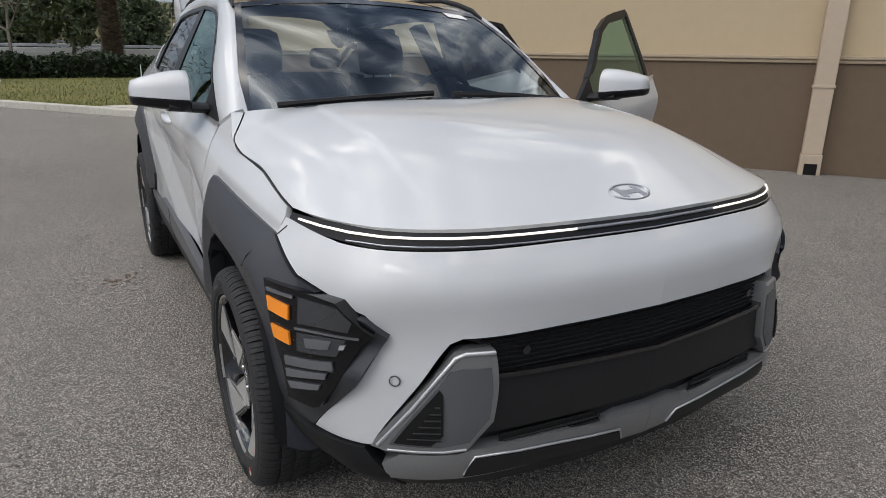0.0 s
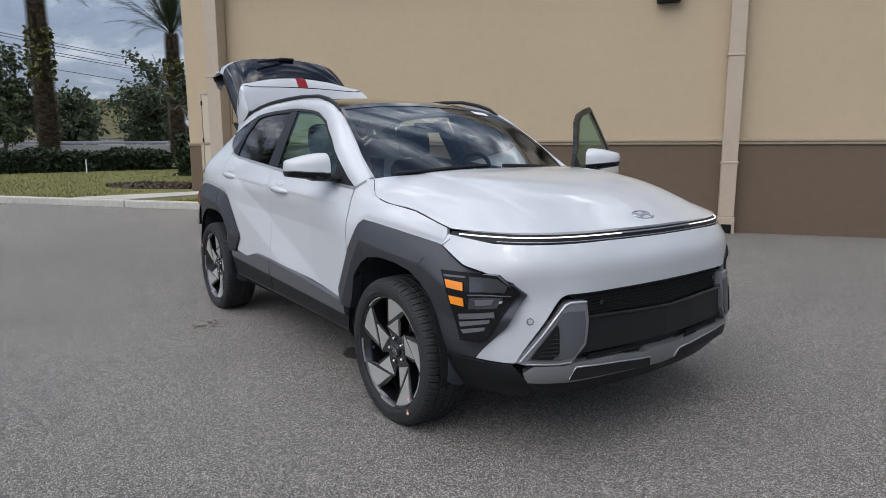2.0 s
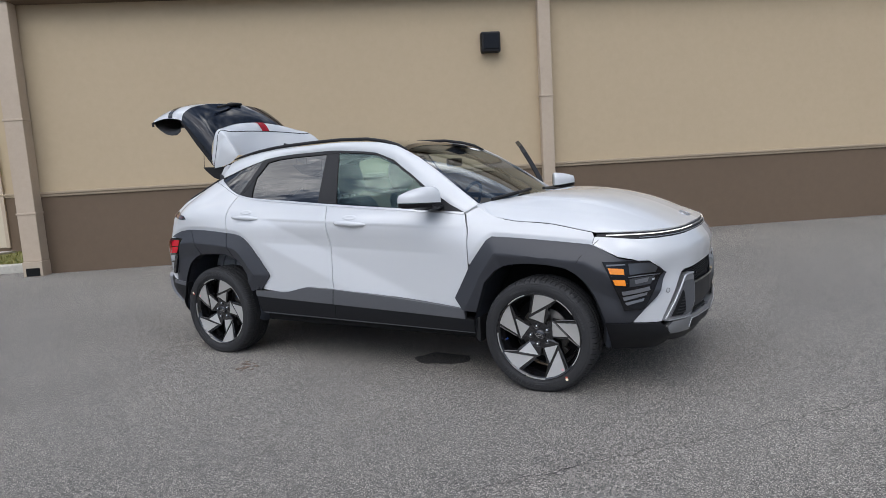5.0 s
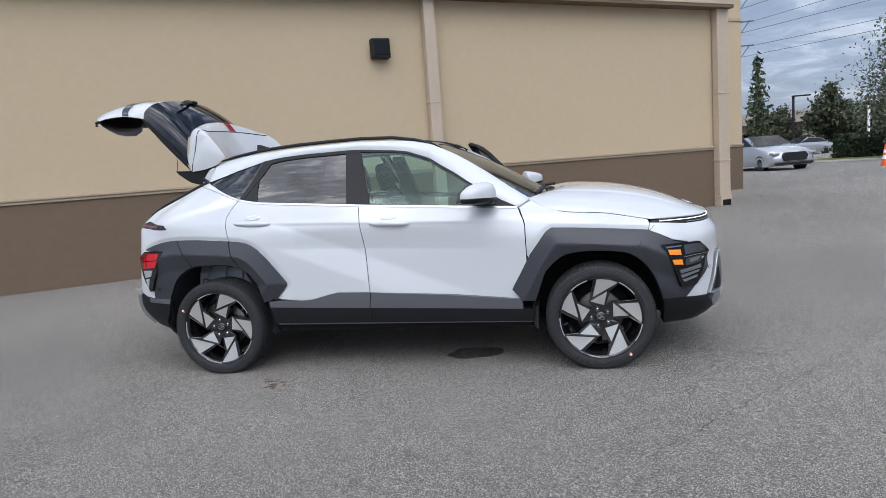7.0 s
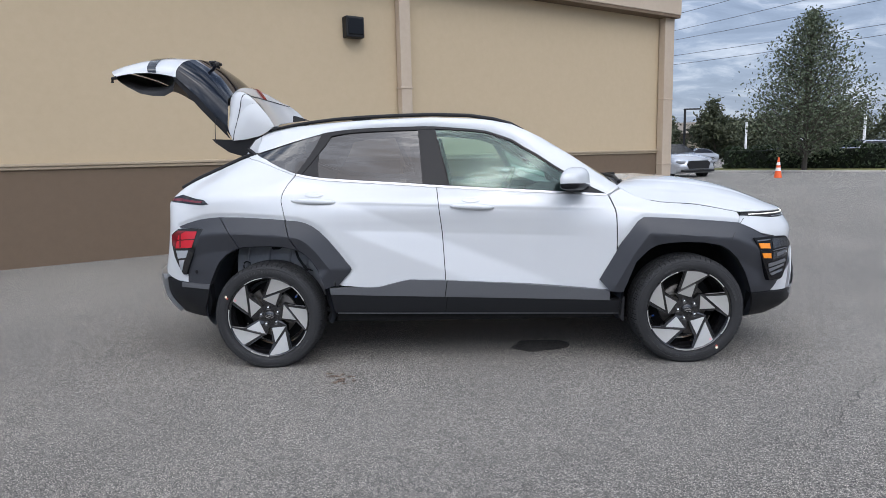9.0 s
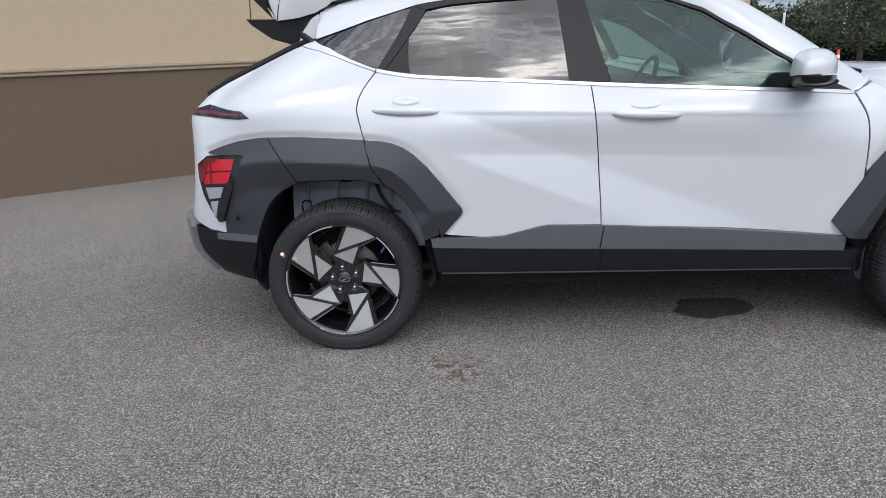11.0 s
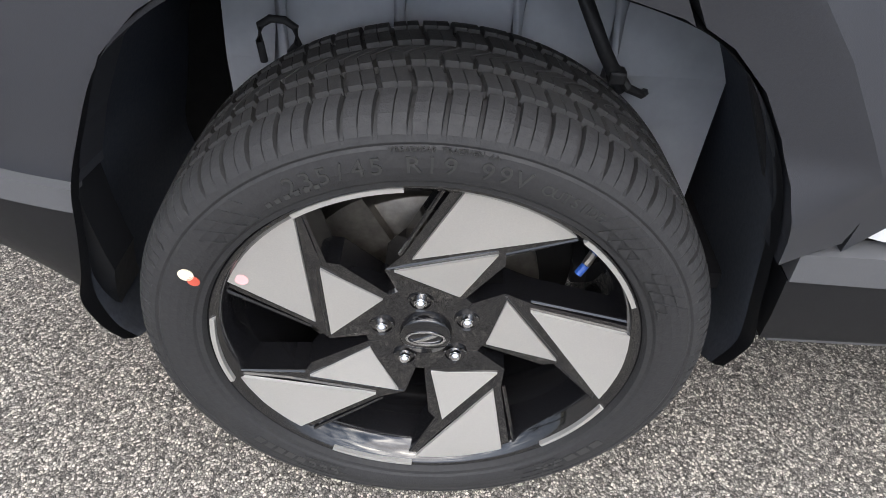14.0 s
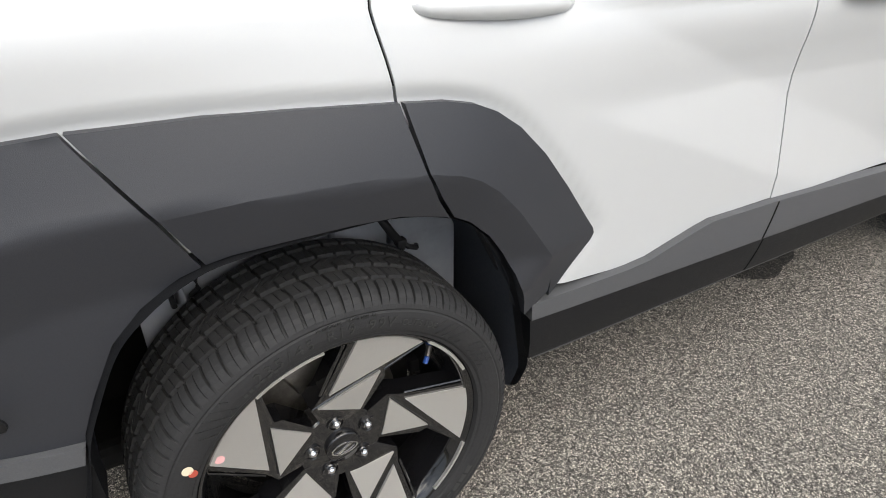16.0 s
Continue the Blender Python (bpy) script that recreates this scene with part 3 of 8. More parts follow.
def edge_distance(pts, line):
    """Distance of each (s, z) of pts from an open line in the plane of the outline, with stations taken as metres."""
    best = np.full(len(pts), 9.0)
    for a, b in zip(line, line[1:]):
        a, b = np.array(a), np.array(b)
        d = b - a
        t = np.clip(((pts - a) @ d) / max(1e-9, d @ d), 0, 1)
        best = np.minimum(best, np.linalg.norm(pts - (a + t[:, None] * d), axis=1))
    return best


def panel_mesh(outline, side, lift=0.0, depth=0.018, ds=0.125, dz=0.045, swell=None, creased=False, post=None):
    """A skin panel of the body: outline in stations and heights, laid on the shell on one side (-1: right, 1: left), with turned-in edges."""
    flat = cut_outline(outline, ds, dz)
    flat.verts.ensure_lookup_table()
    sz = np.array([(v.co.x, v.co.z) for v in flat.verts])
    x, h = shell(sz[:, 0], sz[:, 1])
    e = 0.01
    x1, h1 = shell(np.minimum(sz[:, 0] + e, 16), sz[:, 1])
    x0, h0 = shell(np.maximum(sz[:, 0] - e, 0), sz[:, 1])
    x3, h3 = shell(sz[:, 0], sz[:, 1] + e)
    x2, h2 = shell(sz[:, 0], sz[:, 1] - e)
    du = np.stack([x1 - x0, h1 - h0, 0 * x], 1)
    dv = np.stack([x3 - x2, h3 - h2, 0 * x + 2 * e], 1)
    nrm = np.cross(dv, du)
    nrm /= np.linalg.norm(nrm, axis=1)[:, None] + 1e-9
    up = np.full(len(x), lift)
    if swell is not None:
        up = up + swell(x, h, sz)
    if creased:
        up = up - crease(x, sz[:, 1])
    p = np.stack([x, h, sz[:, 1]], 1) + nrm * up[:, None]
    inner = p - nrm * depth
    fold = lambda q: Vector((q[0], CAR_Y + side * q[1], q[2]))
    bm = bmesh.new()
    vs = [bm.verts.new(fold(q)) for q in p]
    back = {v: i for i, v in enumerate(vs)}
    for f in flat.faces:
        nf = bm.faces.new([vs[v.index] for v in f.verts])
        nf.smooth = True
    for ed in flat.edges:
        if len(ed.link_faces) == 1:
            a, b = ed.verts[0].index, ed.verts[1].index
            q = [bm.verts.new(fold(w)) for w in (p[a], p[b], inner[b], inner[a])]
            bm.faces.new(q)
    # all skin faces look outwards
    bm.faces.ensure_lookup_table()
    bm.normal_update()
    facing = 0.0
    for f in bm.faces[:len(flat.faces)]:
        q = nrm[back[f.verts[0]]]
        facing += f.normal.dot(Vector((q[0], side * q[1], q[2])))
    flat.free()
    if facing < 0:
        bmesh.ops.reverse_faces(bm, faces=bm.faces)
    if post is not None:
        bmesh.ops.transform(bm, matrix=post, verts=bm.verts)
    return bm


# outlines in side view (x, z)
QUARTER_BELT = [(-.082, 1.367), (-.01, 1.332), (.055, 1.296), (.12, 1.266), (.193, 1.238)]
QUARTER_SEAM = [(-.14, 1.350), (-.06, 1.325), (.015, 1.298), (.10, 1.262), (.189, 1.229)]
BELT = [(.197, 1.237), (.28, 1.219), (.37, 1.205), (.745, 1.175), (1.09, 1.147), (1.355, 1.127), (1.742, 1.10), (2.165, 1.068)]
DLO_TOP = [(-.078, 1.373), (.042, 1.407), (.155, 1.441), (.36, 1.493), (.52, 1.512), (.68, 1.52), (1.0, 1.523), (1.09, 1.519), (1.31, 1.499), (1.418, 1.483), (1.47, 1.465), (1.58, 1.425), (1.655, 1.375), (1.74, 1.325), (1.84, 1.255), (1.93, 1.20), (2.06, 1.12), (2.165, 1.068)]
ARCH_R = [(.40, .35), (.385, .45), (.366, .545), (.343, .612), (.318, .658), (.285, .705), (.245, .742), (.198, .765), (.12, .785), (.042, .79), (-.132, .787), (-.20, .770), (-.255, .738), (-.30, .695), (-.34, .62), (-.366, .56), (-.38, .50)]
ARCH_F = [(2.237, .346), (2.264, .50), (2.327, .648), (2.40, .72), (2.457, .752), (2.54, .766), (2.633, .769), (2.74, .762), (2.839, .744), (2.90, .71), (2.955, .657), (3.0, .585), (3.029, .509), (3.05, .432)]
FRONT_DOOR = [(1.096, 1.135), (1.36, 1.116), (1.742, 1.089), (2.168, 1.058), (2.20, .98), (2.207, .947), (2.21, .80), (2.21, .653), (2.19, .52), (2.17, .468), (1.629, .518), (1.142, .548), (1.137, .66), (1.126, .855), (1.110, 1.0)]
REAR_DOOR = [(.195, 1.224), (.28, 1.207), (.37, 1.193), (.745, 1.163), (1.091, 1.136), (1.105, 1.0), (1.121, .855), (1.132, .66), (1.137, .552), (.91, .557), (.86, .547), (.72, .512), (.66, .508), (.42, .51), (.374, .545), (.30, .686), (.213, .755), (.185, .81), (.138, .945), (.112, 1.075), (.120, 1.117), (.148, 1.167)]
QUARTER = [(.189, 1.226), (.143, 1.168), (.115, 1.118), (.107, 1.075), (.133, .945), (.18, .81), (.203, .752), (.12, .785), (.042, .788), (-.132, .782), (-.221, .745), (-.31, .65), (-.36, .565), (-.52, .558), (-.57, .556)]
QUARTER_TOP = [(-.60, 1.145), (-.484, 1.205), (-.329, 1.272), (-.185, 1.333), (-.142, 1.347), (-.06, 1.322), (.015, 1.295), (.10, 1.259)]
R_CLAD = [(-.565, .918), (-.49, .945), (-.417, .964), (-.34, .974), (-.26, .977), (-.13, .973), (-.004, .964), (.15, .951), (.21, .944), (.26, .932), (.30, .914), (.345, .882), (.40, .826), (.46, .75), (.52, .668), (.539, .643), (.543, .63), (.537, .617), (.49, .566), (.446, .514)]
F_CLAD_TOP = [(2.108, .535), (2.13, .575), (2.236, .763), (2.34, .90), (2.377, .923), (2.52, .915), (2.674, .903), (2.969, .873)]


def cladding_swell(line, full, reach):
    def f(x, h, sz):
        pts = np.stack([x, sz[:, 1]], 1)
        d = edge_distance(pts, [q for q in line])
        return 0.006 + (full - 0.006) * np.clip(d / reach, 0, 1) - 0.3 * np.clip(d - reach, 0, 0.11)
    return f


car = thing("car", "white compact crossover with grey cladding, open tailgate and two open doors", "car")
# both doors of the driver's side stand open, swung about their front edges
HINGE = Vector((2.19, CAR_Y + .85, .9))
OPEN = Matrix.Translation(HINGE) @ Matrix.Rotation(radians(-65), 4, "Z") @ Matrix.Rotation(radians(3.4), 4, "Y") @ Matrix.Translation(-HINGE)
REAR_HINGE = Vector((1.11, CAR_Y + .85, .9))
REAR_OPEN = Matrix.Translation(REAR_HINGE) @ Matrix.Rotation(radians(-68), 4, "Z") @ Matrix.Rotation(radians(2), 4, "Y") @ Matrix.Translation(-REAR_HINGE)


def lip_beside(line, wide=.026, deep=.010):
    """The body skin dips towards the edge of the cladding."""
    def f(x, h, sz):
        d = edge_distance(np.stack([x, sz[:, 1]], 1), line)
        return -deep * np.clip(1 - d / wide, 0, 1)
    return f


def clear_of(line, hub, r):
    """The outline with its points near a wheel moved outwards to at least r from the hub."""
    out = []
    for x, z in line:
        d = math.hypot(x - hub, z - .335)
        k = max(1.0, r / d) if d < r and z > .5 else 1.0
        out.append((hub + (x - hub) * k, .335 + (z - .335) * k))
    return out


def bonnet_edge(w):
    """The side edge of the bonnet, from the windscreen (0) to the light bar (1): x and z."""
    return 2.24 + .755 * w, float(hermite([0, .14, .28, .65, .9, 1], [1.112, 1.05, 1.022, .992, .953, .938], w))


ROOF_END = {}


def side_panels(side):
    right = side < 0
    front_door, swung = None, None if right else REAR_OPEN
    if right:
        front_door = part("front_door", panel_mesh(SX(*FRONT_DOOR), side, creased=True, ds=0.06, dz=0.008), M_WHITE, car)
    rear_door = part("rear_door", panel_mesh(SX(*clear_of(REAR_DOOR, 0, .50)), side, creased=True, ds=0.035, dz=0.007, swell=lip_beside(R_CLAD), post=swung), M_WHITE, car, "" if right else "white rear door swung open")
    rear = SX(*clear_of(QUARTER, 0, .50)) + [(2.5, .60), (2.35, .68), (2.25, .80), (2.2, .9), (2.2, 1.0), (2.15, 1.09), (2.2, 1.13)] + SX(*QUARTER_TOP)
    part("rear_quarter", panel_mesh(rear, side, ds=.035, dz=.007, swell=lip_beside(R_CLAD)), M_WHITE, car)
    fender = SX((2.178, 1.062), (2.212, .98), (2.218, .947), (2.22, .80), (2.22, .70), (2.25, .69), (2.33, .74), (2.46, .80), (2.633, .82), (2.84, .80), (2.93, .78), (2.95, .82), (2.975, .872), (2.985, .915), *[(x, z - .004) for x, z in map(bonnet_edge, (.97, .9, .8, .65, .5, .35, .28, .2, .14, .07, .02))])
    fender = [(s if z > 1.0 or s > 9.2 else s - .008, z) for s, z in fender]
    part("front_wing", panel_mesh(fender, side, ds=.035, dz=.007, swell=lip_beside(F_CLAD_TOP)), M_WHITE, car)
    # white nose skin between the light bar and the grille
    nose = SX((2.989, .915), (2.979, .872)) + SX((3.12, .805)) + SY((.735, .752), (.695, .71), (.705, .68), (.76, .575)) + SX((3.195, .437)) + SY((.80, .435), (.75, .432), (.735, .433), (.60, .655), (.575, .69), (.55, .702), (.3, .706), (0, .708), (0, .897), (.3, .897), (.5, .895), (.66, .894), (.75, .895))
    part("front_bumper", panel_mesh(nose, side, ds=0.1, dz=0.035), M_WHITE, car)
    # joint between wing and bumper, carried on across the cladding
    bm = bmesh.new()
    along = [(3.012, .898, .001), (2.985, .872, .001), (2.955, .842, .014), (2.922, .808, .030), (2.905, .775, .034)]
    tube(bm, [(x, CAR_Y + side * (float(shell(*sx(x, z))[1][0]) + up), z) for x, z, up in along], .0016, 5)
    part("bumper_joint", bm, M_BLACK, car)
    # wheel-arch cladding
    lamp_edge = [(-.39, .905), (-.425, .83), (-.465, .75), (-.522, .615), (-.525, .56)]
    swell = cladding_swell(R_CLAD, 0.036, 0.105)
    # each moulding is folded along a line inside its upper edge: an upper facet and a lower one
    inset = lambda q, hub, by: (hub + (q[0] - hub) * (1 - by / math.hypot(q[0] - hub, q[1] - .335)), .335 + (q[1] - .335) * (1 - by / math.hypot(q[0] - hub, q[1] - .335)))
    fold_line = [(.163, .85)] + [inset(q, 0, .105) for q in R_CLAD[9:16]] + [(.437, .565)]
    door_upper = SX(*R_CLAD[8:], *fold_line[::-1], (.145, .93), (.141, .951))
    door_lower = SX(*fold_line, (.437, .53), (.372, .51), (.366, .545), (.343, .612), (.318, .658), (.285, .705), (.245, .742), (.217, .757), (.19, .80))
    arch_fold = [(-.207, .862), (-.1, .867), (0, .865), (.08, .86), (.158, .85)]
    arch_upper = SX((-.281, .9765), *R_CLAD[5:7], (.10, .955), (.133, .952), (.137, .93), *arch_fold[::-1])
    arch_lower = SX(*arch_fold, (.182, .80), (.209, .757), (.198, .763), (.12, .785), (.042, .79), (-.06, .789), (-.132, .787), (-.165, .781))
    on_bumper = SX(*R_CLAD[:4], (-.287, .9765), (-.213, .862), (-.171, .779), *ARCH_R[11:16], (-.368, .548), *lamp_edge[::-1], (-.56, .912))
    for bit in (door_upper, door_lower, arch_upper, arch_lower, on_bumper):
        on_door = bit is door_upper or bit is door_lower
        part("rear_arch_cladding", panel_mesh(bit, side, depth=0.05, swell=swell, ds=0.035, dz=0.0125, post=swung if on_door else None), M_CLAD, rear_door if on_door else car, "satin dark grey plastic cladding")
    tip = [sx(3.12, .797), sy(.73, .745), sy(.688, .708)]
    front_fold = [inset(q, 2.66, .10) for q in F_CLAD_TOP]
    front_upper = SX(*F_CLAD_TOP, *front_fold[::-1])
    fc = SX(*front_fold, F_CLAD_TOP[-1]) + tip + [sy(.70, .68), sy(.755, .575), sx(3.19, .437)] + SX(*ARCH_F[::-1][:-2]) + SX((2.255, .455), (2.17, .468), F_CLAD_TOP[0])
    fcl = F_CLAD_TOP + [(3.12, .797), (3.29, .708)]
    part("front_arch_cladding", panel_mesh(front_upper, side, depth=0.05, swell=cladding_swell(fcl, 0.034, 0.10), ds=0.035, dz=0.0125), M_CLAD, car, "satin dark grey plastic cladding")
    part("front_arch_cladding", panel_mesh(fc, side, depth=0.05, swell=cladding_swell(fcl, 0.034, 0.10), ds=0.035, dz=0.0125), M_CLAD, car, "satin dark grey plastic cladding")
    # sill: an upper face coloured lighter for the sheen it reflects, and a dark lower one
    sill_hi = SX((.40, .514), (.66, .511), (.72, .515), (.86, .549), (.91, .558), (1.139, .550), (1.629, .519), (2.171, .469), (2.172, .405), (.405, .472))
    part("sill_trim", panel_mesh(sill_hi, side, lift=0.014, depth=0.03), M_GREYSHEEN, car, "dark sill trim with its sheen painted mid-grey")
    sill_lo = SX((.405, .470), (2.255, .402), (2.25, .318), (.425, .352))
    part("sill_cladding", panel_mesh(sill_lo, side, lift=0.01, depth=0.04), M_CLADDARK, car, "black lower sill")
    # black strips that paint the shade in the door gaps, and the joint of the sill under them
    if right:
        for line in ([(.19, 1.222), (.1455, 1.1675), (.1175, 1.1175), (.1095, 1.075), (.1355, .975)], [(1.0935, 1.13), (1.1075, 1.0), (1.1235, .855), (1.1345, .66), (1.1395, .556)], [(2.19, 1.05), (2.206, .98), (2.2125, .947), (2.215, .80), (2.215, .71)]):
            part("door_gap_shade", panel_mesh(SX(*[(x - .006, z) for x, z in line], *[(x + .006, z) for x, z in line[::-1]]), side, lift=-.006, depth=.004, ds=.03, dz=.02, creased=True), M_UNDER, car, "black strip for the shade in a door gap")
    for hi, lo, lift in ((.547, .447, .0152), (.445, .342, .0112)):
        part("sill_joint", panel_mesh(SX((1.146, hi), (1.151, hi), (1.136, lo), (1.131, lo)), side, lift=lift, depth=.004, ds=.03, dz=.02), M_UNDER, car)
    # bumper ends
    fb = SX((3.048, .43), (3.195, .433)) + [sy(.80, .431), sy(.745, .428), sy(.70, .366), sy(.64, .30), sy(.62, .262)] + SX((3.055, .262))
    part("bumper_end_front", panel_mesh(fb, side, lift=0.012, depth=0.05), M_CLADDARK, car)
    rb = SX((-.37, .547), (-.514, .557), (-.575, .565)) + [(2.6, .572), (2.4, .585), (1.2, .60), (1.2, .40), (2.4, .34)] + SX((-.555, .335), (-.40, .33), (-.37, .42))
    part("bumper_end_rear", panel_mesh(rb, side, lift=0.008, depth=0.05), M_CLADDARK, car)
    sk = [(2.50, .57), (2.44, .60), (2.2, .605), (1.2, .61), (1.2, .36), (2.2, .36), (2.45, .36), (2.47, .42), (2.485, .50)]
    part("rear_skid_plate", panel_mesh(sk, side, lift=0.03, depth=0.05, ds=.05, dz=.02), M_SILVER, car, "silver rear bumper trim")
    # windows
    qg = SX((-.10, 1.372), (.042, 1.415), (.155, 1.449), (.352, 1.50), (.196, 1.232), (.12, 1.258), (.055, 1.288), (-.01, 1.324))
    part("quarter_window", panel_mesh(qg, side, lift=-0.006, depth=0.004), M_DARKGLASS, car, "dark privacy glass")
    rg = SX((.339, 1.198), (.331, 1.362), (.408, 1.473), (.52, 1.495), (.68, 1.503), (.978, 1.507), (1.012, 1.155))
    part("rear_side_window", panel_mesh(rg, side, lift=-0.006, depth=0.004, post=swung), M_DARKGLASS, rear_door, "dark privacy glass")
    black = [((.1965, 1.232), (.349, 1.494), (.36, 1.495), (.412, 1.478), (.335, 1.366), (.226, 1.226)), ((.230, 1.226), (.335, 1.360), (.343, 1.200)), ((1.006, 1.155), (.973, 1.505), (1.083, 1.505), (1.172, 1.148))]
    for q in black:
        part("window_pillar", panel_mesh(SX(*q), side, lift=0.0, depth=0.02, post=swung), M_SATIN, rear_door)
    fr = DLO_TOP[3:8] + [(1.083, 1.501), (.973, 1.501), (.68, 1.497), (.52, 1.489), (.408, 1.471)]
    part("window_frame_rear", panel_mesh(SX(*fr), side, lift=0.002, depth=0.02, post=swung), M_SATIN, rear_door)
    # belt moulding
    low_belt = [(x, z - 0.013) for x, z in BELT[4::-1]]
    part("belt_moulding", panel_mesh(SX(*BELT[:5], *low_belt), side, lift=0.004, depth=0.012, post=swung), M_CHROMEDULL, rear_door, "bright belt moulding")
    part("quarter_flange", panel_mesh(SX(*QUARTER_BELT, *QUARTER_SEAM[::-1]), side, depth=.02, ds=.04, dz=.01), M_WHITE, car, "white flange under the quarter window")
    # black seals round the window openings, just under the skin
    for line, up, down in ((DLO_TOP[:15], .012, .02), (QUARTER_BELT + BELT, .008, .034)):
        part("window_seal", panel_mesh(SX(*[(x, z + up) for x, z in line], *[(x, z - down) for x, z in line[::-1]]), side, lift=-.013, depth=.01), M_BLACK, car)
    if not right:
        post_ = SX((1.01, .50), (1.02, 1.15), (.99, 1.5), (1.09, 1.5), (1.17, 1.15), (1.19, .50))
        part("centre_pillar", panel_mesh(post_, side, lift=-.05, depth=.05), M_DASH, car, "black trimmed door pillar")
    # white roof side from the windscreen foot to the tail
    low = [(x, h, z) for (x, z), h in zip(DLO_TOP, shell(np.array([sx(*p)[0] for p in DLO_TOP]), np.array([p[1] for p in DLO_TOP]))[1])]
    edge = [(-.066, .54, 1.505), (.03, .558, 1.522), (.16, .57, 1.543), (.36, .58, 1.558), (.52, .585, 1.568), (.68, .588, 1.575), (1.0, .59, 1.58), (1.09, .59, 1.579), (1.31, .593, 1.567), (1.418, .597, 1.557), (1.47, .603, 1.548), (1.58, .618, 1.523), (1.68, .632, 1.478), (1.77, .645, 1.432), (1.87, .663, 1.37), (1.97, .685, 1.305), (2.11, .715, 1.205), (2.24, .745, 1.118)]
    bm = bmesh.new()
    rows = []
    for (x0, h0, z0), (x1, h1, z1) in zip(low, edge):
        row = []
        for t in (0, .12, .3, .5, .7, .88, 1):
            bulge = 0.010 * math.sin(math.pi * t)
            row.append((x0 + (x1 - x0) * t, CAR_Y + side * (h0 + (h1 - h0) * t + bulge), z0 + (z1 - z0) * t + bulge * 0.6))
        if x0 > 2.16:
            ROOF_END[side] = list(row)
        row.insert(0, (row[0][0], row[0][1] - side * 0.02, row[0][2]))
        row.append((row[-1][0], row[-1][1] - side * 0.03, row[-1][2] - 0.015))
        rows.append(row)
    grid_faces(bm, rows)
    part("roof_side", fix_normals(bm), M_WHITE, car, smooth=True)
    # black roof rail on the roof edge
    bm = bmesh.new()
    pts = [(-.05, .55, 1.517), (.02, .557, 1.530), (.10, .562, 1.545), (.26, .565, 1.568), (.42, .567, 1.583), (.59, .568, 1.592), (.83, .57, 1.598), (1.07, .57, 1.599), (1.31, .575, 1.587), (1.47, .585, 1.559), (1.58, .60, 1.526), (1.66, .61, 1.487)]
    tube(bm, [(x, CAR_Y + side * h, z) for x, h, z in pts], [.004, .008, .010, .011, .012, .0125, .0125, .0125, .0125, .0125, .012, .005], 10)
    part("roof_rail", bm, M_BLACK, car, "black roof rail", True)
    return front_door, rear_door


def front_door_glass(side, parent, post=None):
    fg = SX((1.085, 1.503), (1.31, 1.483), (1.418, 1.468), (1.47, 1.45), (1.58, 1.408), (1.655, 1.358), (1.74, 1.307), (1.84, 1.238), (1.915, 1.19), (1.93, 1.092), (1.742, 1.105), (1.355, 1.132), (1.178, 1.146))
    part("front_side_window", panel_mesh(fg, side, lift=-0.004, depth=0.004, post=post), M_GLASS, parent, "clear glass")
    frame_top = DLO_TOP[7:15] + [(1.93, 1.198), (1.925, 1.188), (1.84, 1.24), (1.74, 1.309), (1.655, 1.36), (1.58, 1.41), (1.47, 1.452), (1.418, 1.47), (1.31, 1.485), (1.08, 1.505)]
    part("window_frame", panel_mesh(SX(*frame_top), side, lift=0.002, depth=0.03, post=post), M_SATIN, parent)
    sail = SX((1.932, 1.196), (2.06, 1.118), (2.16, 1.069), (1.935, 1.086))
    part("mirror_base", panel_mesh(sail, side, lift=0.003, depth=0.03, post=post), M_BLACK, parent)
    hi = BELT[4:]
    lo = [(x, z - 0.013) for x, z in hi[::-1]]
    part("belt_moulding", panel_mesh(SX(*hi, *lo), side, lift=0.004, depth=0.012, post=post), M_CHROMEDULL, parent, "bright belt moulding")


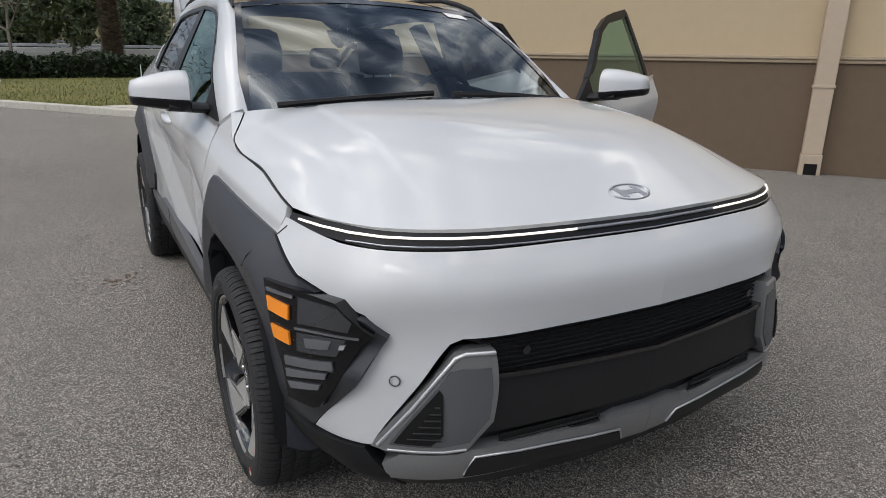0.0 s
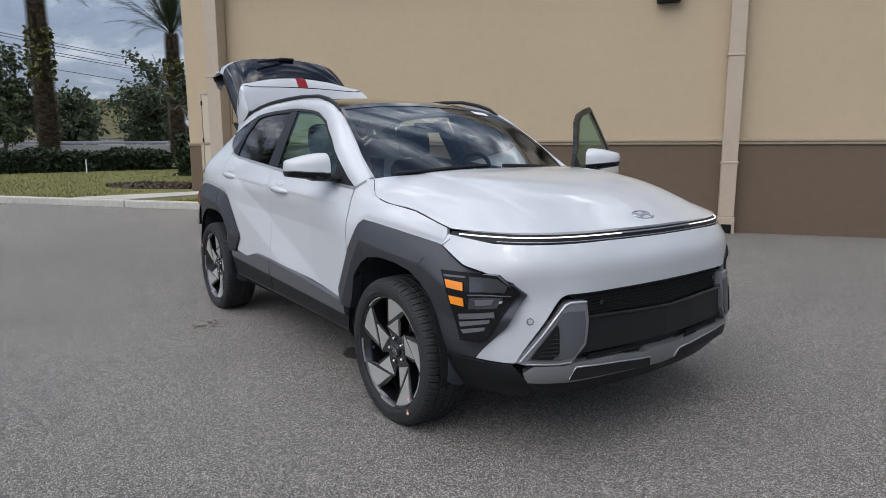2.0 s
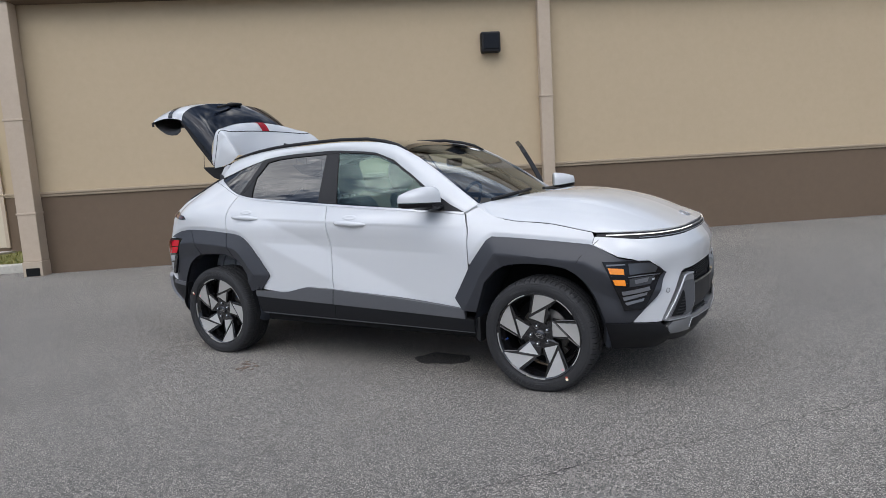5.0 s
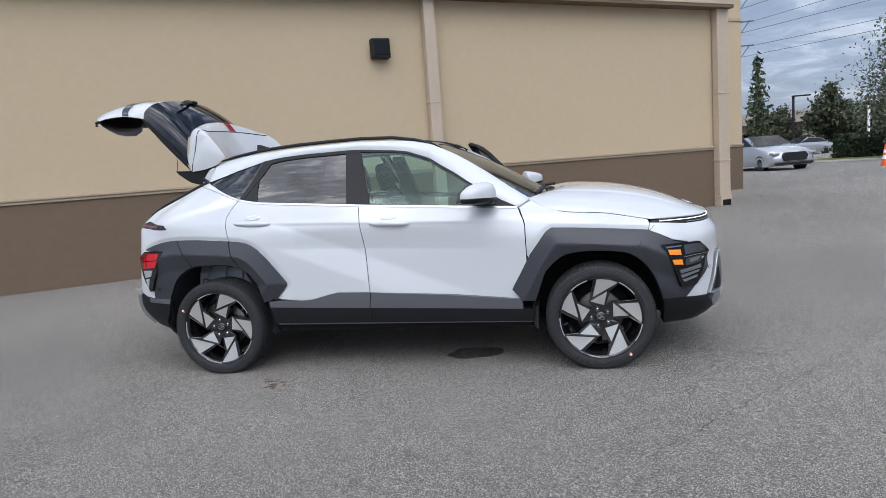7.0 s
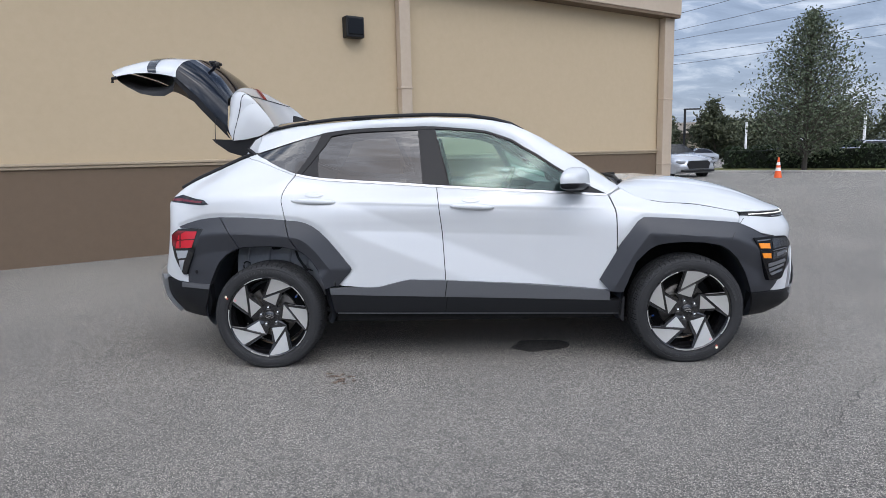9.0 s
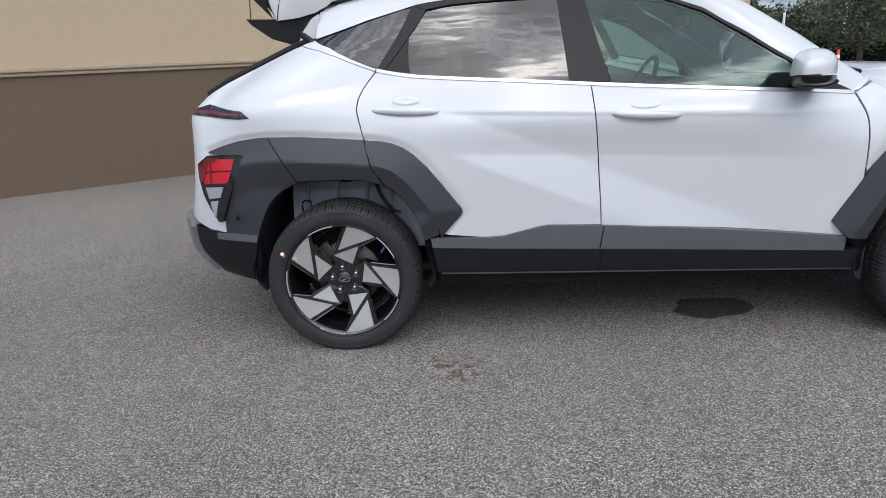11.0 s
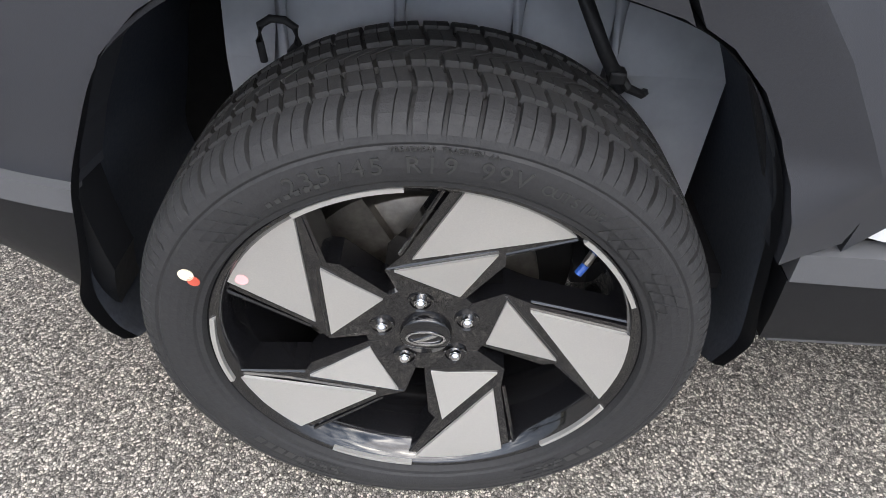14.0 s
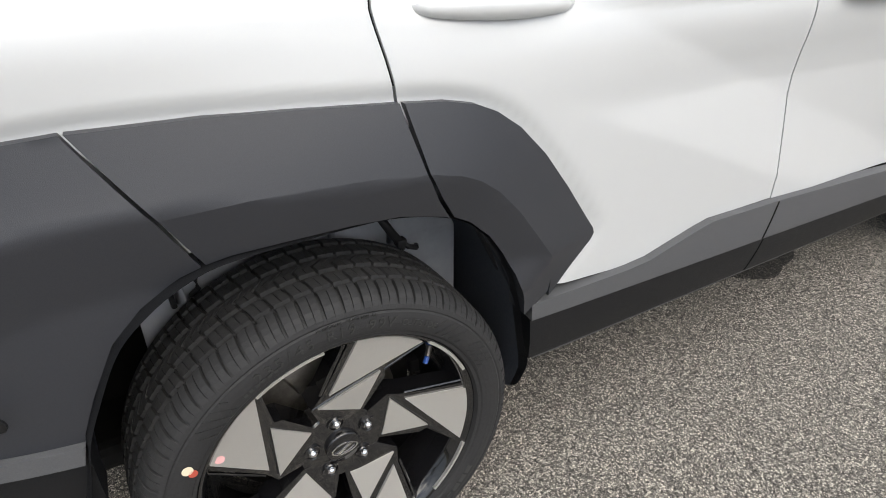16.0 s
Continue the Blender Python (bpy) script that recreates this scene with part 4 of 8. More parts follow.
def mirror(side, parent, post=None):
    """Door mirror: white cap over a black foot."""
    def shape(t, a):        # an egg-shaped plan that narrows outwards; a runs round the section
        w = .086 * (1 - .45 * t ** 3) * (1 if t < .99 else .55) * (.8 if t < .01 else 1)
        return 1.957 - .075 * t ** 1.3 + w * math.copysign(abs(math.cos(a)) ** .75, math.cos(a)), .862 + .195 * t
    fix = lambda b: (bmesh.ops.transform(b, matrix=(post or Matrix.Identity(4)) @ Matrix.Translation((0, CAR_Y, 0)) @ Matrix.Diagonal((1, side, 1, 1)), verts=b.verts), fix_normals(b))[1]
    steps = (0, .04, .15, .3, .45, .6, .75, .88, .96, 1.0)
    for up, base, name, m_, label in ((1, 1.139, "mirror_cap", M_WHITE, "white door mirror cap"), (-1, 1.134, "mirror_shell", M_SATIN, "gloss black lower mirror shell")):
        rows = []
        for t in steps:
            tall = (.104 - .054 * t ** 1.7) * (1 if t < .99 else .55) * (.9 if t < .01 else 1) if up > 0 else (.044 - .016 * t) * (1 if t < .99 else .6)
            row = [(*shape(t, math.pi * k / 12), base + .012 * t + up * tall * math.sin(math.pi * k / 12) ** .6) for k in range(13)]
            rows.append(row)
        bm = bmesh.new()
        vs = grid_faces(bm, rows, True)
        bm.faces.new(vs[0])
        bm.faces.new(vs[-1])
        part(name, fix(bm), m_, parent, label, True)
    bm = bmesh.new()
    rows = []
    for t in (0, .12, .4, .7, 1.0):
        row = []
        for k in range(12):
            a = 2 * math.pi * k / 12
            row.append((1.965 - .02 * t + (.055 + .03 * t) * math.cos(a), .80 + .14 * t, 1.104 + .012 * t + .02 * math.sin(a)))
        rows.append(row)
    vs = grid_faces(bm, rows, True)
    bm.faces.new(vs[0])
    bm.faces.new(vs[-1])
    part("mirror_foot", fix(bm), M_BLACK, parent, "black mirror foot", True)


def handle(side, x0, x1, z, slope, parent, post=None):
    """Pull handle with a cup behind it."""
    bm = bmesh.new()
    rows = []
    for k in range(13):
        t = k / 12
        x = x0 + (x1 - x0) * t
        lift = 0.024 * math.sin(math.pi * t) ** 0.4 + 0.003
        half = 0.005 + 0.011 * math.sin(math.pi * t) ** 0.6
        zc = z + slope * t
        h = float(shell(sx(x, zc)[0], zc)[1][0]) - 0.004
        rows.append([(x, h - .01, zc - half), (x, h + lift * .8, zc - half), (x, h + lift, zc), (x, h + lift * .8, zc + half), (x, h - .01, zc + half)])
    vs = grid_faces(bm, rows)
    bm.faces.new(vs[0])
    bm.faces.new(vs[-1])
    bmesh.ops.transform(bm, matrix=(post or Matrix.Identity(4)) @ Matrix.Translation((0, CAR_Y, 0)) @ Matrix.Diagonal((1, side, 1, 1)), verts=bm.verts)
    part("door_handle", fix_normals(bm), M_WHITE, parent, smooth=True)


def handle_cup(side, x, z, parent):
    """Shallow oval finger cup above a handle."""
    bm = bmesh.new()
    rows = []
    for r in (1.0, .8, .45, .05):
        row = []
        for k in range(20):
            a = 2 * math.pi * k / 20
            px, pz = x + .062 * r * math.cos(a), z + .017 * r * math.sin(a)
            h = float(shell(sx(px, pz)[0], pz)[1][0]) + (.0015 if r == 1 else .005 if r == .8 else .003)
            row.append((px, CAR_Y + side * h, pz))
        rows.append(row)
    grid_faces(bm, rows, True)
    part("handle_cup", fix_normals(bm), M_WHITE, parent, smooth=True)


RIGHT_FRONT, RIGHT_REAR = side_panels(-1)
handle_cup(-1, 1.31, 1.052, RIGHT_FRONT)
handle_cup(-1, .32, 1.103, RIGHT_REAR)
front_door_glass(-1, RIGHT_FRONT)
mirror(-1, RIGHT_FRONT)
handle(-1, 1.175, 1.45, 1.018, -.014, RIGHT_FRONT)
handle(-1, .172, .46, 1.07, -.015, RIGHT_REAR)
_, LEFT_REAR = side_panels(1)
handle(1, .172, .46, 1.07, -.015, LEFT_REAR, REAR_OPEN)
LEFT_FRONT = part("front_door", panel_mesh(SX(*FRONT_DOOR), 1, creased=True, post=OPEN, depth=0.08), M_WHITE, car, "white driver's door swung open")
front_door_glass(1, LEFT_FRONT, OPEN)
mirror(1, LEFT_FRONT, OPEN)
part("window_frame", panel_mesh(SX((1.075, 1.505), (1.165, 1.15), (1.20, 1.147), (1.11, 1.503)), 1, lift=0.002, depth=0.03, post=OPEN), M_SATIN, LEFT_FRONT)
hoop = [(1.09, 1.519), (1.31, 1.499), (1.418, 1.483), (1.47, 1.465), (1.58, 1.425), (1.655, 1.375), (1.74, 1.325), (1.84, 1.255), (1.93, 1.20)]
mid = (1.48, 1.25)
part("window_frame", panel_mesh(SX(*hoop, *[(mid[0] + (x - mid[0]) * .88, mid[1] + (z - mid[1]) * .84) for x, z in hoop[::-1]]), 1, lift=.004, depth=.035, post=OPEN), M_SATIN, LEFT_FRONT, "black window frame")
inner = panel_mesh(SX(*[(x * .96 + .06, z) for x, z in FRONT_DOOR]), 1, lift=-.075, depth=0.01, post=OPEN)
part("door_card", inner, M_DASH, LEFT_FRONT, "black inner door trim")


for side_, parent_, outline_, turned_ in ((-1, RIGHT_FRONT, FRONT_DOOR, None), (-1, RIGHT_REAR, REAR_DOOR, None), (1, LEFT_REAR, REAR_DOOR, REAR_OPEN)):
    part("door_card", panel_mesh(SX(*outline_), side_, lift=-.05, depth=.012, post=turned_), M_DASH, parent_, "black inner door trim")


def loft(rows_of_points, material, name, label="", thick=0.0):
    bm = bmesh.new()
    grid_faces(bm, rows_of_points)
    bm.normal_update()
    if sum(f.normal.z for f in bm.faces) < 0:
        bmesh.ops.reverse_faces(bm, faces=bm.faces)
    if thick:
        bmesh.ops.solidify(bm, geom=bm.faces[:], thickness=thick)
    return part(name, bm, material, car, label, True)


def build_top():
    # bonnet
    vs = [-1 + k / 80 for k in range(161)]
    ws = [k / 24 for k in range(25)]
    on_wing = [float(shell(*sx(*bonnet_edge(w)))[1][0]) for w in ws]
    sides = [h - .004 - .045 * max(0, 1 - w / .2) ** 1.3 for h, w in zip(on_wing, ws)]
    for side in (-1, 1):
        rows = [[(2.185, .806, 1.074), (2.215, .785, 1.098), (2.24, .757, 1.114), (2.255, .735, 1.122)]]
        for w, h, s in zip(ws[:7], on_wing, sides):
            x, z = bonnet_edge(w)
            rows.append([(x, h + .001 + (s + .003 - h) * t, z - .004 + .006 * math.sin(math.pi * t * .5)) for t in (0, .33, .67, 1)])
        spread = lambda r: [tuple(np.array(r[min(2, int(q))]) * (1 - q + min(2, int(q))) + np.array(r[min(2, int(q)) + 1]) * (q - min(2, int(q)))) for q in (0, .36, .9, 1.5, 2.1, 2.64, 3)]
        skin = [ROOF_END[side]] + [[(x, CAR_Y + side * h, z) for x, h, z in spread(r)] for r in rows]
        # the outer edge turns down behind the wing
        loft([[(r[0][0], r[0][1] - side * .008, r[0][2] - .016)] + r for r in skin], M_WHITE, "wing_shoulder")
    lip = [float(shell(*sy(a * .795, .938))[0][0]) + .002 for a in (k / 80 for k in range(80))] + [2.995]
    rows = []
    for w in ws:
        row = []
        for v in vs:
            a = abs(v)
            xf = lip[round(a * 80)]
            xc = 2.40 - .16 * a ** 2.2
            x = xc + (xf - xc) * w
            half = sides[round(w * 24)]
            zc = float(hermite([0, .08, .3, .5, .7, .85, .93, 1], [1.135, 1.15, 1.142, 1.112, 1.06, 1.002, .970, .940], w))
            zs = bonnet_edge(w)[1]
            # two folds each side: a step beside the raised middle, and a second one that runs in towards the nose
            fade = math.sin(math.pi * min(1, max(0, (w - .02) / .86))) ** .6
            lines = fade * (0.007 * min(1, max(0, (.70 - a) / .018)) + 0.006 * min(1, max(0, (.915 - .075 * w - a) / .02)))
            row.append((x, CAR_Y + v * half, zs + (zc - zs) * (1 - a ** 4.6) + lines))
        rows.append(row)
    for e in (0, -1):
        bm = bmesh.new()
        tube(bm, [Vector(r[e]) + Vector((0, .001 if e else -.001, -.004)) for r in rows], .0028, 5)
        part("bonnet_seam", bm, M_BLACK, car)
    loft(rows, M_WHITE, "bonnet", "white bonnet with two creases", 0.012)
    vs = [-1 + k / 10 for k in range(21)]
    # cowl behind the bonnet
    loft([[(2.43 - .16 * abs(v) ** 2.2, CAR_Y + v * .68, 1.105 + .02 * (1 - v * v)) for v in vs], [(2.28 - .16 * abs(v) ** 2.2, CAR_Y + v * .68, 1.095 + .02 * (1 - v * v)) for v in vs]], M_BLACK, "cowl", "black cowl panel")
    # windscreen
    rows = []
    for w in [k / 12 for k in range(13)]:
        row = []
        for v in vs:
            a2 = v * v
            low = Vector((2.36 - .14 * a2, v * .735, 1.118 - .012 * a2))
            top = Vector((1.50 + .12 * a2, v * .595, 1.552 - .05 * a2))
            p = low.lerp(top, w)
            p.z += .03 * math.sin(math.pi * w)
            row.append((p.x, CAR_Y + p.y, p.z))
        rows.append(row)
    loft(rows, M_SHIELD, "windscreen", "sloping windscreen reflecting the sky")
    up = lambda q: Vector(q) + Vector((.0015, 0, .0025))
    loft([[up(Vector(a).lerp(Vector(b), .25)) for a, b in zip(rows[-2], rows[-1])], [up(q) for q in rows[-1]]], M_GLOSS, "screen_border", "black windscreen border")
    for e, d in ((0, 1), (-1, -2)):
        loft([[up(r[e]) for r in rows], [up(Vector(r[e]).lerp(Vector(r[d]), .45)) for r in rows]], M_GLOSS, "screen_border", "black windscreen border")
    # roof glass
    rows = []
    for w in [k / 16 for k in range(17)]:
        row = []
        for v in vs:
            a2 = v * v
            x = 1.50 + .12 * a2 - (1.52 + .06 * a2) * w
            zc = float(hermite([0, .12, .3, .5, .8, 1], [1.553, 1.583, 1.608, 1.618, 1.612, 1.60], w))
            ze = float(hermite([0, .12, .3, .5, .8, 1], [1.503, 1.538, 1.563, 1.57, 1.56, 1.535], w))
            row.append((x, CAR_Y + v * (.595 - .025 * w), ze + (zc - ze) * (1 - abs(v) ** 2.4)))
        rows.append(row)
    loft(rows, M_ROOFGLASS, "roof_panel", "black glass roof")
    loft([[(x, y, z - .06) for x, y, z in r] for r in rows], M_HEADLINER, "roof_lining", "pale headlining")
    # aerial fin
    bm = bmesh.new()
    prism(bm, [(0, 0), (.16, 0), (.10, .02), (.03, .045), (0, .05)], -.018, .018, lambda u, v, d: (u, CAR_Y + d * (1 - v * 12), 1.602 + v))
    part("aerial", fix_normals(bm), M_BLACK, car, "black shark-fin aerial")


build_top()


# ---- nose: light bar, lamps, grille, bumper trim ----
def nose_plate(name, pts, lift, depth, material, parent=None, label="", side=-1, ds=0.08, dz=0.03):
    return part(name, panel_mesh(SY(*pts), side, lift=lift, depth=depth, ds=ds, dz=dz), material, parent or car, label)


def nose_bar(name, pts, radius, material, side, parent, lift=0.0, label=""):
    bm = bmesh.new()
    sz = SY(*pts)
    x, h = shell(np.array([a for a, _ in sz]), np.array([b for _, b in sz]))
    tube(bm, [(x[i] + lift, CAR_Y + side * h[i], sz[i][1]) for i in range(len(pts))], radius, 6)
    return part(name, bm, material, parent, label, True)


for side in (-1, 1):
    bar = part("light_bar", panel_mesh(SX((2.998, .93), (2.995, .908)) + SY((.77, .902), (.70, .898), (.55, .899), (.35, .901), (.15, .902), (0, .902), (0, .937), (.15, .937), (.35, .937), (.5, .938), (.6, .938), (.70, .938), (.76, .936)), side, lift=-.006, depth=0.03, ds=.08, dz=.02), M_BLACK, car, "black light bar housing")
    hs = [.795, .77, .73, .68, .62, .55, .47, .38, .3, .24]
    nose_bar("light_strip", [(h, .921) for h in hs], .0032, M_DRL, side, bar, .001, "lit white light strip")
    nose_bar("light_line", [(h, .921) for h in (.24, .16, .08, 0)], .004, M_STEELGREY, side, bar, .0)
    nose_bar("light_edge", [(h, .9035) for h in (.74, .68, .62, .55, .47, .38, .24, .12, 0)], .002, M_STEELGREY, side, bar, .002)
    # headlamp in the cladding
    on_lamp = lambda pts, lift, depth: panel_mesh(SX(*pts), side, lift=lift, depth=depth, ds=.05, dz=.02)
    lamp = part("headlamp", on_lamp([(3.04, .778), (3.13, .780), (3.27, .782), (3.325, .722), (3.245, .52), (3.228, .511), (3.15, .510), (3.10, .64)], .0335, .04), M_LAMPBLACK, car, "dark headlamp cluster")
    part("lens_upper", on_lamp([(3.165, .766), (3.272, .772), (3.30, .748), (3.288, .722), (3.172, .704)], .0365, .004), M_HEADLENS, lamp, "clear upper lens")
    part("lens_rib", on_lamp([(3.06, .763), (3.15, .766), (3.15, .758), (3.062, .754)], .038, .004), M_BLADELENS, lamp)
    part("lens_rib", on_lamp([(3.165, .695), (3.303, .713), (3.303, .709), (3.166, .690)], .039, .006), M_BLADELENS, lamp, "grey divider")
    part("projector_surround", on_lamp([(3.172, .684), (3.282, .700), (3.268, .652), (3.172, .640)], .0365, .004), M_HEADLENS, lamp)
    part("projector", on_lamp([(3.195, .678), (3.258, .690), (3.252, .666), (3.20, .656)], .040, .006), M_BLADELENS, lamp, "projector lens")
    part("lamp_bead", on_lamp([(3.272, .683), (3.281, .685), (3.279, .673), (3.271, .671)], .040, .006), M_LENS, lamp)
    for q in ([(3.068, .744), (3.142, .738), (3.147, .706), (3.080, .713)], [(3.092, .684), (3.15, .680), (3.155, .649), (3.104, .654)]):
        part("amber_marker", on_lamp(q, .040, .006), M_ORANGE, lamp, "amber side marker")
    for q in ([(3.135, .617), (3.262, .638), (3.267, .618), (3.14, .594)], [(3.14, .584), (3.254, .608), (3.252, .592), (3.147, .563)], [(3.15, .553), (3.242, .574), (3.239, .559), (3.163, .538)]):
        part("light_blade", on_lamp(q, .0395, .01), M_BLADELENS, lamp, "grey light blade")
    # bumper corner bezel: a thick angled frame with a dark pocket
    outer = [(.733, .437), (.57, .668), (.55, .676), (.482, .676), (.478, .655), (.485, .50), (.545, .428), (.60, .425), (.705, .427)]
    bez = nose_plate("corner_bezel", outer, 0.012, 0.05, M_SILVER, None, "grey-silver bumper bezel", side, .06, .02)
    nose_bar("bezel_edge", [(.728, .441), (.66, .54), (.57, .662), (.55, .671), (.485, .671)], .006, M_CHROMEDULL, side, bez, .014)
    nose_bar("bezel_edge", [(.71, .432), (.65, .431), (.60, .43), (.55, .433)], .004, M_CHROMEDULL, side, bez, .014)
    nose_plate("bezel_pocket", [(.70, .448), (.578, .628), (.55, .636), (.492, .634), (.497, .51), (.54, .455), (.60, .444)], 0.016, 0.01, M_GREYSHEEN, bez, "grey bezel recess", side, .06, .02)
    nose_plate("air_curtain", [(.69, .456), (.60, .588), (.594, .575), (.596, .478), (.62, .452)], 0.02, 0.008, M_UNDER, bez, "black ribbed pocket", side, .06, .02)
    for k in range(6):
        z = .468 + .016 * k
        nose_bar("pocket_rib", [(.676 - .011 * k, z), (.61, z)], .003, M_BLACK, side, bez, .024)
    # silver skid plate with a dark slot, over a black lower lip
    skid = nose_plate("skid_plate", [(.715, .396), (.70, .36), (.545, .350), (.3, .343), (0, .333), (0, .418), (.10, .42), (.14, .41), (.3, .426), (.53, .430), (.56, .422), (.68, .422)], 0.012, 0.06, M_SILVER, None, "silver bumper skid plate", side, .08, .02)
    nose_plate("slot", [(.548, .362), (.528, .408), (.3, .392), (.105, .376), (.088, .342), (.3, .352)], 0.018, 0.012, M_BLACK, skid, "black slot", side, .08, .02)
    nose_bar("skid_edge", [(.55, .36), (.53, .411), (.42, .403), (.3, .395), (.2, .386), (.105, .379), (.085, .34)], .0035, M_CHROMEDULL, side, skid, .016)
    nose_plate("lower_lip", [(.70, .357), (.545, .347), (.3, .340), (0, .330), (0, .275), (.4, .28), (.62, .30)], 0.006, 0.05, M_CLADDARK, None, "black lower bumper lip", side, .08, .02)
    # grille: upper mesh, plain centre panel, lower openings
    gr = nose_plate("grille_surround", [(.57, .70), (.3, .704), (0, .706), (0, .385), (.3, .39), (.54, .40), (.54, .45), (.51, .56), (.51, .68)], -0.028, 0.02, M_BLACK, None, "black grille surround", side, .08, .03)
    nose_plate("grille_panel", [(.505, .60), (.3, .592), (0, .588), (0, .455), (.3, .455), (.52, .46), (.505, .55)], -0.006, 0.02, M_BLACK, gr, "plain black number-plate panel", side, .08, .03)
    nose_plate("grille_ledge", [(.505, .615), (0, .60), (0, .59), (.505, .603)], 0.004, 0.03, M_GLOSS, gr, "gloss ledge", side, .08, .03)
    for k in range(7):
        z = .612 + .012 * k
        nose_bar("grille_bar", [(h, z) for h in (.5, .4, .3, .2, .1, 0)], .0028, M_UNDER, side, gr, -.022)
    nose_plate("lower_opening", [(.46, .448), (.18, .445), (.16, .405), (.46, .41)], -0.002, 0.004, M_UNDER, gr, "dark lower opening", side, .08, .02)
    for k in range(2):
        nose_bar("lower_bar", [(h, .42 + .013 * k) for h in (.45, .38, .3, .22, .17)], .003, M_BLACK, side, gr, .002)
    for h, z in ((.685, .60), (.40, .66)):
        bm = bmesh.new()
        (s_, z_), = SY((h, z))
        xx, hh = shell(s_, z_)
        bmesh.ops.create_cone(bm, cap_ends=True, segments=20, radius1=.011, radius2=.011, depth=.004, matrix=Matrix.Translation((float(xx[0]) + .0, CAR_Y + side * float(hh[0]), z)) @ Matrix.Rotation(radians(90), 4, "Y") @ Matrix.Rotation(radians(-side * 55 if h > .6 else 0), 4, "X"))
        part("parking_sensor", bm, M_WHITE if h > .6 else M_GLOSS, car)
        if h > .6:
            bm = bmesh.new()
            turn_ = Matrix.Translation((float(xx[0]) + .003, CAR_Y + side * (float(hh[0]) + .002), z)) @ Matrix.Rotation(radians(side * 38), 4, "Z")
            tube(bm, [turn_ @ Vector((0, .0125 * math.cos(2 * math.pi * k / 20), .0125 * math.sin(2 * math.pi * k / 20))) for k in range(21)], .0016, 5)
            part("sensor_ring", bm, M_GREYSHEEN, car)
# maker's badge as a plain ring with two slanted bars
badge = thing("badge", "", "")
badge.parent = car
BADGE_AT = Matrix.Translation((3.352, CAR_Y, .973)) @ Matrix.Rotation(radians(23), 4, "Y")
bm = bmesh.new()
rows = []
for k in range(49):
    t = 2 * math.pi * k / 48
    c, s_ = math.cos(t), math.sin(t)
    rows.append([(u * s_, v * c, w) for u, v, w in ((.0365, .068, -.004), (.036, .0675, .003), (.034, .0645, .0045), (.0315, .061, .003), (.031, .0605, -.004))])
grid_faces(bm, rows)
bmesh.ops.transform(bm, matrix=BADGE_AT, verts=bm.verts)
part("badge_ring", fix_normals(bm), M_STEELGREY, badge, smooth=True)
for outline_ in ([(-.046, .018), (-.030, .024), (-.018, -.022), (-.036, -.016)], [(.018, .022), (.036, .016), (.046, -.018), (.030, -.024)], [(-.026, .006), (.020, .010), (.026, -.006), (-.020, -.010)]):
    bm = bmesh.new()
    prism(bm, outline_, -.003, .003, lambda u, v, d: (-v, u, d))
    bmesh.ops.transform(bm, matrix=BADGE_AT, verts=bm.verts)
    part("badge_bar", fix_normals(bm), M_STEELGREY, badge)

# tail lamps and rear strips, right and left
for side in (-1, 1):
    tl = part("tail_lamp", panel_mesh(SX((-.39, .902), (-.425, .828), (-.465, .748), (-.522, .613), (-.542, .612), (-.562, .645), (-.60, .73), (-.612, .80), (-.612, .865), (-.56, .903), (-.48, .908)), side, lift=.022, depth=.03, ds=.04, dz=.02), M_GLOSS, car, "tail lamp in gloss black housing")
    for q, m_, nm in ((((-.60, .862), (-.545, .888), (-.435, .888), (-.452, .840), (-.598, .834)), M_RED, "red_segment"), (((-.597, .828), (-.454, .834), (-.474, .786), (-.585, .780)), M_RED, "red_segment"), (((-.583, .766), (-.497, .768), (-.516, .722), (-.572, .714)), M_LENS, "clear_segment"), (((-.568, .703), (-.528, .709), (-.55, .634), (-.562, .65)), M_LENS, "clear_segment")):
        part(nm, panel_mesh(SX(*q), side, lift=.025, depth=.008, ds=.04, dz=.02), m_, tl)
    part("lamp_rib", panel_mesh(SX((-.550, .880), (-.541, .882), (-.547, .787), (-.556, .786)), side, lift=.0275, depth=.006, ds=.04, dz=.02), M_DARKRED, tl)
    part("smoked_corner", panel_mesh(SX((-.605, .862), (-.56, .893), (-.50, .893), (-.56, .862), (-.585, .79), (-.603, .795)), side, lift=.0272, depth=.006, ds=.04, dz=.02), M_DARKRED, tl, "smoked dark red corner")
    st = part("rear_light_strip", panel_mesh([(2.2, 1.075), (2.2, 1.10)] + SX((-.60, 1.108), (-.565, 1.117), (-.39, 1.087), (-.356, 1.058), (-.404, 1.055)), side, lift=.003, depth=.02, ds=.08, dz=.02), M_GLOSS, car, "gloss black rear lamp strip")
    part("red_line", panel_mesh([(2.25, 1.083), (2.25, 1.092)] + SX((-.57, 1.093), (-.40, 1.077), (-.405, 1.067)), side, lift=.006, depth=.004, ds=.08, dz=.02), M_DARKRED, st)


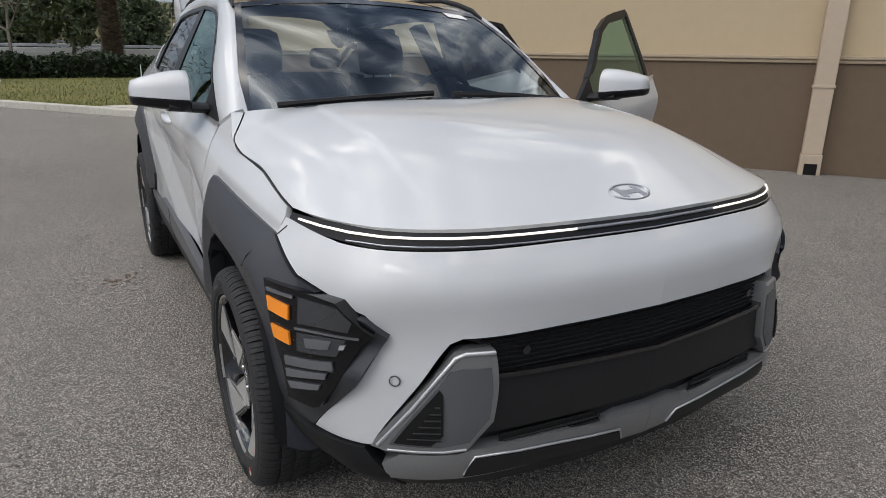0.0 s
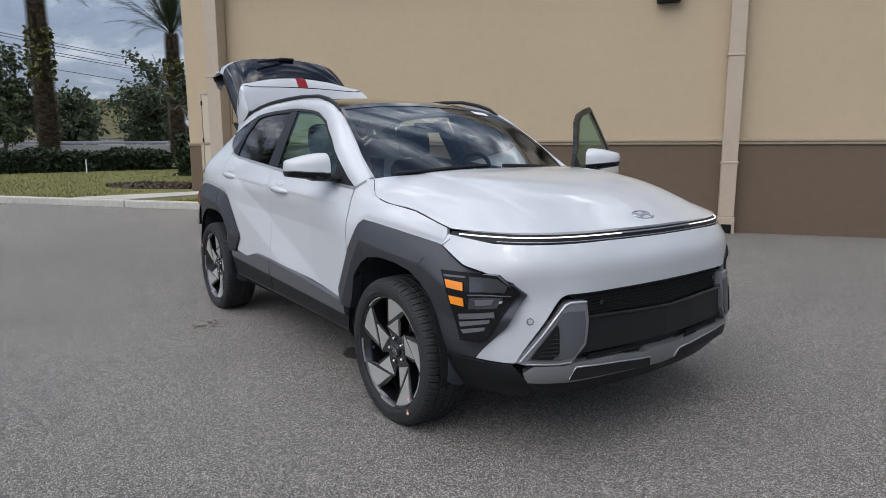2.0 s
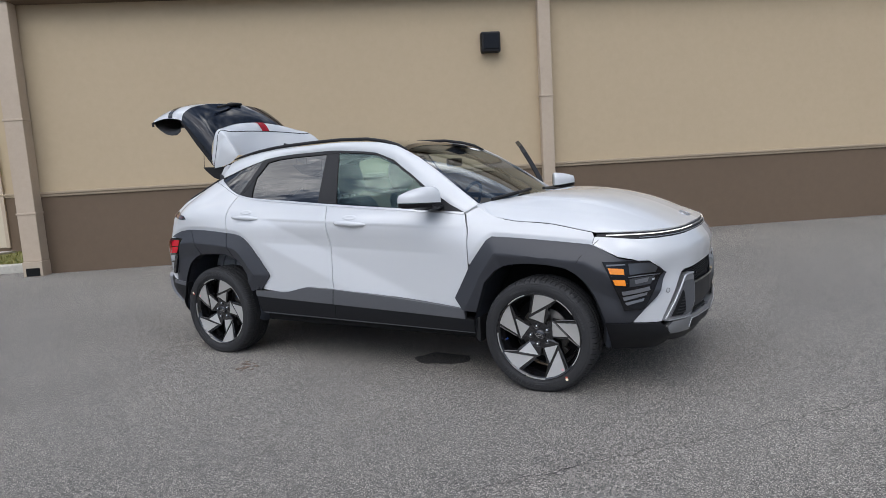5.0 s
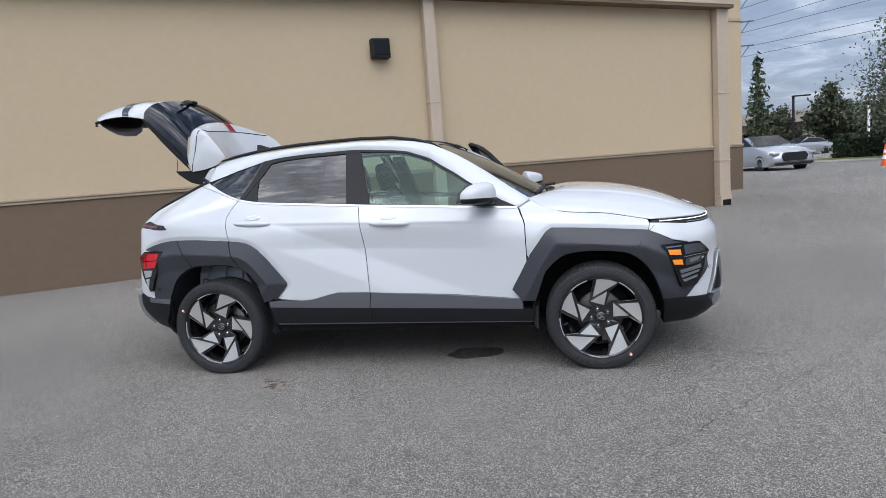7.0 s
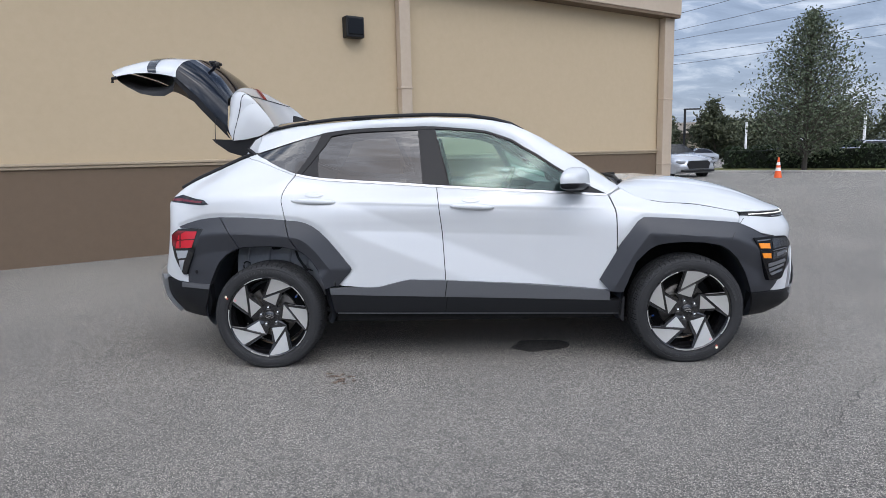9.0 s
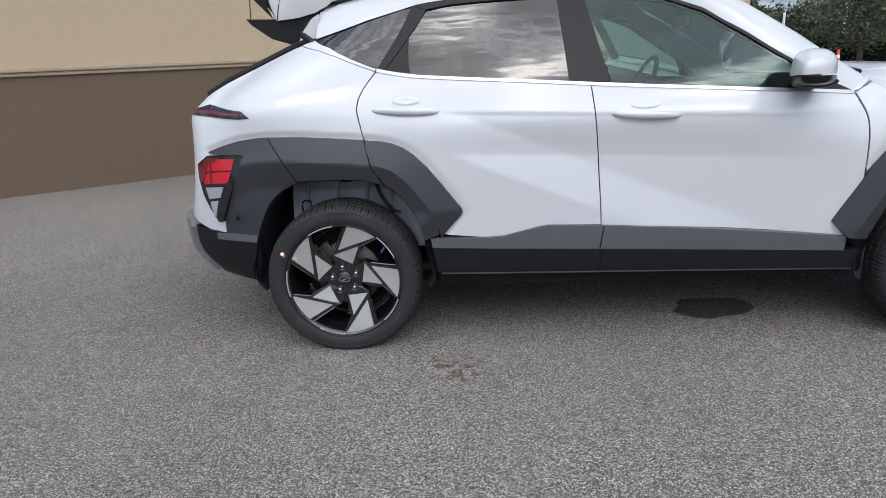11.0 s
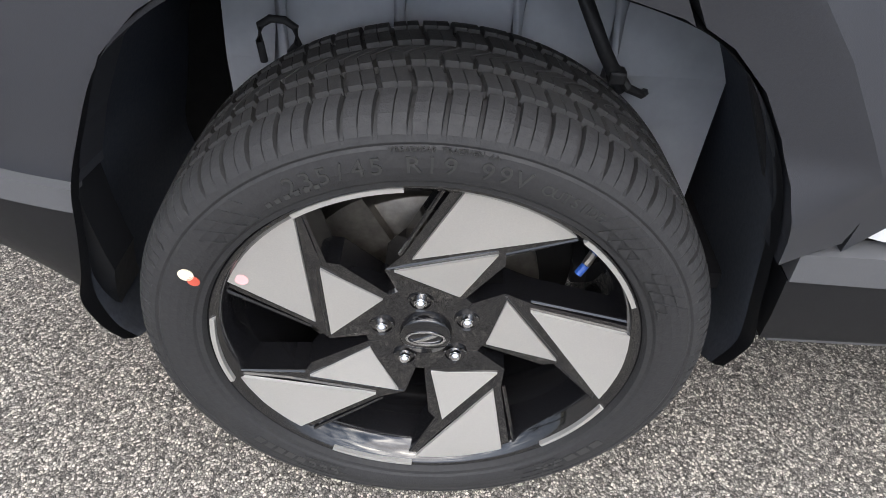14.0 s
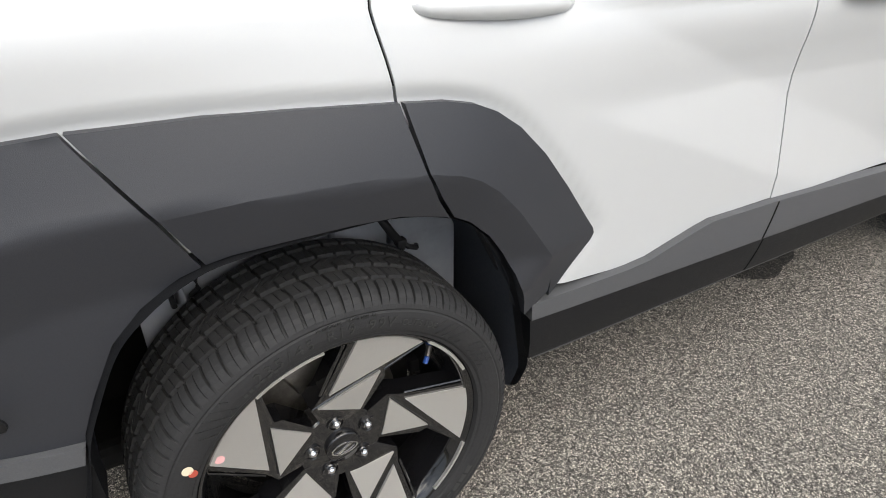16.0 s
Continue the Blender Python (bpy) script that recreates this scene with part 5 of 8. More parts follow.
# ---- underside and wheel houses ----
def build_underside():
    bm = bmesh.new()
    box(bm, (-.42, CAR_Y - .60, .215), (3.02, CAR_Y + .60, .28), bevel=.02)
    part("floor_pan", bm, M_UNDER, car)
    bm = bmesh.new()
    box(bm, (.42, CAR_Y - .80, .27), (2.22, CAR_Y + .80, .345), bevel=.015)
    part("inner_sill", bm, M_UNDER, car)
    bm = bmesh.new()
    box(bm, (3.02, CAR_Y - .42, .31), (3.38, CAR_Y + .42, .68), bevel=.02)
    part("radiator", bm, M_UNDER, car)
    bm = bmesh.new()
    box(bm, (2.30, CAR_Y - .44, .30), (3.0, CAR_Y + .44, 1.0), bevel=.02)
    part("engine_bay", bm, M_UNDER, car)
    for x in (0, 2.66):
        for side in (-1, 1):
            bm = bmesh.new()
            line = [(.385, .262), (.402, .30)] + ARCH_R + [(-.395, .44), (-.408, .38), (-.41, .33), (-.40, .285), (-.38, .262)] if x == 0 else [(2.24, .27)] + ARCH_F + [(3.055, .34), (3.05, .27)]
            line = np.array([line[0]] + line)
            k_ = np.arange(len(line))
            q_ = np.linspace(0, len(line) - 1, 110)
            px_, pz_ = hermite(k_, line[:, 0], q_), hermite(k_, line[:, 1], q_)
            pts = list(zip(px_, pz_))
            felt = ((.99, .893), (.995, .876), (1.0, .86), (1.006, .83), (1.012, .80), (1.016, .772), (1.02, .745), (1.024, .66), (1.028, .56), (1.03, .46))
            flange, lining = felt[:3], felt[2:]
            runs = [(pts, flange, M_CLADDARK, "arch_flange", "black turned-in cladding edge"), (pts, lining, M_LINER, "wheel_house", "black wheel-arch liner")]
            if x == 0:      # felt before and behind the tyre and along the edge, bare painted metal above
                up = [k for k, q in enumerate(pts) if q[1] > (.738 if q[0] > 0 else .766)]
                label = "black felt wheel-arch liner"
                runs = runs[:1] + [(pts[:up[0] + 1], lining, M_LINER, "wheel_house", label), (pts[up[-1]:], lining, M_LINER, "wheel_house", label), (pts[up[0]:up[-1] + 1], felt[2:7], M_LINER, "wheel_house", label), (pts[up[0]:up[-1] + 1], ((1.02, .745), (1.05, .735), (1.05, .46)), M_GREYMETAL, "arch_metal", "grey painted arch metal")]
            for run, depths, m_, nm, lb in runs:
                bm = bmesh.new()
                grid_faces(bm, [[(x + (u - x) * g, CAR_Y + side * h, .335 + (v - .335) * g + (.06 * max(0, (h - .79) / .1) ** 2 + .12 * max(0, .79 - h)) * (lambda e: e * e * (3 - 2 * e))(min(1, max(0, (.46 - v) / .18)))) for g, h in depths] for u, v in run])
                if m_ is M_LINER:
                    bmesh.ops.solidify(bm, geom=bm.faces[:], thickness=.006)
                part(nm, fix_normals(bm), m_, car, lb, True)
            bm = bmesh.new()
            prism(bm, [(x + (u - x) * 1.055, .335 + (v - .335) * 1.055) for u, v in pts], .44, .462, lambda u, v, d: (u, CAR_Y + side * d, v))
            part("inner_wing", fix_normals(bm), M_UNDER, car)
            if x == 0:
                bm = bmesh.new()
                grid_faces(bm, [[(u, CAR_Y + side * .668, .42), (u, CAR_Y + side * .665, .60), (u, CAR_Y + side * .64, .70), (u, CAR_Y + side * .58, .79 - .35 * max(0, u - .18)), (u, CAR_Y + side * .50, .83 - .35 * max(0, u - .18))] for u in (-.26, -.2, -.15, -.08, .0, .08, .16, .24, .32, .36)])
                part("inner_arch_plate", fix_normals(bm), M_INNERGREY, car, "grey painted inner wing")
            if x == 0:
                for u in (-.19, -.05, .09, .21):
                    bm = bmesh.new()
                    tube(bm, [(u, CAR_Y + side * .672, .60), (u + .004, CAR_Y + side * .647, .70), (u + .008, CAR_Y + side * .588, .788)], .010, 6)
                    part("pressed_rib", bm, M_INNERGREY, car, "", True)
                for u, v, r_ in ((-.10, .70, .012), (.06, .735, .010), (.16, .70, .012), (-.16, .62, .01), (.02, .68, .008)):
                    bm = bmesh.new()
                    bmesh.ops.create_cone(bm, cap_ends=True, segments=10, radius1=r_, radius2=r_ * .8, depth=.02, matrix=Matrix.Translation((u, CAR_Y + side * .468, v)) @ Matrix.Rotation(radians(90), 4, "X"))
                    part("bolt", bm, M_BLACK, car)
                bm = bmesh.new()
                tube(bm, [(.10, CAR_Y + side * .60, .79), (.135, CAR_Y + side * .67, .745), (.166, CAR_Y + side * .72, .689), (.186, CAR_Y + side * .72, .654), (.206, CAR_Y + side * .718, .624), (.218, CAR_Y + side * .70, .60)], .0085, 10)
                hose = part("brake_hose", bm, M_BLACK, car, "black brake hose", True)
                bm = bmesh.new()
                tube(bm, [(.205, CAR_Y + side * .712, .632), (.222, CAR_Y + side * .722, .612), (.24, CAR_Y + side * .72, .604), (.25, CAR_Y + side * .70, .596)], .0055, 6)
                box(bm, (.196, CAR_Y + side * .72 - .010, .618), (.216, CAR_Y + side * .72 + .010, .634), bevel=.003)
                part("hose_clip", bm, M_BLACK, hose)
                bm = bmesh.new()
                tube(bm, [(-.204, CAR_Y + side * .70, .612), (-.206, CAR_Y + side * .70, .637), (-.203, CAR_Y + side * .70, .656), (-.19, CAR_Y + side * .70, .664), (-.174, CAR_Y + side * .70, .663), (-.163, CAR_Y + side * .70, .655), (-.162, CAR_Y + side * .70, .636), (-.174, CAR_Y + side * .69, .62)], .0048, 8)
                part("cable_loop", bm, M_BLACK, car, "black cable loop", True)
                bm = bmesh.new()
                tube(bm, [(-.02, CAR_Y + side * .56, .36), (-.02, CAR_Y + side * .54, .82)], .03, 14)
                part("damper", bm, M_BLACK, car, "black suspension damper", True)
    # mud flaps and side strakes by the rear wheels
    for side in (-1, 1):
        for x0, pts in ((2.66, [(2.225, .40), (2.24, .28), (2.265, .26), (2.27, .42)]),):
            bm = bmesh.new()
            prism(bm, pts, .70, .865, lambda u, v, d: (u, CAR_Y + side * d, v))
            part("mud_flap", fix_normals(bm), M_BLACK, car)


build_underside()
for side in (-1, 1):
    bm = bmesh.new()
    lathe(bm, [(.0125, .0), (.0125, .003), (.0105, .004), (.0005, .0035)], 20)
    bmesh.ops.transform(bm, matrix=Matrix.Translation((-.448, CAR_Y + side * .882, .634)) @ Matrix.Diagonal((1, side, 1, 1)) @ Matrix.Rotation(radians(25), 4, "Z"), verts=bm.verts)
    part("parking_sensor", fix_normals(bm), M_SATIN, car)

    part("bumper_line", panel_mesh(SX((-.368, .549), (-.514, .557), (-.565, .558), (-.565, .530), (-.514, .528), (-.376, .518)), side, lift=0.016, depth=0.02, ds=.06, dz=.03), M_GREYSHEEN, car, "mid-grey bumper line")
    part("sill_edge", panel_mesh(SX((.44, .349), (2.24, .318), (2.24, .310), (.44, .341)), side, lift=0.008, depth=0.03), M_GREYSHEEN, car)


# ---- rear bumper middle and boot ----
for side in (-1, 1):
    part("bumper_middle", panel_mesh([(0, .36), (1.22, .36), (1.22, .655), (0, .66)], side, lift=.008, depth=.05), M_CLAD, car)
    part("bumper_upper", panel_mesh([(0, .64), (1.3, .64), (2.2, .625), (2.42, .60), (2.35, .68), (2.25, .78), (0, .80)], side, depth=.03), M_WHITE, car)
bm = bmesh.new()
box(bm, (-.66, CAR_Y - .58, .70), (.10, CAR_Y + .58, .74), bevel=.008)
part("boot_floor", bm, M_FABRIC, car, "black boot carpet")
for side in (-1, 1):
    bm = bmesh.new()
    prism(bm, [(-.58, .74), (.10, .74), (.14, 1.16), (-.30, 1.18), (-.50, 1.06)], .56, .60, lambda u, v, d: (u, CAR_Y + side * d, v))
    part("boot_side_trim", fix_normals(bm), M_DASH, car)


# ---- tailgate, raised ----
def build_tailgate():
    gate = thing("tailgate", "", "")
    gate["label"] = "raised white tailgate with dark rear window"
    gate.parent = car
    # spoiler: sections across the car from its end to the middle, each from the window over the crest to the roof
    sections = [
        (.572, [(-.263, 1.462), (-.25, 1.53), (-.215, 1.61), (-.18, 1.66), (-.145, 1.692), (-.108, 1.70), (-.065, 1.672), (-.02, 1.615), (.018, 1.55)]),
        (.566, [(-.268, 1.462), (-.29, 1.54), (-.262, 1.62), (-.235, 1.685), (-.20, 1.728), (-.155, 1.742), (-.098, 1.71), (-.045, 1.635), (.005, 1.552)]),
        (.535, [(-.272, 1.47), (-.297, 1.56), (-.285, 1.655), (-.268, 1.725), (-.23, 1.772), (-.175, 1.772), (-.11, 1.72), (-.052, 1.64), (0, 1.556)]),
        (.45, [(-.285, 1.53), (-.312, 1.63), (-.308, 1.71), (-.292, 1.772), (-.25, 1.797), (-.20, 1.787), (-.135, 1.73), (-.075, 1.64), (-.025, 1.55)]),
        (.25, [(-.32, 1.72), (-.33, 1.76), (-.326, 1.80), (-.31, 1.83), (-.278, 1.84), (-.24, 1.826), (-.185, 1.765), (-.125, 1.665), (-.07, 1.565)]),
        (0, [(-.34, 1.79), (-.342, 1.815), (-.336, 1.838), (-.318, 1.855), (-.29, 1.858), (-.255, 1.84), (-.205, 1.772), (-.15, 1.68), (-.09, 1.575)]),
    ]
    def fine(c):
        c = np.array(c)
        q = np.linspace(0, len(c) - 1, 57)
        return [tuple(r) for r in np.stack([hermite(np.arange(len(c)), c[:, k], q) for k in range(3)], 1)]
    sym = lambda c: [(x, CAR_Y - y, z) for x, y, z in c] + [(x, CAR_Y + y, z) for x, y, z in c[-2::-1]]
    along = [fine(sym([(sec[k][0], y, sec[k][1]) for y, sec in sections])) for k in range(9)]
    across = [fine(c) for c in zip(*along)]          # 57 sections of 57 points
    bm = bmesh.new()
    grid_faces(bm, across)
    sp = part("spoiler", fix_normals(bm), M_WHITE, gate, "white roof spoiler", True)
    for side in (-1, 1):
        end = across[0] if side < 0 else across[-1]
        outline = [(x, z) for x, _, z in end[::2]] + [(-.03, 1.515), (-.09, 1.487), (-.184, 1.468)]
        mid = (sum(x for x, _ in outline) / len(outline), sum(z for _, z in outline) / len(outline))
        rows = [[(mid[0] + (x - mid[0]) * r, CAR_Y + side * (.5722 + .014 * (1 - r * r)), mid[1] + (z - mid[1]) * r) for x, z in outline] for r in (1.0, .95, .8, .6, .35, .1, .002)]
        bm = bmesh.new()
        grid_faces(bm, rows, True)
        part("spoiler_end", fix_normals(bm), M_WHITE, sp, "white spoiler end plate", True)
    # a joint climbs from each lower corner and runs across below the crest
    climb = [(0, 0), (0, 5), (0, 10), (1, 15), (2, 19), (3, 23), (5, 28), (8, 33), (12, 37), (16, 39), (20, 41), (24, 42)]
    path = [across[k][j] for k, j in climb] + [across[28][42]] + [across[56 - k][j] for k, j in climb[::-1]]
    bm = bmesh.new()
    tube(bm, [Vector(q) + Vector((.001, 0, .001)) for q in fine(path)], .0032, 5)
    part("spoiler_seam", bm, M_BLACK, sp)
    bm = bmesh.new()
    grid_faces(bm, [[Vector(across[28][j]) + Vector((.004, y, .003)) for j in range(27, 43)] for y in (-.045, 0, .045)])
    bmesh.ops.solidify(bm, geom=bm.faces[:], thickness=.006)
    part("brake_lamp", fix_normals(bm), M_RED, sp, "red high-level brake lamp")
    # rear window
    top = [(-.272, .555, 1.475), (-.298, .558, 1.55), (-.295, .545, 1.65), (-.312, .48, 1.735), (-.325, .34, 1.785), (-.338, .17, 1.815), (-.343, 0, 1.82)]
    low = [(-.625, .555, 1.885), (-.625, .545, 1.92), (-.615, .525, 1.955), (-.60, .45, 2.0), (-.585, .32, 2.03), (-.578, .16, 2.045), (-.575, 0, 2.05)]
    t_, l_ = fine(sym(top)), fine(sym(low))
    bm = bmesh.new()
    rows = []
    for p, q in zip(t_, l_):
        p, q = Vector(p), Vector(q)
        rows.append([p.lerp(q, t) + Vector((.5, 0, .8)) * .02 * math.sin(math.pi * t) for t in (0, .2, .4, .6, .8, 1)])
    grid_faces(bm, rows)
    part("rear_window", fix_normals(bm), M_HATCHGLASS, gate, "dark rear window", True)
    bm = bmesh.new()
    grid_faces(bm, [[Vector(p) + Vector((-.012, 0, -.008)), Vector(p).lerp(Vector(q), .5) + Vector((-.02, 0, -.014)), Vector(q) + Vector((-.014, 0, -.012))] for p, q in zip(t_, l_)])
    part("window_backing", fix_normals(bm), M_FABRIC, gate, "black trim behind the window", True)
    # white lower gate with a black inner shell
    lip = [(-1.055, .50, 1.905), (-1.07, .49, 1.915), (-1.09, .47, 1.925), (-1.13, .40, 1.955), (-1.16, .30, 1.975), (-1.18, .15, 1.985), (-1.19, 0, 1.99)]
    e_ = fine(sym(lip))
    bm = bmesh.new()
    rows = []
    for p, q in zip(l_, e_):
        p, q = Vector(p), Vector(q)
        rows.append([p.lerp(q, t) + Vector((-.1, 0, 1)) * (.042 * math.sin(math.pi * t) ** .8 * (1 - .35 * abs((p.y - CAR_Y) / .55) ** 2)) for t in (0, .12, .28, .45, .62, .8, .92, 1)])
    grid_faces(bm, rows)
    part("lower_panel", fix_normals(bm), M_WHITE, gate, "white lower tailgate skin", True)
    bm = bmesh.new()
    grid_faces(bm, [[q + Vector((0, 0, .005)) for q in (Vector(r[2]).lerp(Vector(r[3]), .2), Vector(r[3]))] for r in rows])
    part("gate_lamp_strip", fix_normals(bm), M_GLOSS, gate, "gloss black lamp strip", True)
    bm = bmesh.new()
    rows = []
    for p, q in zip(l_, e_):
        p, q = Vector(p), Vector(q)
        edge = abs((p.y - CAR_Y) / .55) ** 4
        rows.append([p + Vector((0, 0, -.002))] + [p.lerp(q, t) - Vector((.02, 0, 1)) * (.165 * min(1, (1.02 - t) / .5) ** .7 * min(1, t / .08) * (1 - .25 * edge)) for t in (.02, .06, .2, .4, .6, .8, .93)] + [q + Vector((0, 0, -.004))])
    vs = grid_faces(bm, rows)
    part("inner_trim", fix_normals(bm), M_BLACK, gate, "black inner tailgate trim", True)
    bm = bmesh.new()
    tube(bm, [(-1.05, CAR_Y - .50, 1.90), (-1.085, CAR_Y - .49, 1.895), (-1.09, CAR_Y - .485, 1.87)], .012, 8)
    part("bump_stop", bm, M_BLACK, gate)
    # wiper on the glass
    bm = bmesh.new()
    tube(bm, [(-.55, CAR_Y + .0, 2.05), (-.50, CAR_Y - .12, 2.032), (-.455, CAR_Y - .30, 1.995)], .012, 8)
    box(bm, (-.59, CAR_Y - .07, 2.035), (-.53, CAR_Y + .07, 2.06), bevel=.012)
    part("rear_wiper", bm, M_BLACK, gate, "black rear wiper")
    for side in (-1, 1):
        bm = bmesh.new()
        tube(bm, [(-.15, CAR_Y + side * .57, 1.410), (-.125, CAR_Y + side * .565, 1.445), (-.08, CAR_Y + side * .55, 1.472), (-.05, CAR_Y + side * .53, 1.478)], .011, 8)
        part("hinge_arm", bm, M_BLACK, gate, "", True)
        bm = bmesh.new()
        tube(bm, [(-.383, CAR_Y + side * .575, 1.46), (-.378, CAR_Y + side * .565, 1.62)], .0022, 6)
        part("shelf_cord", bm, M_BLACK, gate, "thin black parcel-shelf cord")
        bm = bmesh.new()
        prism(bm, [(-.165, 1.362), (-.09, 1.378), (-.068, 1.40), (-.066, 1.478), (-.10, 1.46), (-.145, 1.404)], .575, .615, lambda u, v, d: (u, CAR_Y + side * d, v))
        part("roof_jamb", fix_normals(bm), M_WHITE, car, "white tailgate jamb")
        bm = bmesh.new()
        tube(bm, [(x, CAR_Y + side * (float(shell(*sx(x, z))[1][0]) - .035), z + .012) for x, z in QUARTER_TOP[:6]] + [(-.155, CAR_Y + side * .60, 1.40)], .016, 8)
        part("aperture_seal", bm, M_BLACK, car, "black tailgate aperture seal", True)
        bm = bmesh.new()
        prism(bm, [(-.41, 1.475), (-.385, 1.447), (-.30, 1.385), (-.17, 1.345), (-.06, 1.40), (-.05, 1.50), (-.17, 1.47), (-.30, 1.47)], .53, .56, lambda u, v, d: (u, CAR_Y + side * d, v))
        part("aperture_trim", fix_normals(bm), M_FABRIC, car, "black tailgate aperture trim")


build_tailgate()


# ---- cabin ----
def build_cabin():
    bm = bmesh.new()
    rows = []
    for v in [k / 8 - 1 for k in range(17)]:
        rows.append([(x - .05 * v * v, CAR_Y + v * .70, z) for x, z in ((2.30, 1.08), (2.15, 1.09), (1.98, 1.085), (1.86, 1.06), (1.80, .98), (1.82, .80), (1.95, .55))])
    grid_faces(bm, rows)
    part("dashboard", fix_normals(bm), M_DASH, car, "black dashboard", True)
    bm = bmesh.new()
    box(bm, (.2, CAR_Y - .76, .33), (2.2, CAR_Y + .76, .36))
    part("cabin_floor", bm, M_DASH, car)
    bm = bmesh.new()
    box(bm, (.9, CAR_Y - .12, .36), (1.95, CAR_Y + .12, .68), bevel=.03)
    part("centre_console", bm, M_DASH, car)
    for side in (-1, 1):
        seat = thing("front_seat", "", "")
        seat["label"] = "black front seat"
        seat.parent = car
        y = CAR_Y + side * .36
        def cushion(name, spine, half, deep):
            bm = bmesh.new()
            rows = []
            for x, z, hw, dp, tilt in spine:
                row = []
                for k in range(16):
                    a = 2 * math.pi * k / 16
                    cu, su = math.cos(a), math.sin(a)
                    u = math.copysign(abs(cu) ** .6, cu) * hw
                    d = math.copysign(abs(su) ** .7, su) * dp
                    row.append((x + .19 + d * math.cos(tilt), y + u, z - .02 + d * math.sin(tilt)))
                rows.append(row)
            vs = grid_faces(bm, rows, True)
            bm.faces.new(vs[0])
            bm.faces.new(vs[-1])
            part(name, fix_normals(bm), M_FABRIC, seat, "", True)
        up = radians(100)
        cushion("seat_base", [(.98, .62, .22, .05, up), (1.02, .62, .25, .085, up), (1.25, .64, .255, .09, up), (1.45, .66, .25, .08, up), (1.50, .66, .22, .05, up)], 0, 0)
        cushion("backrest", [(1.0, .66, .20, .05, .2), (.98, .72, .25, .085, .2), (.90, .95, .255, .085, .2), (.82, 1.14, .22, .065, .2), (.80, 1.19, .17, .04, .2)], 0, 0)
        cushion("headrest", [(.80, 1.215, .09, .03, .2), (.795, 1.235, .13, .055, .2), (.775, 1.34, .14, .06, .2), (.76, 1.42, .125, .05, .2), (.755, 1.44, .09, .03, .2)], 0, 0)
        for k in (-1, 1):
            bm = bmesh.new()
            tube(bm, [(1.0, y + k * .05, 1.14), (.985, y + k * .05, 1.24)], .008, 6)
            part("headrest_post", bm, M_CHROME, seat)
    bench = thing("rear_bench", "", "")
    bench["label"] = "black rear bench seat"
    bench.parent = car
    bm = bmesh.new()
    box(bm, (.22, CAR_Y - .62, .5), (.72, CAR_Y + .62, .72), bevel=.06)
    part("seat_base", bm, M_FABRIC, bench)
    bm = bmesh.new()
    box(bm, (-.08, CAR_Y - .62, .62), (.08, CAR_Y + .62, 1.2), Matrix.Translation((.15, 0, 0)) @ Matrix.Rotation(radians(-12), 4, "Y"), bevel=.06)
    part("backrest", bm, M_FABRIC, bench)
    for y in (-.38, .38):
        bm = bmesh.new()
        box(bm, (-.09, CAR_Y + y - .11, 1.2), (.0, CAR_Y + y + .11, 1.34), bevel=.035)
        part("headrest", bm, M_FABRIC, bench)
    wheel = thing("steering_wheel", "", "")
    wheel["label"] = "black steering wheel"
    wheel.parent = car
    at = Matrix.Translation((1.60, CAR_Y + .40, 1.05)) @ Matrix.Rotation(radians(-66), 4, "Y")
    bm = bmesh.new()
    lathe(bm, [(.185 + .014 * math.cos(a), .014 * math.sin(a)) for a in (2 * math.pi * k / 8 for k in range(8))], 36, "z", True)
    bmesh.ops.transform(bm, matrix=at, verts=bm.verts)
    part("rim", fix_normals(bm), M_DASH, wheel, "", True)
    bm = bmesh.new()
    box(bm, (-.05, -.075, -.02), (.05, .075, .03), at, .02)
    part("hub", bm, M_DASH, wheel)
    for k in (-1, 1):
        bm = bmesh.new()
        box(bm, (-.02, min(k * .07, k * .18), -.008), (.02, max(k * .07, k * .18), .01), at, .005)
        part("spoke", bm, M_DASH, wheel)
    # rear-view mirror, windscreen sticker, wipers
    bm = bmesh.new()
    box(bm, (1.68, CAR_Y - .11, 1.36), (1.71, CAR_Y + .11, 1.42), bevel=.012)
    part("rear_view_mirror", bm, M_BLACK, car)
    bm = bmesh.new()
    screen = lambda v, w: Vector((2.36 - .14 * v * v, v * .735, 1.118 - .012 * v * v)).lerp(Vector((1.50 + .12 * v * v, v * .595, 1.552 - .05 * v * v)), w) + Vector((0, CAR_Y, .03 * math.sin(math.pi * w)))
    grid_faces(bm, [[screen(.68, .86) + Vector((.001, 0, .003)), screen(.68, .93) + Vector((.001, 0, .003))], [screen(.84, .86) + Vector((.001, 0, .003)), screen(.84, .93) + Vector((.001, 0, .003))]])
    fix_normals(bm)
    for pts in ([(2.30, .62, 1.118), (2.33, .35, 1.142), (2.385, .02, 1.155)], [(2.30, -.02, 1.155), (2.315, -.30, 1.145), (2.27, -.62, 1.122)]):
        b2 = bmesh.new()
        tube(b2, [(x + .01, CAR_Y + y, z + .012) for x, y, z in pts], .012, 6)
        part("wiper", b2, M_BLACK, car, "black wiper arm")
    part("window_sticker", bm, M_PAPER, car, "white sticker")


build_cabin()


# ---- wheels: local y points outwards along the axle, hub face at y = 0 ----
def polar(r, deg):
    return (r * math.cos(radians(deg)), r * math.sin(radians(deg)))


def dish(r):
    """How far the face of the wheel stands out at radius r."""
    return -.009 + .165 * max(0.0, r - .08)


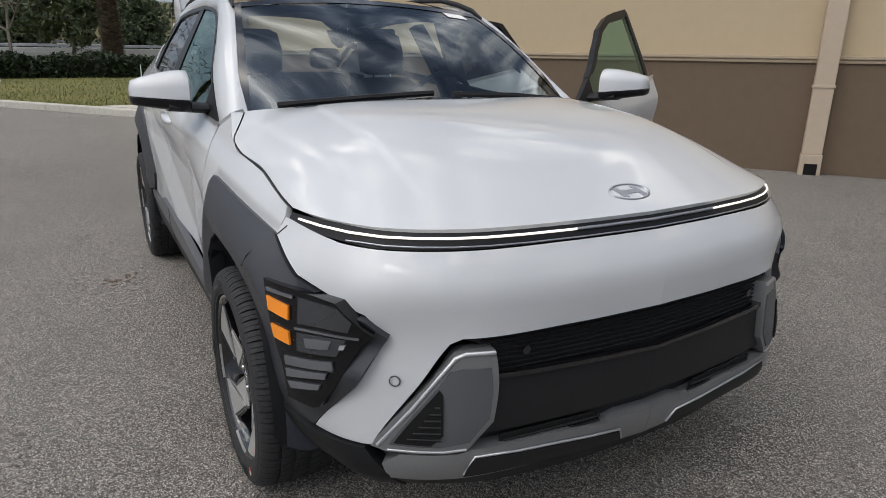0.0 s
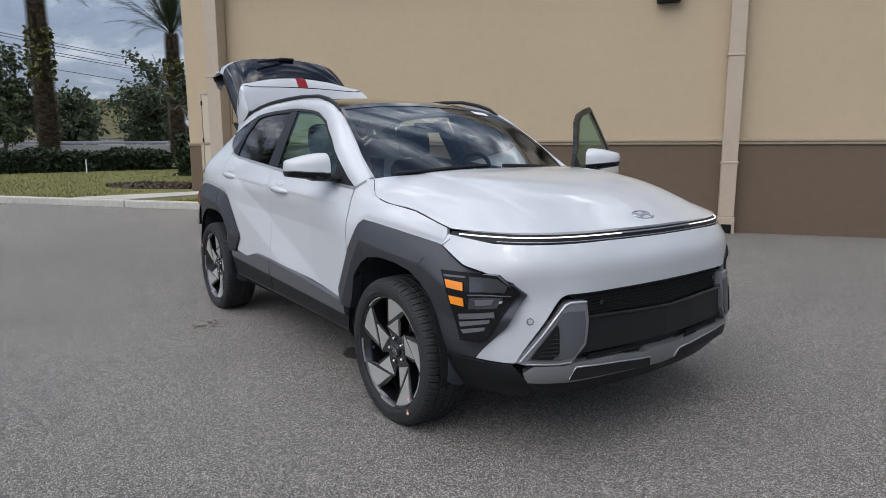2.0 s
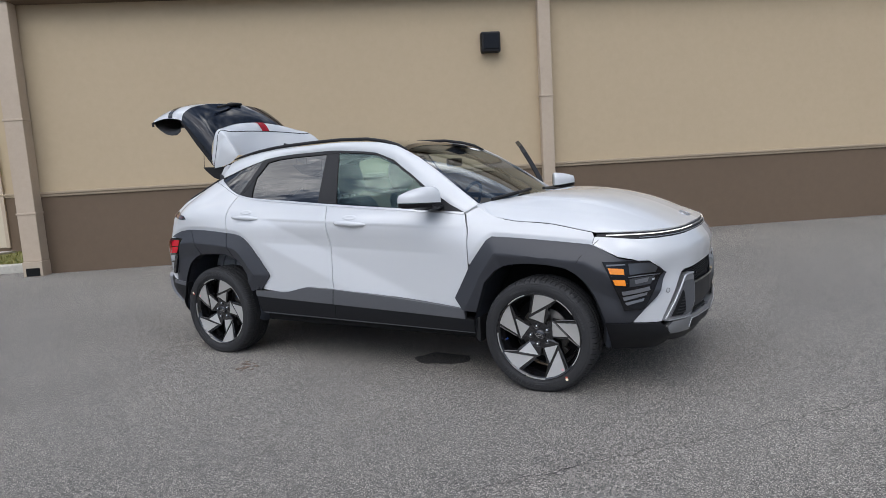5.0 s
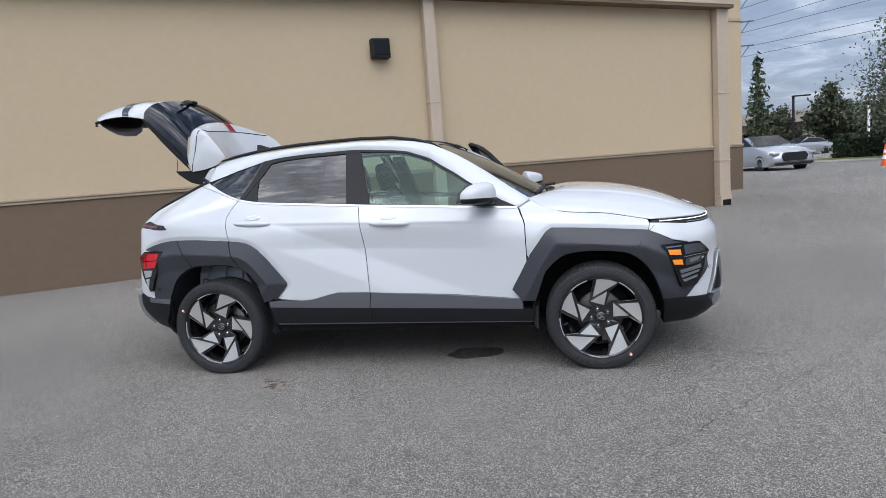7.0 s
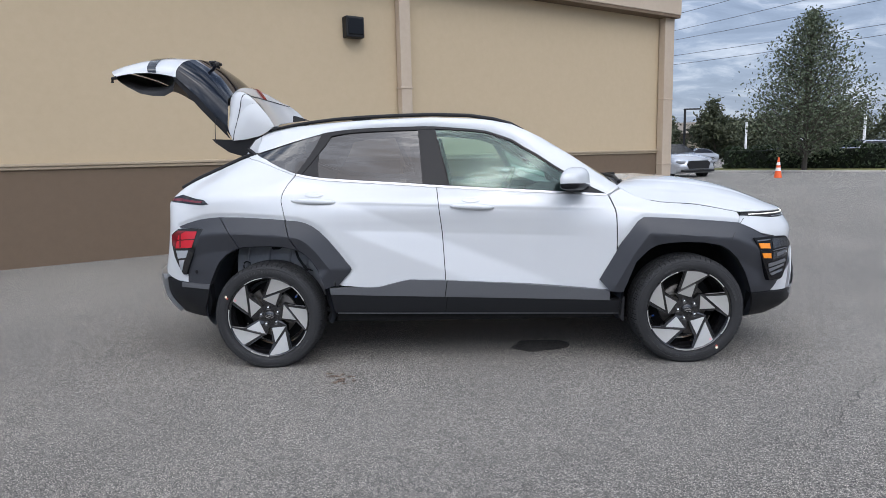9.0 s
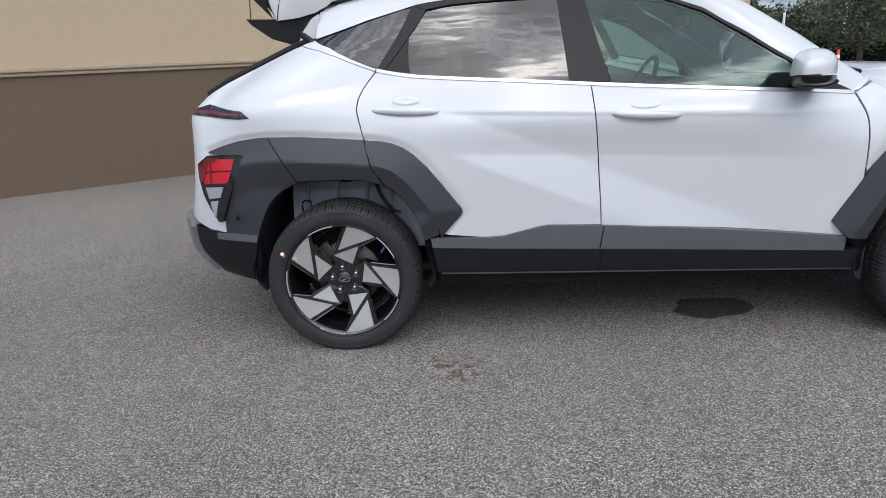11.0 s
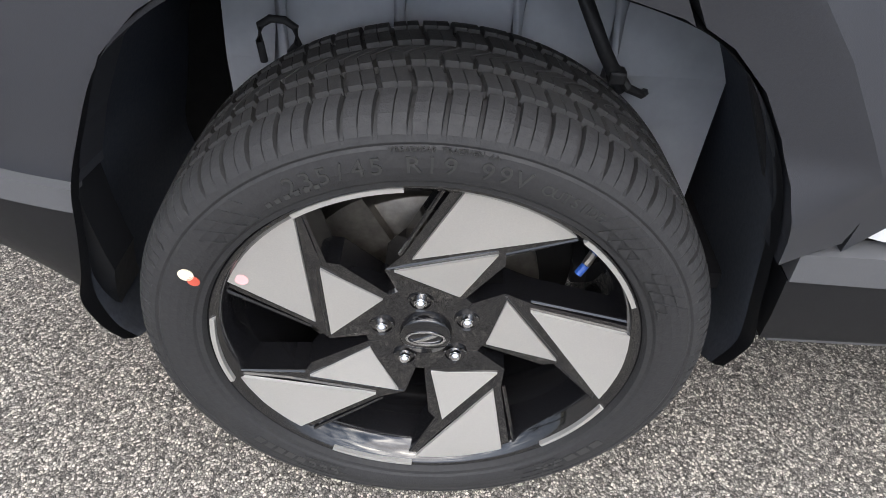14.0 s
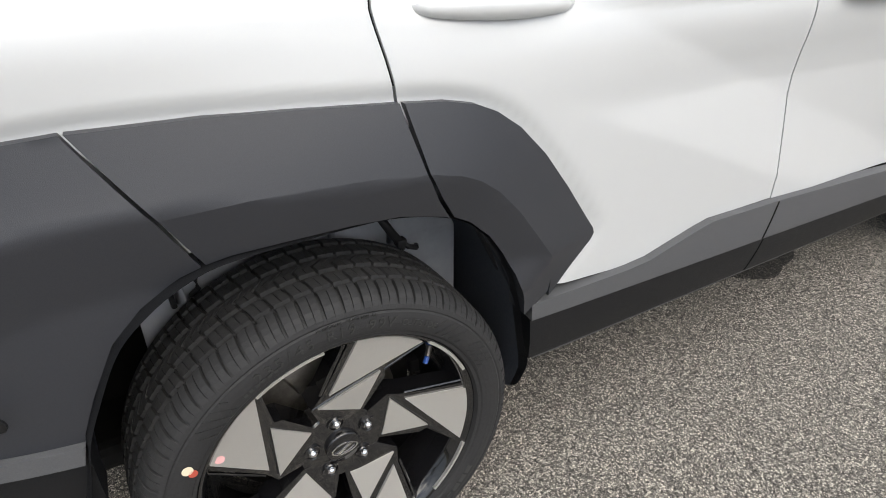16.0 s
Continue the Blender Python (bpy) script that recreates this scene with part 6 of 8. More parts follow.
def face_plate(bm, outline, low, high):
    """A plate on the dished face of the wheel; outline in polar metres and degrees."""
    pts = [polar(*p) for p in outline]
    prism(bm, pts, low, high, lambda u, v, d: (u, d + dish(math.hypot(u, v)), v))


def arc(r, a0, a1, n):
    return [(r, a0 + (a1 - a0) * k / n) for k in range(n + 1)]


TYRE_MID = -.078


def tyre_mesh():
    pitches, steps = 66, (0.0, .12, .15, .52, .535, .555, .57, .97)
    prof = [(.252, .090), (.2605, .098), (.264, .1055), (.266, .1115), (.272, .1125), (.275, .1155), (.283, .1178), (.292, .119), (.302, .1185), (.311, .117), (.314, .1145), (.317, .1155), (.324, .113), (.332, .1075), (.338, .100), (.3425, .090), (.345, .080), (.3462, .0685), (.340, .0665), (.340, .0595), (.3465, .0575), (.3472, .040), (.3475, .030), (.341, .028), (.341, .018), (.3478, .016), (.348, 0)]
    full = prof + [(r, -y) for r, y in prof[-2::-1]]
    rows = []
    for r, y in full:
        row = []
        shoulder = abs(y) > .066
        for p in range(pitches):
            for s in steps:
                skew = (.35 * math.copysign(1, y) * (.066 - abs(y)) / .06) if not shoulder else .12 * (abs(y) - .066) / .04
                groove = s < .13 or .53 < s < .56
                deep = .0
                if groove and r > .322:
                    deep = min(1, (r - .322) / .012) * (.0065 if s < .13 else .003)
                    if not shoulder:
                        deep *= .9 if s < .13 else .6
                a = 2 * math.pi * (p + s + skew) / pitches
                rr = r - deep
                row.append((rr * math.cos(a), y + TYRE_MID, rr * math.sin(a)))
        rows.append(row)
    bm = bmesh.new()
    grid_faces(bm, rows, True)
    return fix_normals(bm)


def text_on_sidewall(words, r, mid, size, out, parent, flip=False):
    """Raised lettering along an arc of the tyre's sidewall."""
    step = size * .64
    n = len(words)
    for k, ch in enumerate(words):
        if ch == " ":
            continue
        a = mid + math.degrees(((n - 1) / 2 - k) * step / r)
        cu = bpy.data.curves.new("letter", "FONT")
        cu.body, cu.size, cu.extrude, cu.align_x = ch, size, .001, "CENTER"
        tmp = bpy.data.objects.new("letter", cu)
        me = bpy.data.meshes.new_from_object(tmp)
        bpy.data.objects.remove(tmp)
        t = radians(a)
        up, right = Vector((math.cos(t), 0, math.sin(t))), Vector((math.sin(t), 0, -math.cos(t)))
        m = Matrix(((right.x, up.x, 0, r * math.cos(t)), (0, 0, 1, out), (right.z, up.z, 0, r * math.sin(t)), (0, 0, 0, 1)))
        me.transform(m)
        me.materials.append(M_LETTER)
        ob = new("raised_letter", me)
        ob.parent = parent


def build_wheel():
    w = thing("wheel", "", "")
    w["label"] = "black alloy wheel with machined pinwheel blades"
    tyre = part("tyre", tyre_mesh(), M_RUBBER, w, "new black tyre")
    # flat facets in the moulded sidewall pattern
    for base in (21, 40, 127, 233, 300):
        for i in range(4):
            for j in range(3):
                bm = bmesh.new()
                a, r = base + i * 3.5 + (j % 2) * 1.7, .278 + j * .0115
                prism(bm, [polar(r, a), polar(r + .0105, a + 1.6), polar(r, a + 3.2)], .0, .0016, lambda u, v, d: (u, d + TYRE_MID + .1165 + .0022 * math.sin(math.pi * min(1, max(0, (math.hypot(u, v) - .27) / .045))), v))
                part("moulded_facet", fix_normals(bm), M_RUBBER, tyre)
    # rim
    bm = bmesh.new()
    lathe(bm, [(.2545, .022), (.2585, .0265), (.2625, .0255), (.2635, .018), (.252, .006), (.246, -.02), (.236, -.06), (.228, -.11), (.226, -.15), (.240, -.165), (.250, -.17), (.244, -.175), (.222, -.16), (.220, -.11), (.228, -.055), (.240, -.01), (.2475, .016)], 96, "y", True)
    part("rim", fix_normals(bm), M_RIMBLACK, w, "gloss black rim", True)
    for k in range(5):
        a = 72 * k
        bm = bmesh.new()
        face_plate(bm, [(p, q + a) for p, q in arc(.252, 85, 49.5, 8) + [(.172, 60), (.16, 57), (.08, 54), (.052, 60), (.05, 100), (.078, 117), (.124, 114), (.145, 101)]], -.052, -.0055)
        arm = part("spoke", fix_normals(bm), M_RIMBLACK, w, "gloss black spoke")
        bm = bmesh.new()
        face_plate(bm, [(p, q + a) for p, q in arc(.2545, 82, 51.5, 10) + [(.139, 97.5)]], -.0055, -.001)
        part("blade", fix_normals(bm), M_ALLOY, arm, "machined silver blade")
        bm = bmesh.new()
        face_plate(bm, [(.120, 109 + a), (.172, 63.5 + a), (.080, 60.5 + a)], -.0055, -.0015)
        part("blade", fix_normals(bm), M_ALLOY, arm, "machined silver blade")
        # bevelled ridges beside the blades
        for p, q in (((.145, 103), (.249, 87)), ((.176, 61), (.25, 50)), ((.124, 112.5), (.175, 65))):
            bm = bmesh.new()
            (u0, v0), (u1, v1) = polar(p[0], p[1] + a), polar(q[0], q[1] + a)
            tube(bm, [(u0, dish(p[0]) - .007, v0), (u1, dish(q[0]) - .007, v1)], .0028, 6)
            part("ridge", bm, M_RIMBLACK, arm)
        bm = bmesh.new()
        out = [polar(*p) for p in arc(.2590, 24 + a, 51 + a, 12)] + [polar(*p) for p in arc(.2535, 51 + a, 24 + a, 12)]
        prism(bm, out, .018, .0278, lambda u, v, d: (u, d, v))
        part("rim_accent", fix_normals(bm), M_ALLOY, w, "machined rim accent")
        # lug
        u, v = polar(.0571, 98 + a)
        bm = bmesh.new()
        at = Matrix.Translation((u, 0, v)) @ Matrix.Rotation(radians(-90), 4, "X")
        bmesh.ops.create_cone(bm, cap_ends=True, segments=6, radius1=.0095, radius2=.0085, depth=.018, matrix=at @ Matrix.Translation((0, 0, -.018)))
        bmesh.ops.create_uvsphere(bm, u_segments=10, v_segments=6, radius=.0075, matrix=at @ Matrix.Translation((0, 0, -.010)))
        part("lug_nut", bm, M_CHROME, w, "bright lug nut", True)
        bm = bmesh.new()
        lathe(bm, [(.0135, -.010), (.0165, -.0085), (.017, -.014)], 20)
        bmesh.ops.transform(bm, matrix=Matrix.Translation((u, -.002, v)), verts=bm.verts)
        part("lug_seat", fix_normals(bm), M_RIMBLACK, w, "", True)
    bm = bmesh.new()
    vs = lathe(bm, [(.081, -.06), (.081, -.020), (.078, -.0155), (.034, -.0135)], 48)
    bm.faces.new(vs[-1])
    part("hub", fix_normals(bm), M_RIMBLACK, w, "", False)
    bm = bmesh.new()
    vs = lathe(bm, [(.033, -.014), (.033, -.006), (.0305, -.0035), (.001, -.0025)], 40)
    cap = part("centre_cap", fix_normals(bm), M_GLOSS, w, "black centre cap", True)
    bm = bmesh.new()
    rows = []
    for k in range(33):
        t = 2 * math.pi * k / 32
        rows.append([(p * math.cos(t), d, q * math.sin(t)) for p, q, d in ((.0255, .0135, -.0025), (.0255, .0135, -.0012), (.0225, .011, -.0012), (.0225, .011, -.0025))])
    grid_faces(bm, rows)
    part("cap_ring", fix_normals(bm), M_CHROME, cap)
    bm = bmesh.new()
    prism(bm, [(-.016, -.006), (-.009, -.008), (.016, .006), (.009, .008)], -.0025, -.0012, lambda u, v, d: (u, d, v))
    part("cap_bar", fix_normals(bm), M_CHROME, cap)
    # brake behind the spokes
    bm = bmesh.new()
    lathe(bm, [(.06, -.085), (.075, -.085), (.078, -.10), (.15, -.10), (.152, -.103), (.152, -.12), (.15, -.123), (.06, -.123)], 64, "y", True)
    part("brake_disc", fix_normals(bm), M_STEEL, w, "worn steel brake disc", True)
    bm = bmesh.new()
    prism(bm, [polar(*p) for p in arc(.178, 118, 172, 10) + arc(.10, 172, 118, 10)], -.13, -.082, lambda u, v, d: (u, d, v))
    part("brake_caliper", fix_normals(bm), M_STEEL, w, "grey brake caliper")
    bm = bmesh.new()
    lathe(bm, [(.055, -.135), (.20, -.135), (.205, -.15)], 48)
    part("dust_shield", fix_normals(bm), M_UNDER, w, "", True)
    # valve
    p0, p1 = polar(.238, 37), polar(.206, 34)
    bm = bmesh.new()
    tube(bm, [(p0[0], -.03, p0[1]), (p0[0] * .95 + p1[0] * .05, -.022, p0[1] * .95 + p1[1] * .05), ((p0[0] + p1[0]) / 2, -.014, (p0[1] + p1[1]) / 2)], .0055, 8)
    valve = part("valve", bm, M_STEEL, w)
    bm = bmesh.new()
    tube(bm, [((p0[0] + p1[0]) / 2, -.014, (p0[1] + p1[1]) / 2), (p1[0] * .9 + p0[0] * .1, -.010, p1[1] * .9 + p0[1] * .1)], .005, 10)
    part("valve_cap", bm, M_CAP, valve, "blue valve cap")
    # paint dots left by the fitter
    for r, a, size, m_ in ((.293, 151.5, .0085, M_DOTWHITE), (.283, 152.5, .007, M_DOTRED), (.237, 152.0, .008, M_DOTPINK)):
        u, v = polar(r, a)
        bm = bmesh.new()
        out = dish(r) - .0006 if r < .25 else TYRE_MID + .119
        bmesh.ops.create_cone(bm, cap_ends=True, segments=18, radius1=size, radius2=size * .9, depth=.0016, matrix=Matrix.Translation((u, out, v)) @ Matrix.Rotation(radians(90), 4, "X"))
        part("paint_dot", bm, m_, w, "dab of marking paint")
    text_on_sidewall("235/45 R19 99V", .2865, 95, .026, TYRE_MID + .1192, tyre)
    text_on_sidewall("OUTSIDE", .288, 62, .016, TYRE_MID + .1185, tyre)
    text_on_sidewall("TREADWEAR TRACTION AA", .3085, 88, .0075, TYRE_MID + .1175, tyre)
    # illegible maker's lettering as plain raised bars
    for mid_, n, wide in ((232, 8, 2.6), (318, 5, 3.6), (118, 6, 1.2)):
        for k in range(n):
            a = mid_ + (k - n / 2) * (wide + 1.0)
            bm = bmesh.new()
            r0, r1 = (.284, .296) if wide > 2 else (.283, .288)
            prism(bm, [polar(*p) for p in arc(r1, a, a + wide, 3) + arc(r0, a + wide, a, 3)], 0, .0012, lambda u, v, d: (u, TYRE_MID + .1182 + d, v))
            part("raised_bar", fix_normals(bm), M_LETTER, tyre)
    return w


M_RIMBLACK = mat("rim_gloss_black", (0.007, 0.007, 0.008), 0.12, coat=0.8)
M_CAP = mat("blue_cap", (0.015, 0.07, 0.30), 0.3)
M_LETTER = grainy("raised_rubber", (0.024, 0.024, 0.024), (0.034, 0.034, 0.034), 0.5, 90.0)
M_DOTWHITE = mat("cream_paint_dab", (0.86, 0.74, 0.55), 0.5)
M_DOTRED = mat("red_paint_dab", (0.5, 0.08, 0.05), 0.5)
M_DOTPINK = mat("pink_paint_dab", (0.82, 0.45, 0.45), 0.5)

WHEEL = build_wheel()
WHEEL.parent = car
HUB_OUT = .88
# each stands on the ground: the right wheels face -y, the left ones +y
WHEEL.matrix_basis = Matrix.Translation((0, CAR_Y - HUB_OUT, .3335)) @ Matrix.Diagonal((1, -1, 1, 1))
for x, s_, turn in ((2.66, -1, 205), (0, 1, 30), (2.66, 1, 75)):
    m = Matrix.Translation((x, CAR_Y + s_ * HUB_OUT, .3335)) @ Matrix.Diagonal((1, s_, 1, 1)) @ Matrix.Rotation(radians(turn), 4, "Y")
    c = copy_thing(WHEEL, Matrix.Identity(4))
    c.parent = car
    c.matrix_basis = m


# ---- surroundings ----
M_GRASS = grainy("dry_lawn", (0.10, 0.105, 0.025), (0.19, 0.175, 0.05), 0.95, 22.0, bump_scale=120, bump_depth=0.02, big=0.5)
M_BLADE = leaf_material("grass_blades", (0.08, 0.11, 0.02), (0.25, 0.22, 0.07))
M_MULCH = grainy("bark_mulch", (0.04, 0.026, 0.018), (0.11, 0.08, 0.06), 0.95, 30.0, bump_scale=60, bump_depth=0.03)
M_CHIP = leaf_material("bark_chips", (0.045, 0.03, 0.02), (0.17, 0.13, 0.1))
M_HEDGE = leaf_material("hedge_leaves", (0.012, 0.022, 0.010), (0.035, 0.055, 0.022))
M_HEDGESHADE = grainy("hedge_inner_shade", (0.006, 0.010, 0.005), (0.012, 0.018, 0.008), 0.95, 12.0)
M_OAK = leaf_material("oak_leaves", (0.03, 0.046, 0.022), (0.085, 0.11, 0.052))
M_TREE2 = leaf_material("elm_leaves", (0.045, 0.062, 0.036), (0.14, 0.165, 0.10))
M_PALMLEAF = leaf_material("palm_fronds", (0.018, 0.032, 0.016), (0.055, 0.078, 0.04))
M_FERN = leaf_material("trunk_ferns", (0.05, 0.06, 0.015), (0.16, 0.16, 0.05))
M_BARK = grainy("grey_bark", (0.05, 0.042, 0.034), (0.10, 0.085, 0.07), 0.95, 25.0, bump_scale=50, bump_depth=0.02)
M_PALMBARK = leaf_material("palm_boots", (0.075, 0.058, 0.046), (0.27, 0.215, 0.165))
M_ROADGREY = grainy("road_concrete", (0.36, 0.36, 0.35), (0.44, 0.44, 0.43), 0.9, 3.0)
M_FIELD = grainy("dry_embankment", (0.085, 0.08, 0.035), (0.15, 0.13, 0.06), 0.95, 1.5)
M_METALGREY = grainy("galvanised_steel", (0.28, 0.29, 0.3), (0.36, 0.37, 0.38), 0.5, 20.0, metal=0.5)
M_WOODPOLE = grainy("weathered_pole", (0.08, 0.065, 0.05), (0.13, 0.11, 0.09), 0.9, 20.0)
M_WIRE = mat("black_wire", (0.09, 0.095, 0.105), 0.6)
M_CONE = grainy("orange_cone_pvc", (0.75, 0.10, 0.02), (0.85, 0.13, 0.03), 0.45, 30.0)
M_REFLECT = grainy("white_reflective_band", (0.75, 0.75, 0.75), (0.82, 0.82, 0.82), 0.4, 40.0)
M_SILVERCAR = mat("silver_paint", (0.48, 0.50, 0.53), 0.25, 0.5, coat=1.0)
M_DARKCAR = mat("dark_paint", (0.06, 0.065, 0.07), 0.25, coat=1.0)
M_WETSPOT = asphalt_material("damp_asphalt", (0.22, 0.22, 0.23))
M_CRACK = asphalt_material("crack_shade", (0.3, 0.3, 0.3))
M_RUST = asphalt_material("rusty_asphalt", (0.66, 0.50, 0.42))
M_FARWALL = grainy("far_beige_wall", (0.40, 0.35, 0.27), (0.46, 0.40, 0.31), 0.9, 1.0)
M_FARROOF = grainy("far_brown_roof", (0.16, 0.135, 0.11), (0.22, 0.19, 0.155), 0.9, 1.5)
M_FARTREE = leaf_material("distant_foliage", (0.04, 0.05, 0.03), (0.10, 0.11, 0.062))


def leaf_cards(verts, faces, p, size, rng, droop=0.0):
    """One small leaf clump: a bent diamond turned at random."""
    a = Vector(rng.normal(size=3)).normalized()
    b = a.cross(Vector(rng.normal(size=3))).normalized()
    c = a.cross(b)
    n = len(verts)
    s = size * (0.6 + 0.8 * rng.random())
    for u, v, w in ((-1, 0, 0), (0, -.5, .15), (1, 0, 0), (0, .5, .15)):
        q = Vector(p) + s * (u * a + v * b + w * c)
        verts.append((q.x, q.y, q.z - droop * s))
    faces.append((n, n + 1, n + 2, n + 3))


def cards_object(name, verts, faces, material, parent=None, label=""):
    me = bpy.data.meshes.new(name)
    me.from_pydata(verts, [], faces)
    me.materials.append(material)
    ob = new(name, me)
    if parent:
        ob.parent = parent
    if label:
        ob["label"] = label
    return ob


def branchy(rng, base, height, spread, levels=3):
    """Limbs as lists of points with radii, and the tips where leaves hang."""
    limbs, tips = [], []
    def grow(p, d, length, radius, level):
        pts, rad = [p], [radius]
        q, dd = p.copy(), d.copy()
        for k in range(4):
            dd = (dd + Vector(rng.normal(size=3)) * .16 + Vector((0, 0, .05))).normalized()
            q = q + dd * length / 4
            pts.append(q.copy())
            rad.append(radius * (1 - .16 * (k + 1)))
            if level < levels and k > 0:
                for _ in range(2 if level == 0 else 1 + int(rng.random() < .5)):
                    side = Vector(rng.normal(size=3))
                    nd = (dd * .55 + side.normalized() * spread).normalized()
                    grow(q, nd, length * (.5 + .2 * rng.random()), radius * .5, level + 1)
            if level >= levels - 1:
                tips.append(q.copy())
        limbs.append((pts, rad))
    grow(Vector(base), Vector((0, 0, 1)), height, height * .035, 0)
    return limbs, tips


def broad_tree(name, label, at, height, crown, leaf, material, seed, count=2600, trunk_part=.35):
    """A tree with tapered limbs and a loose crown of small leaf clumps with gaps."""
    rng = np.random.default_rng(seed)
    t = thing(name, label, "tree", "trees")
    limbs, tips = branchy(rng, (0, 0, 0), height * .75, .8)
    bm = bmesh.new()
    for pts, rad in limbs:
        tube(bm, pts, [max(.006, r) for r in rad], 6)
    bmesh.ops.transform(bm, matrix=Matrix.Translation(at), verts=bm.verts)
    part("trunk", bm, M_BARK, t, "grey bark")
    verts, faces = [], []
    centres = [Vector((rng.normal() * crown * .42, rng.normal() * crown * .42, height * (trunk_part + (1 - trunk_part) * rng.random()))) for _ in range(60)]
    for c in centres:
        shrink = 1 - ((c.z / height - .55) / .6) ** 2
        c.x, c.y = c.x * max(.25, shrink), c.y * max(.25, shrink)
        r = crown * (.16 + .14 * rng.random())
        for _ in range(count // 60):
            d = Vector(rng.normal(size=3)).normalized() * r * rng.random() ** .5
            leaf_cards(verts, faces, Vector(at) + c + Vector((d.x, d.y, d.z * .6)), leaf, rng)
    for q in tips:
        if q.z > height * trunk_part:
            for _ in range(5):
                leaf_cards(verts, faces, Vector(at) + q + Vector(rng.normal(size=3)) * leaf * 1.5, leaf, rng)
    cards_object("crown", verts, faces, material, t)
    return t


def cone_tree(name, label, at, height, base, leaf, material, seed, boughs=90, per=46, low=.1, rise=.5):
    """A tree with a straight stem, rising boughs that shorten upwards, and leaves along their outer parts."""
    rng = np.random.default_rng(seed)
    t = thing(name, label, "tree", "trees")
    at = Vector(at)
    bm = bmesh.new()
    tube(bm, [at, at + Vector((.05, .03, height * .5)), at + Vector((0, .05, height * .97))], [height * .017, height * .010, .008], 8)
    verts, faces = [], []
    for k in range(boughs):
        u = low + (1 - low) * (k + rng.random()) / boughs
        a = k * 2.4 + rng.normal() * .3
        swell = min(1.0, (u - low) / .16 + .45)
        reach = base * (1.03 - u) ** .8 * swell * (.7 + .45 * rng.random())
        p0 = at + Vector((0, 0, height * u * .93))
        d = Vector((math.cos(a), math.sin(a), rise + .5 * u)).normalized()
        p1 = p0 + d * reach * .55 + Vector((0, 0, .02))
        p2 = p0 + d * reach + Vector((0, 0, .12 * reach))
        tube(bm, [p0, p1, p2], [.012 + .010 * reach, .009 + .004 * reach, .004], 5)
        for _ in range(int(per * (1.25 - .95 * u))):
            w = .25 + .8 * rng.random() ** .7
            q = (p0.lerp(p1, w / .55) if w < .55 else p1.lerp(p2, (w - .55) / .45)) + Vector(rng.normal(size=3)) * (.10 + .10 * reach)
            leaf_cards(verts, faces, q, leaf, rng)
    part("trunk", bm, M_BARK, t, "grey stem and boughs")
    cards_object("crown", verts, faces, material, t)
    return t


def palm(at, height, seed, radius=.27):
    rng = np.random.default_rng(seed)
    t = thing("palm_tree", "tall date palm with a rough booted trunk", "palm tree", "palms")
    bm = bmesh.new()
    for r, r2, k in ((1, 1, 0),):
        tube(bm, [(at[0], at[1], at[2] + height * q) for q in (0, .1, .5, .9, 1)], [radius * 1.1, radius, radius * .85, radius * .8, radius * .7], 14)
    trunk = part("trunk", bm, M_BARK, t, "brown palm trunk")
    verts, faces = [], []
    n = int(height * 16)
    for ring in range(n):
        z = height * ring / n
        r = radius * (1.0 - .2 * z / height)
        for k in range(9):
            a = 2 * math.pi * (k + (ring % 2) * .5 + .15 * rng.random()) / 9
            da = .26
            i = len(verts)
            base = Vector(at)
            for ang, rr, dz in ((a - da, r * .95, 0), (a + da, r * .95, 0), (a + da * .5, r * 1.34, .11), (a - da * .5, r * 1.34, .11)):
                verts.append((base.x + rr * math.cos(ang), base.y + rr * math.sin(ang), base.z + z + dz))
            faces.append((i, i + 1, i + 2, i + 3))
    cards_object("boot_layer", verts, faces, M_PALMBARK, t, "cut leaf bases")
    verts, faces = [], []
    for _ in range(260):
        a, z = 2 * math.pi * rng.random(), height * (.52 + .3 * rng.random())
        leaf_cards(verts, faces, (at[0] + radius * 1.25 * math.cos(a), at[1] + radius * 1.25 * math.sin(a), at[2] + z), .17, rng, .4)
    cards_object("fern_growth", verts, faces, M_FERN, t, "yellow-green ferns on the trunk")
    verts, faces = [], []
    top = Vector((at[0], at[1], at[2] + height))
    for k in range(64):
        a = 2 * math.pi * k / 64 * 7 + rng.random() * .3
        lift = radians(12 + 74 * rng.random() ** .8)
        length = 3.9 + 1.2 * rng.random()
        d = Vector((math.cos(a) * math.cos(lift), math.sin(a) * math.cos(lift), math.sin(lift)))
        side = Vector((-math.sin(a), math.cos(a), 0))
        p = top.copy()
        for j in range(30):
            u = j / 29
            d2 = (d + Vector((0, 0, -.75 * u * u))).normalized()
            q = p + d2 * length / 30
            if j < 29:
                i = len(verts)
                w = side * (.045 - .035 * u)
                verts.extend([tuple(p - w), tuple(p + w), tuple(q + w), tuple(q - w)])
                faces.append((i, i + 1, i + 2, i + 3))
            p = q
            if u < .16:
                continue
            leaf_len = .62 * math.sin(math.pi * min(1, .12 + .86 * u)) ** .6
            for s in (-1, 1):
                i = len(verts)
                tip = p + (side * s * .75 + d2 * .7 + Vector((0, 0, -.3 * rng.random()))) * leaf_len
                w = d2 * .03
                verts.extend([tuple(p - w), tuple(p + w), tuple(tip)])
                faces.append((i, i + 1, i + 2))
    cards_object("fronds", verts, faces, M_PALMLEAF, t, "feathery green fronds")
    return t


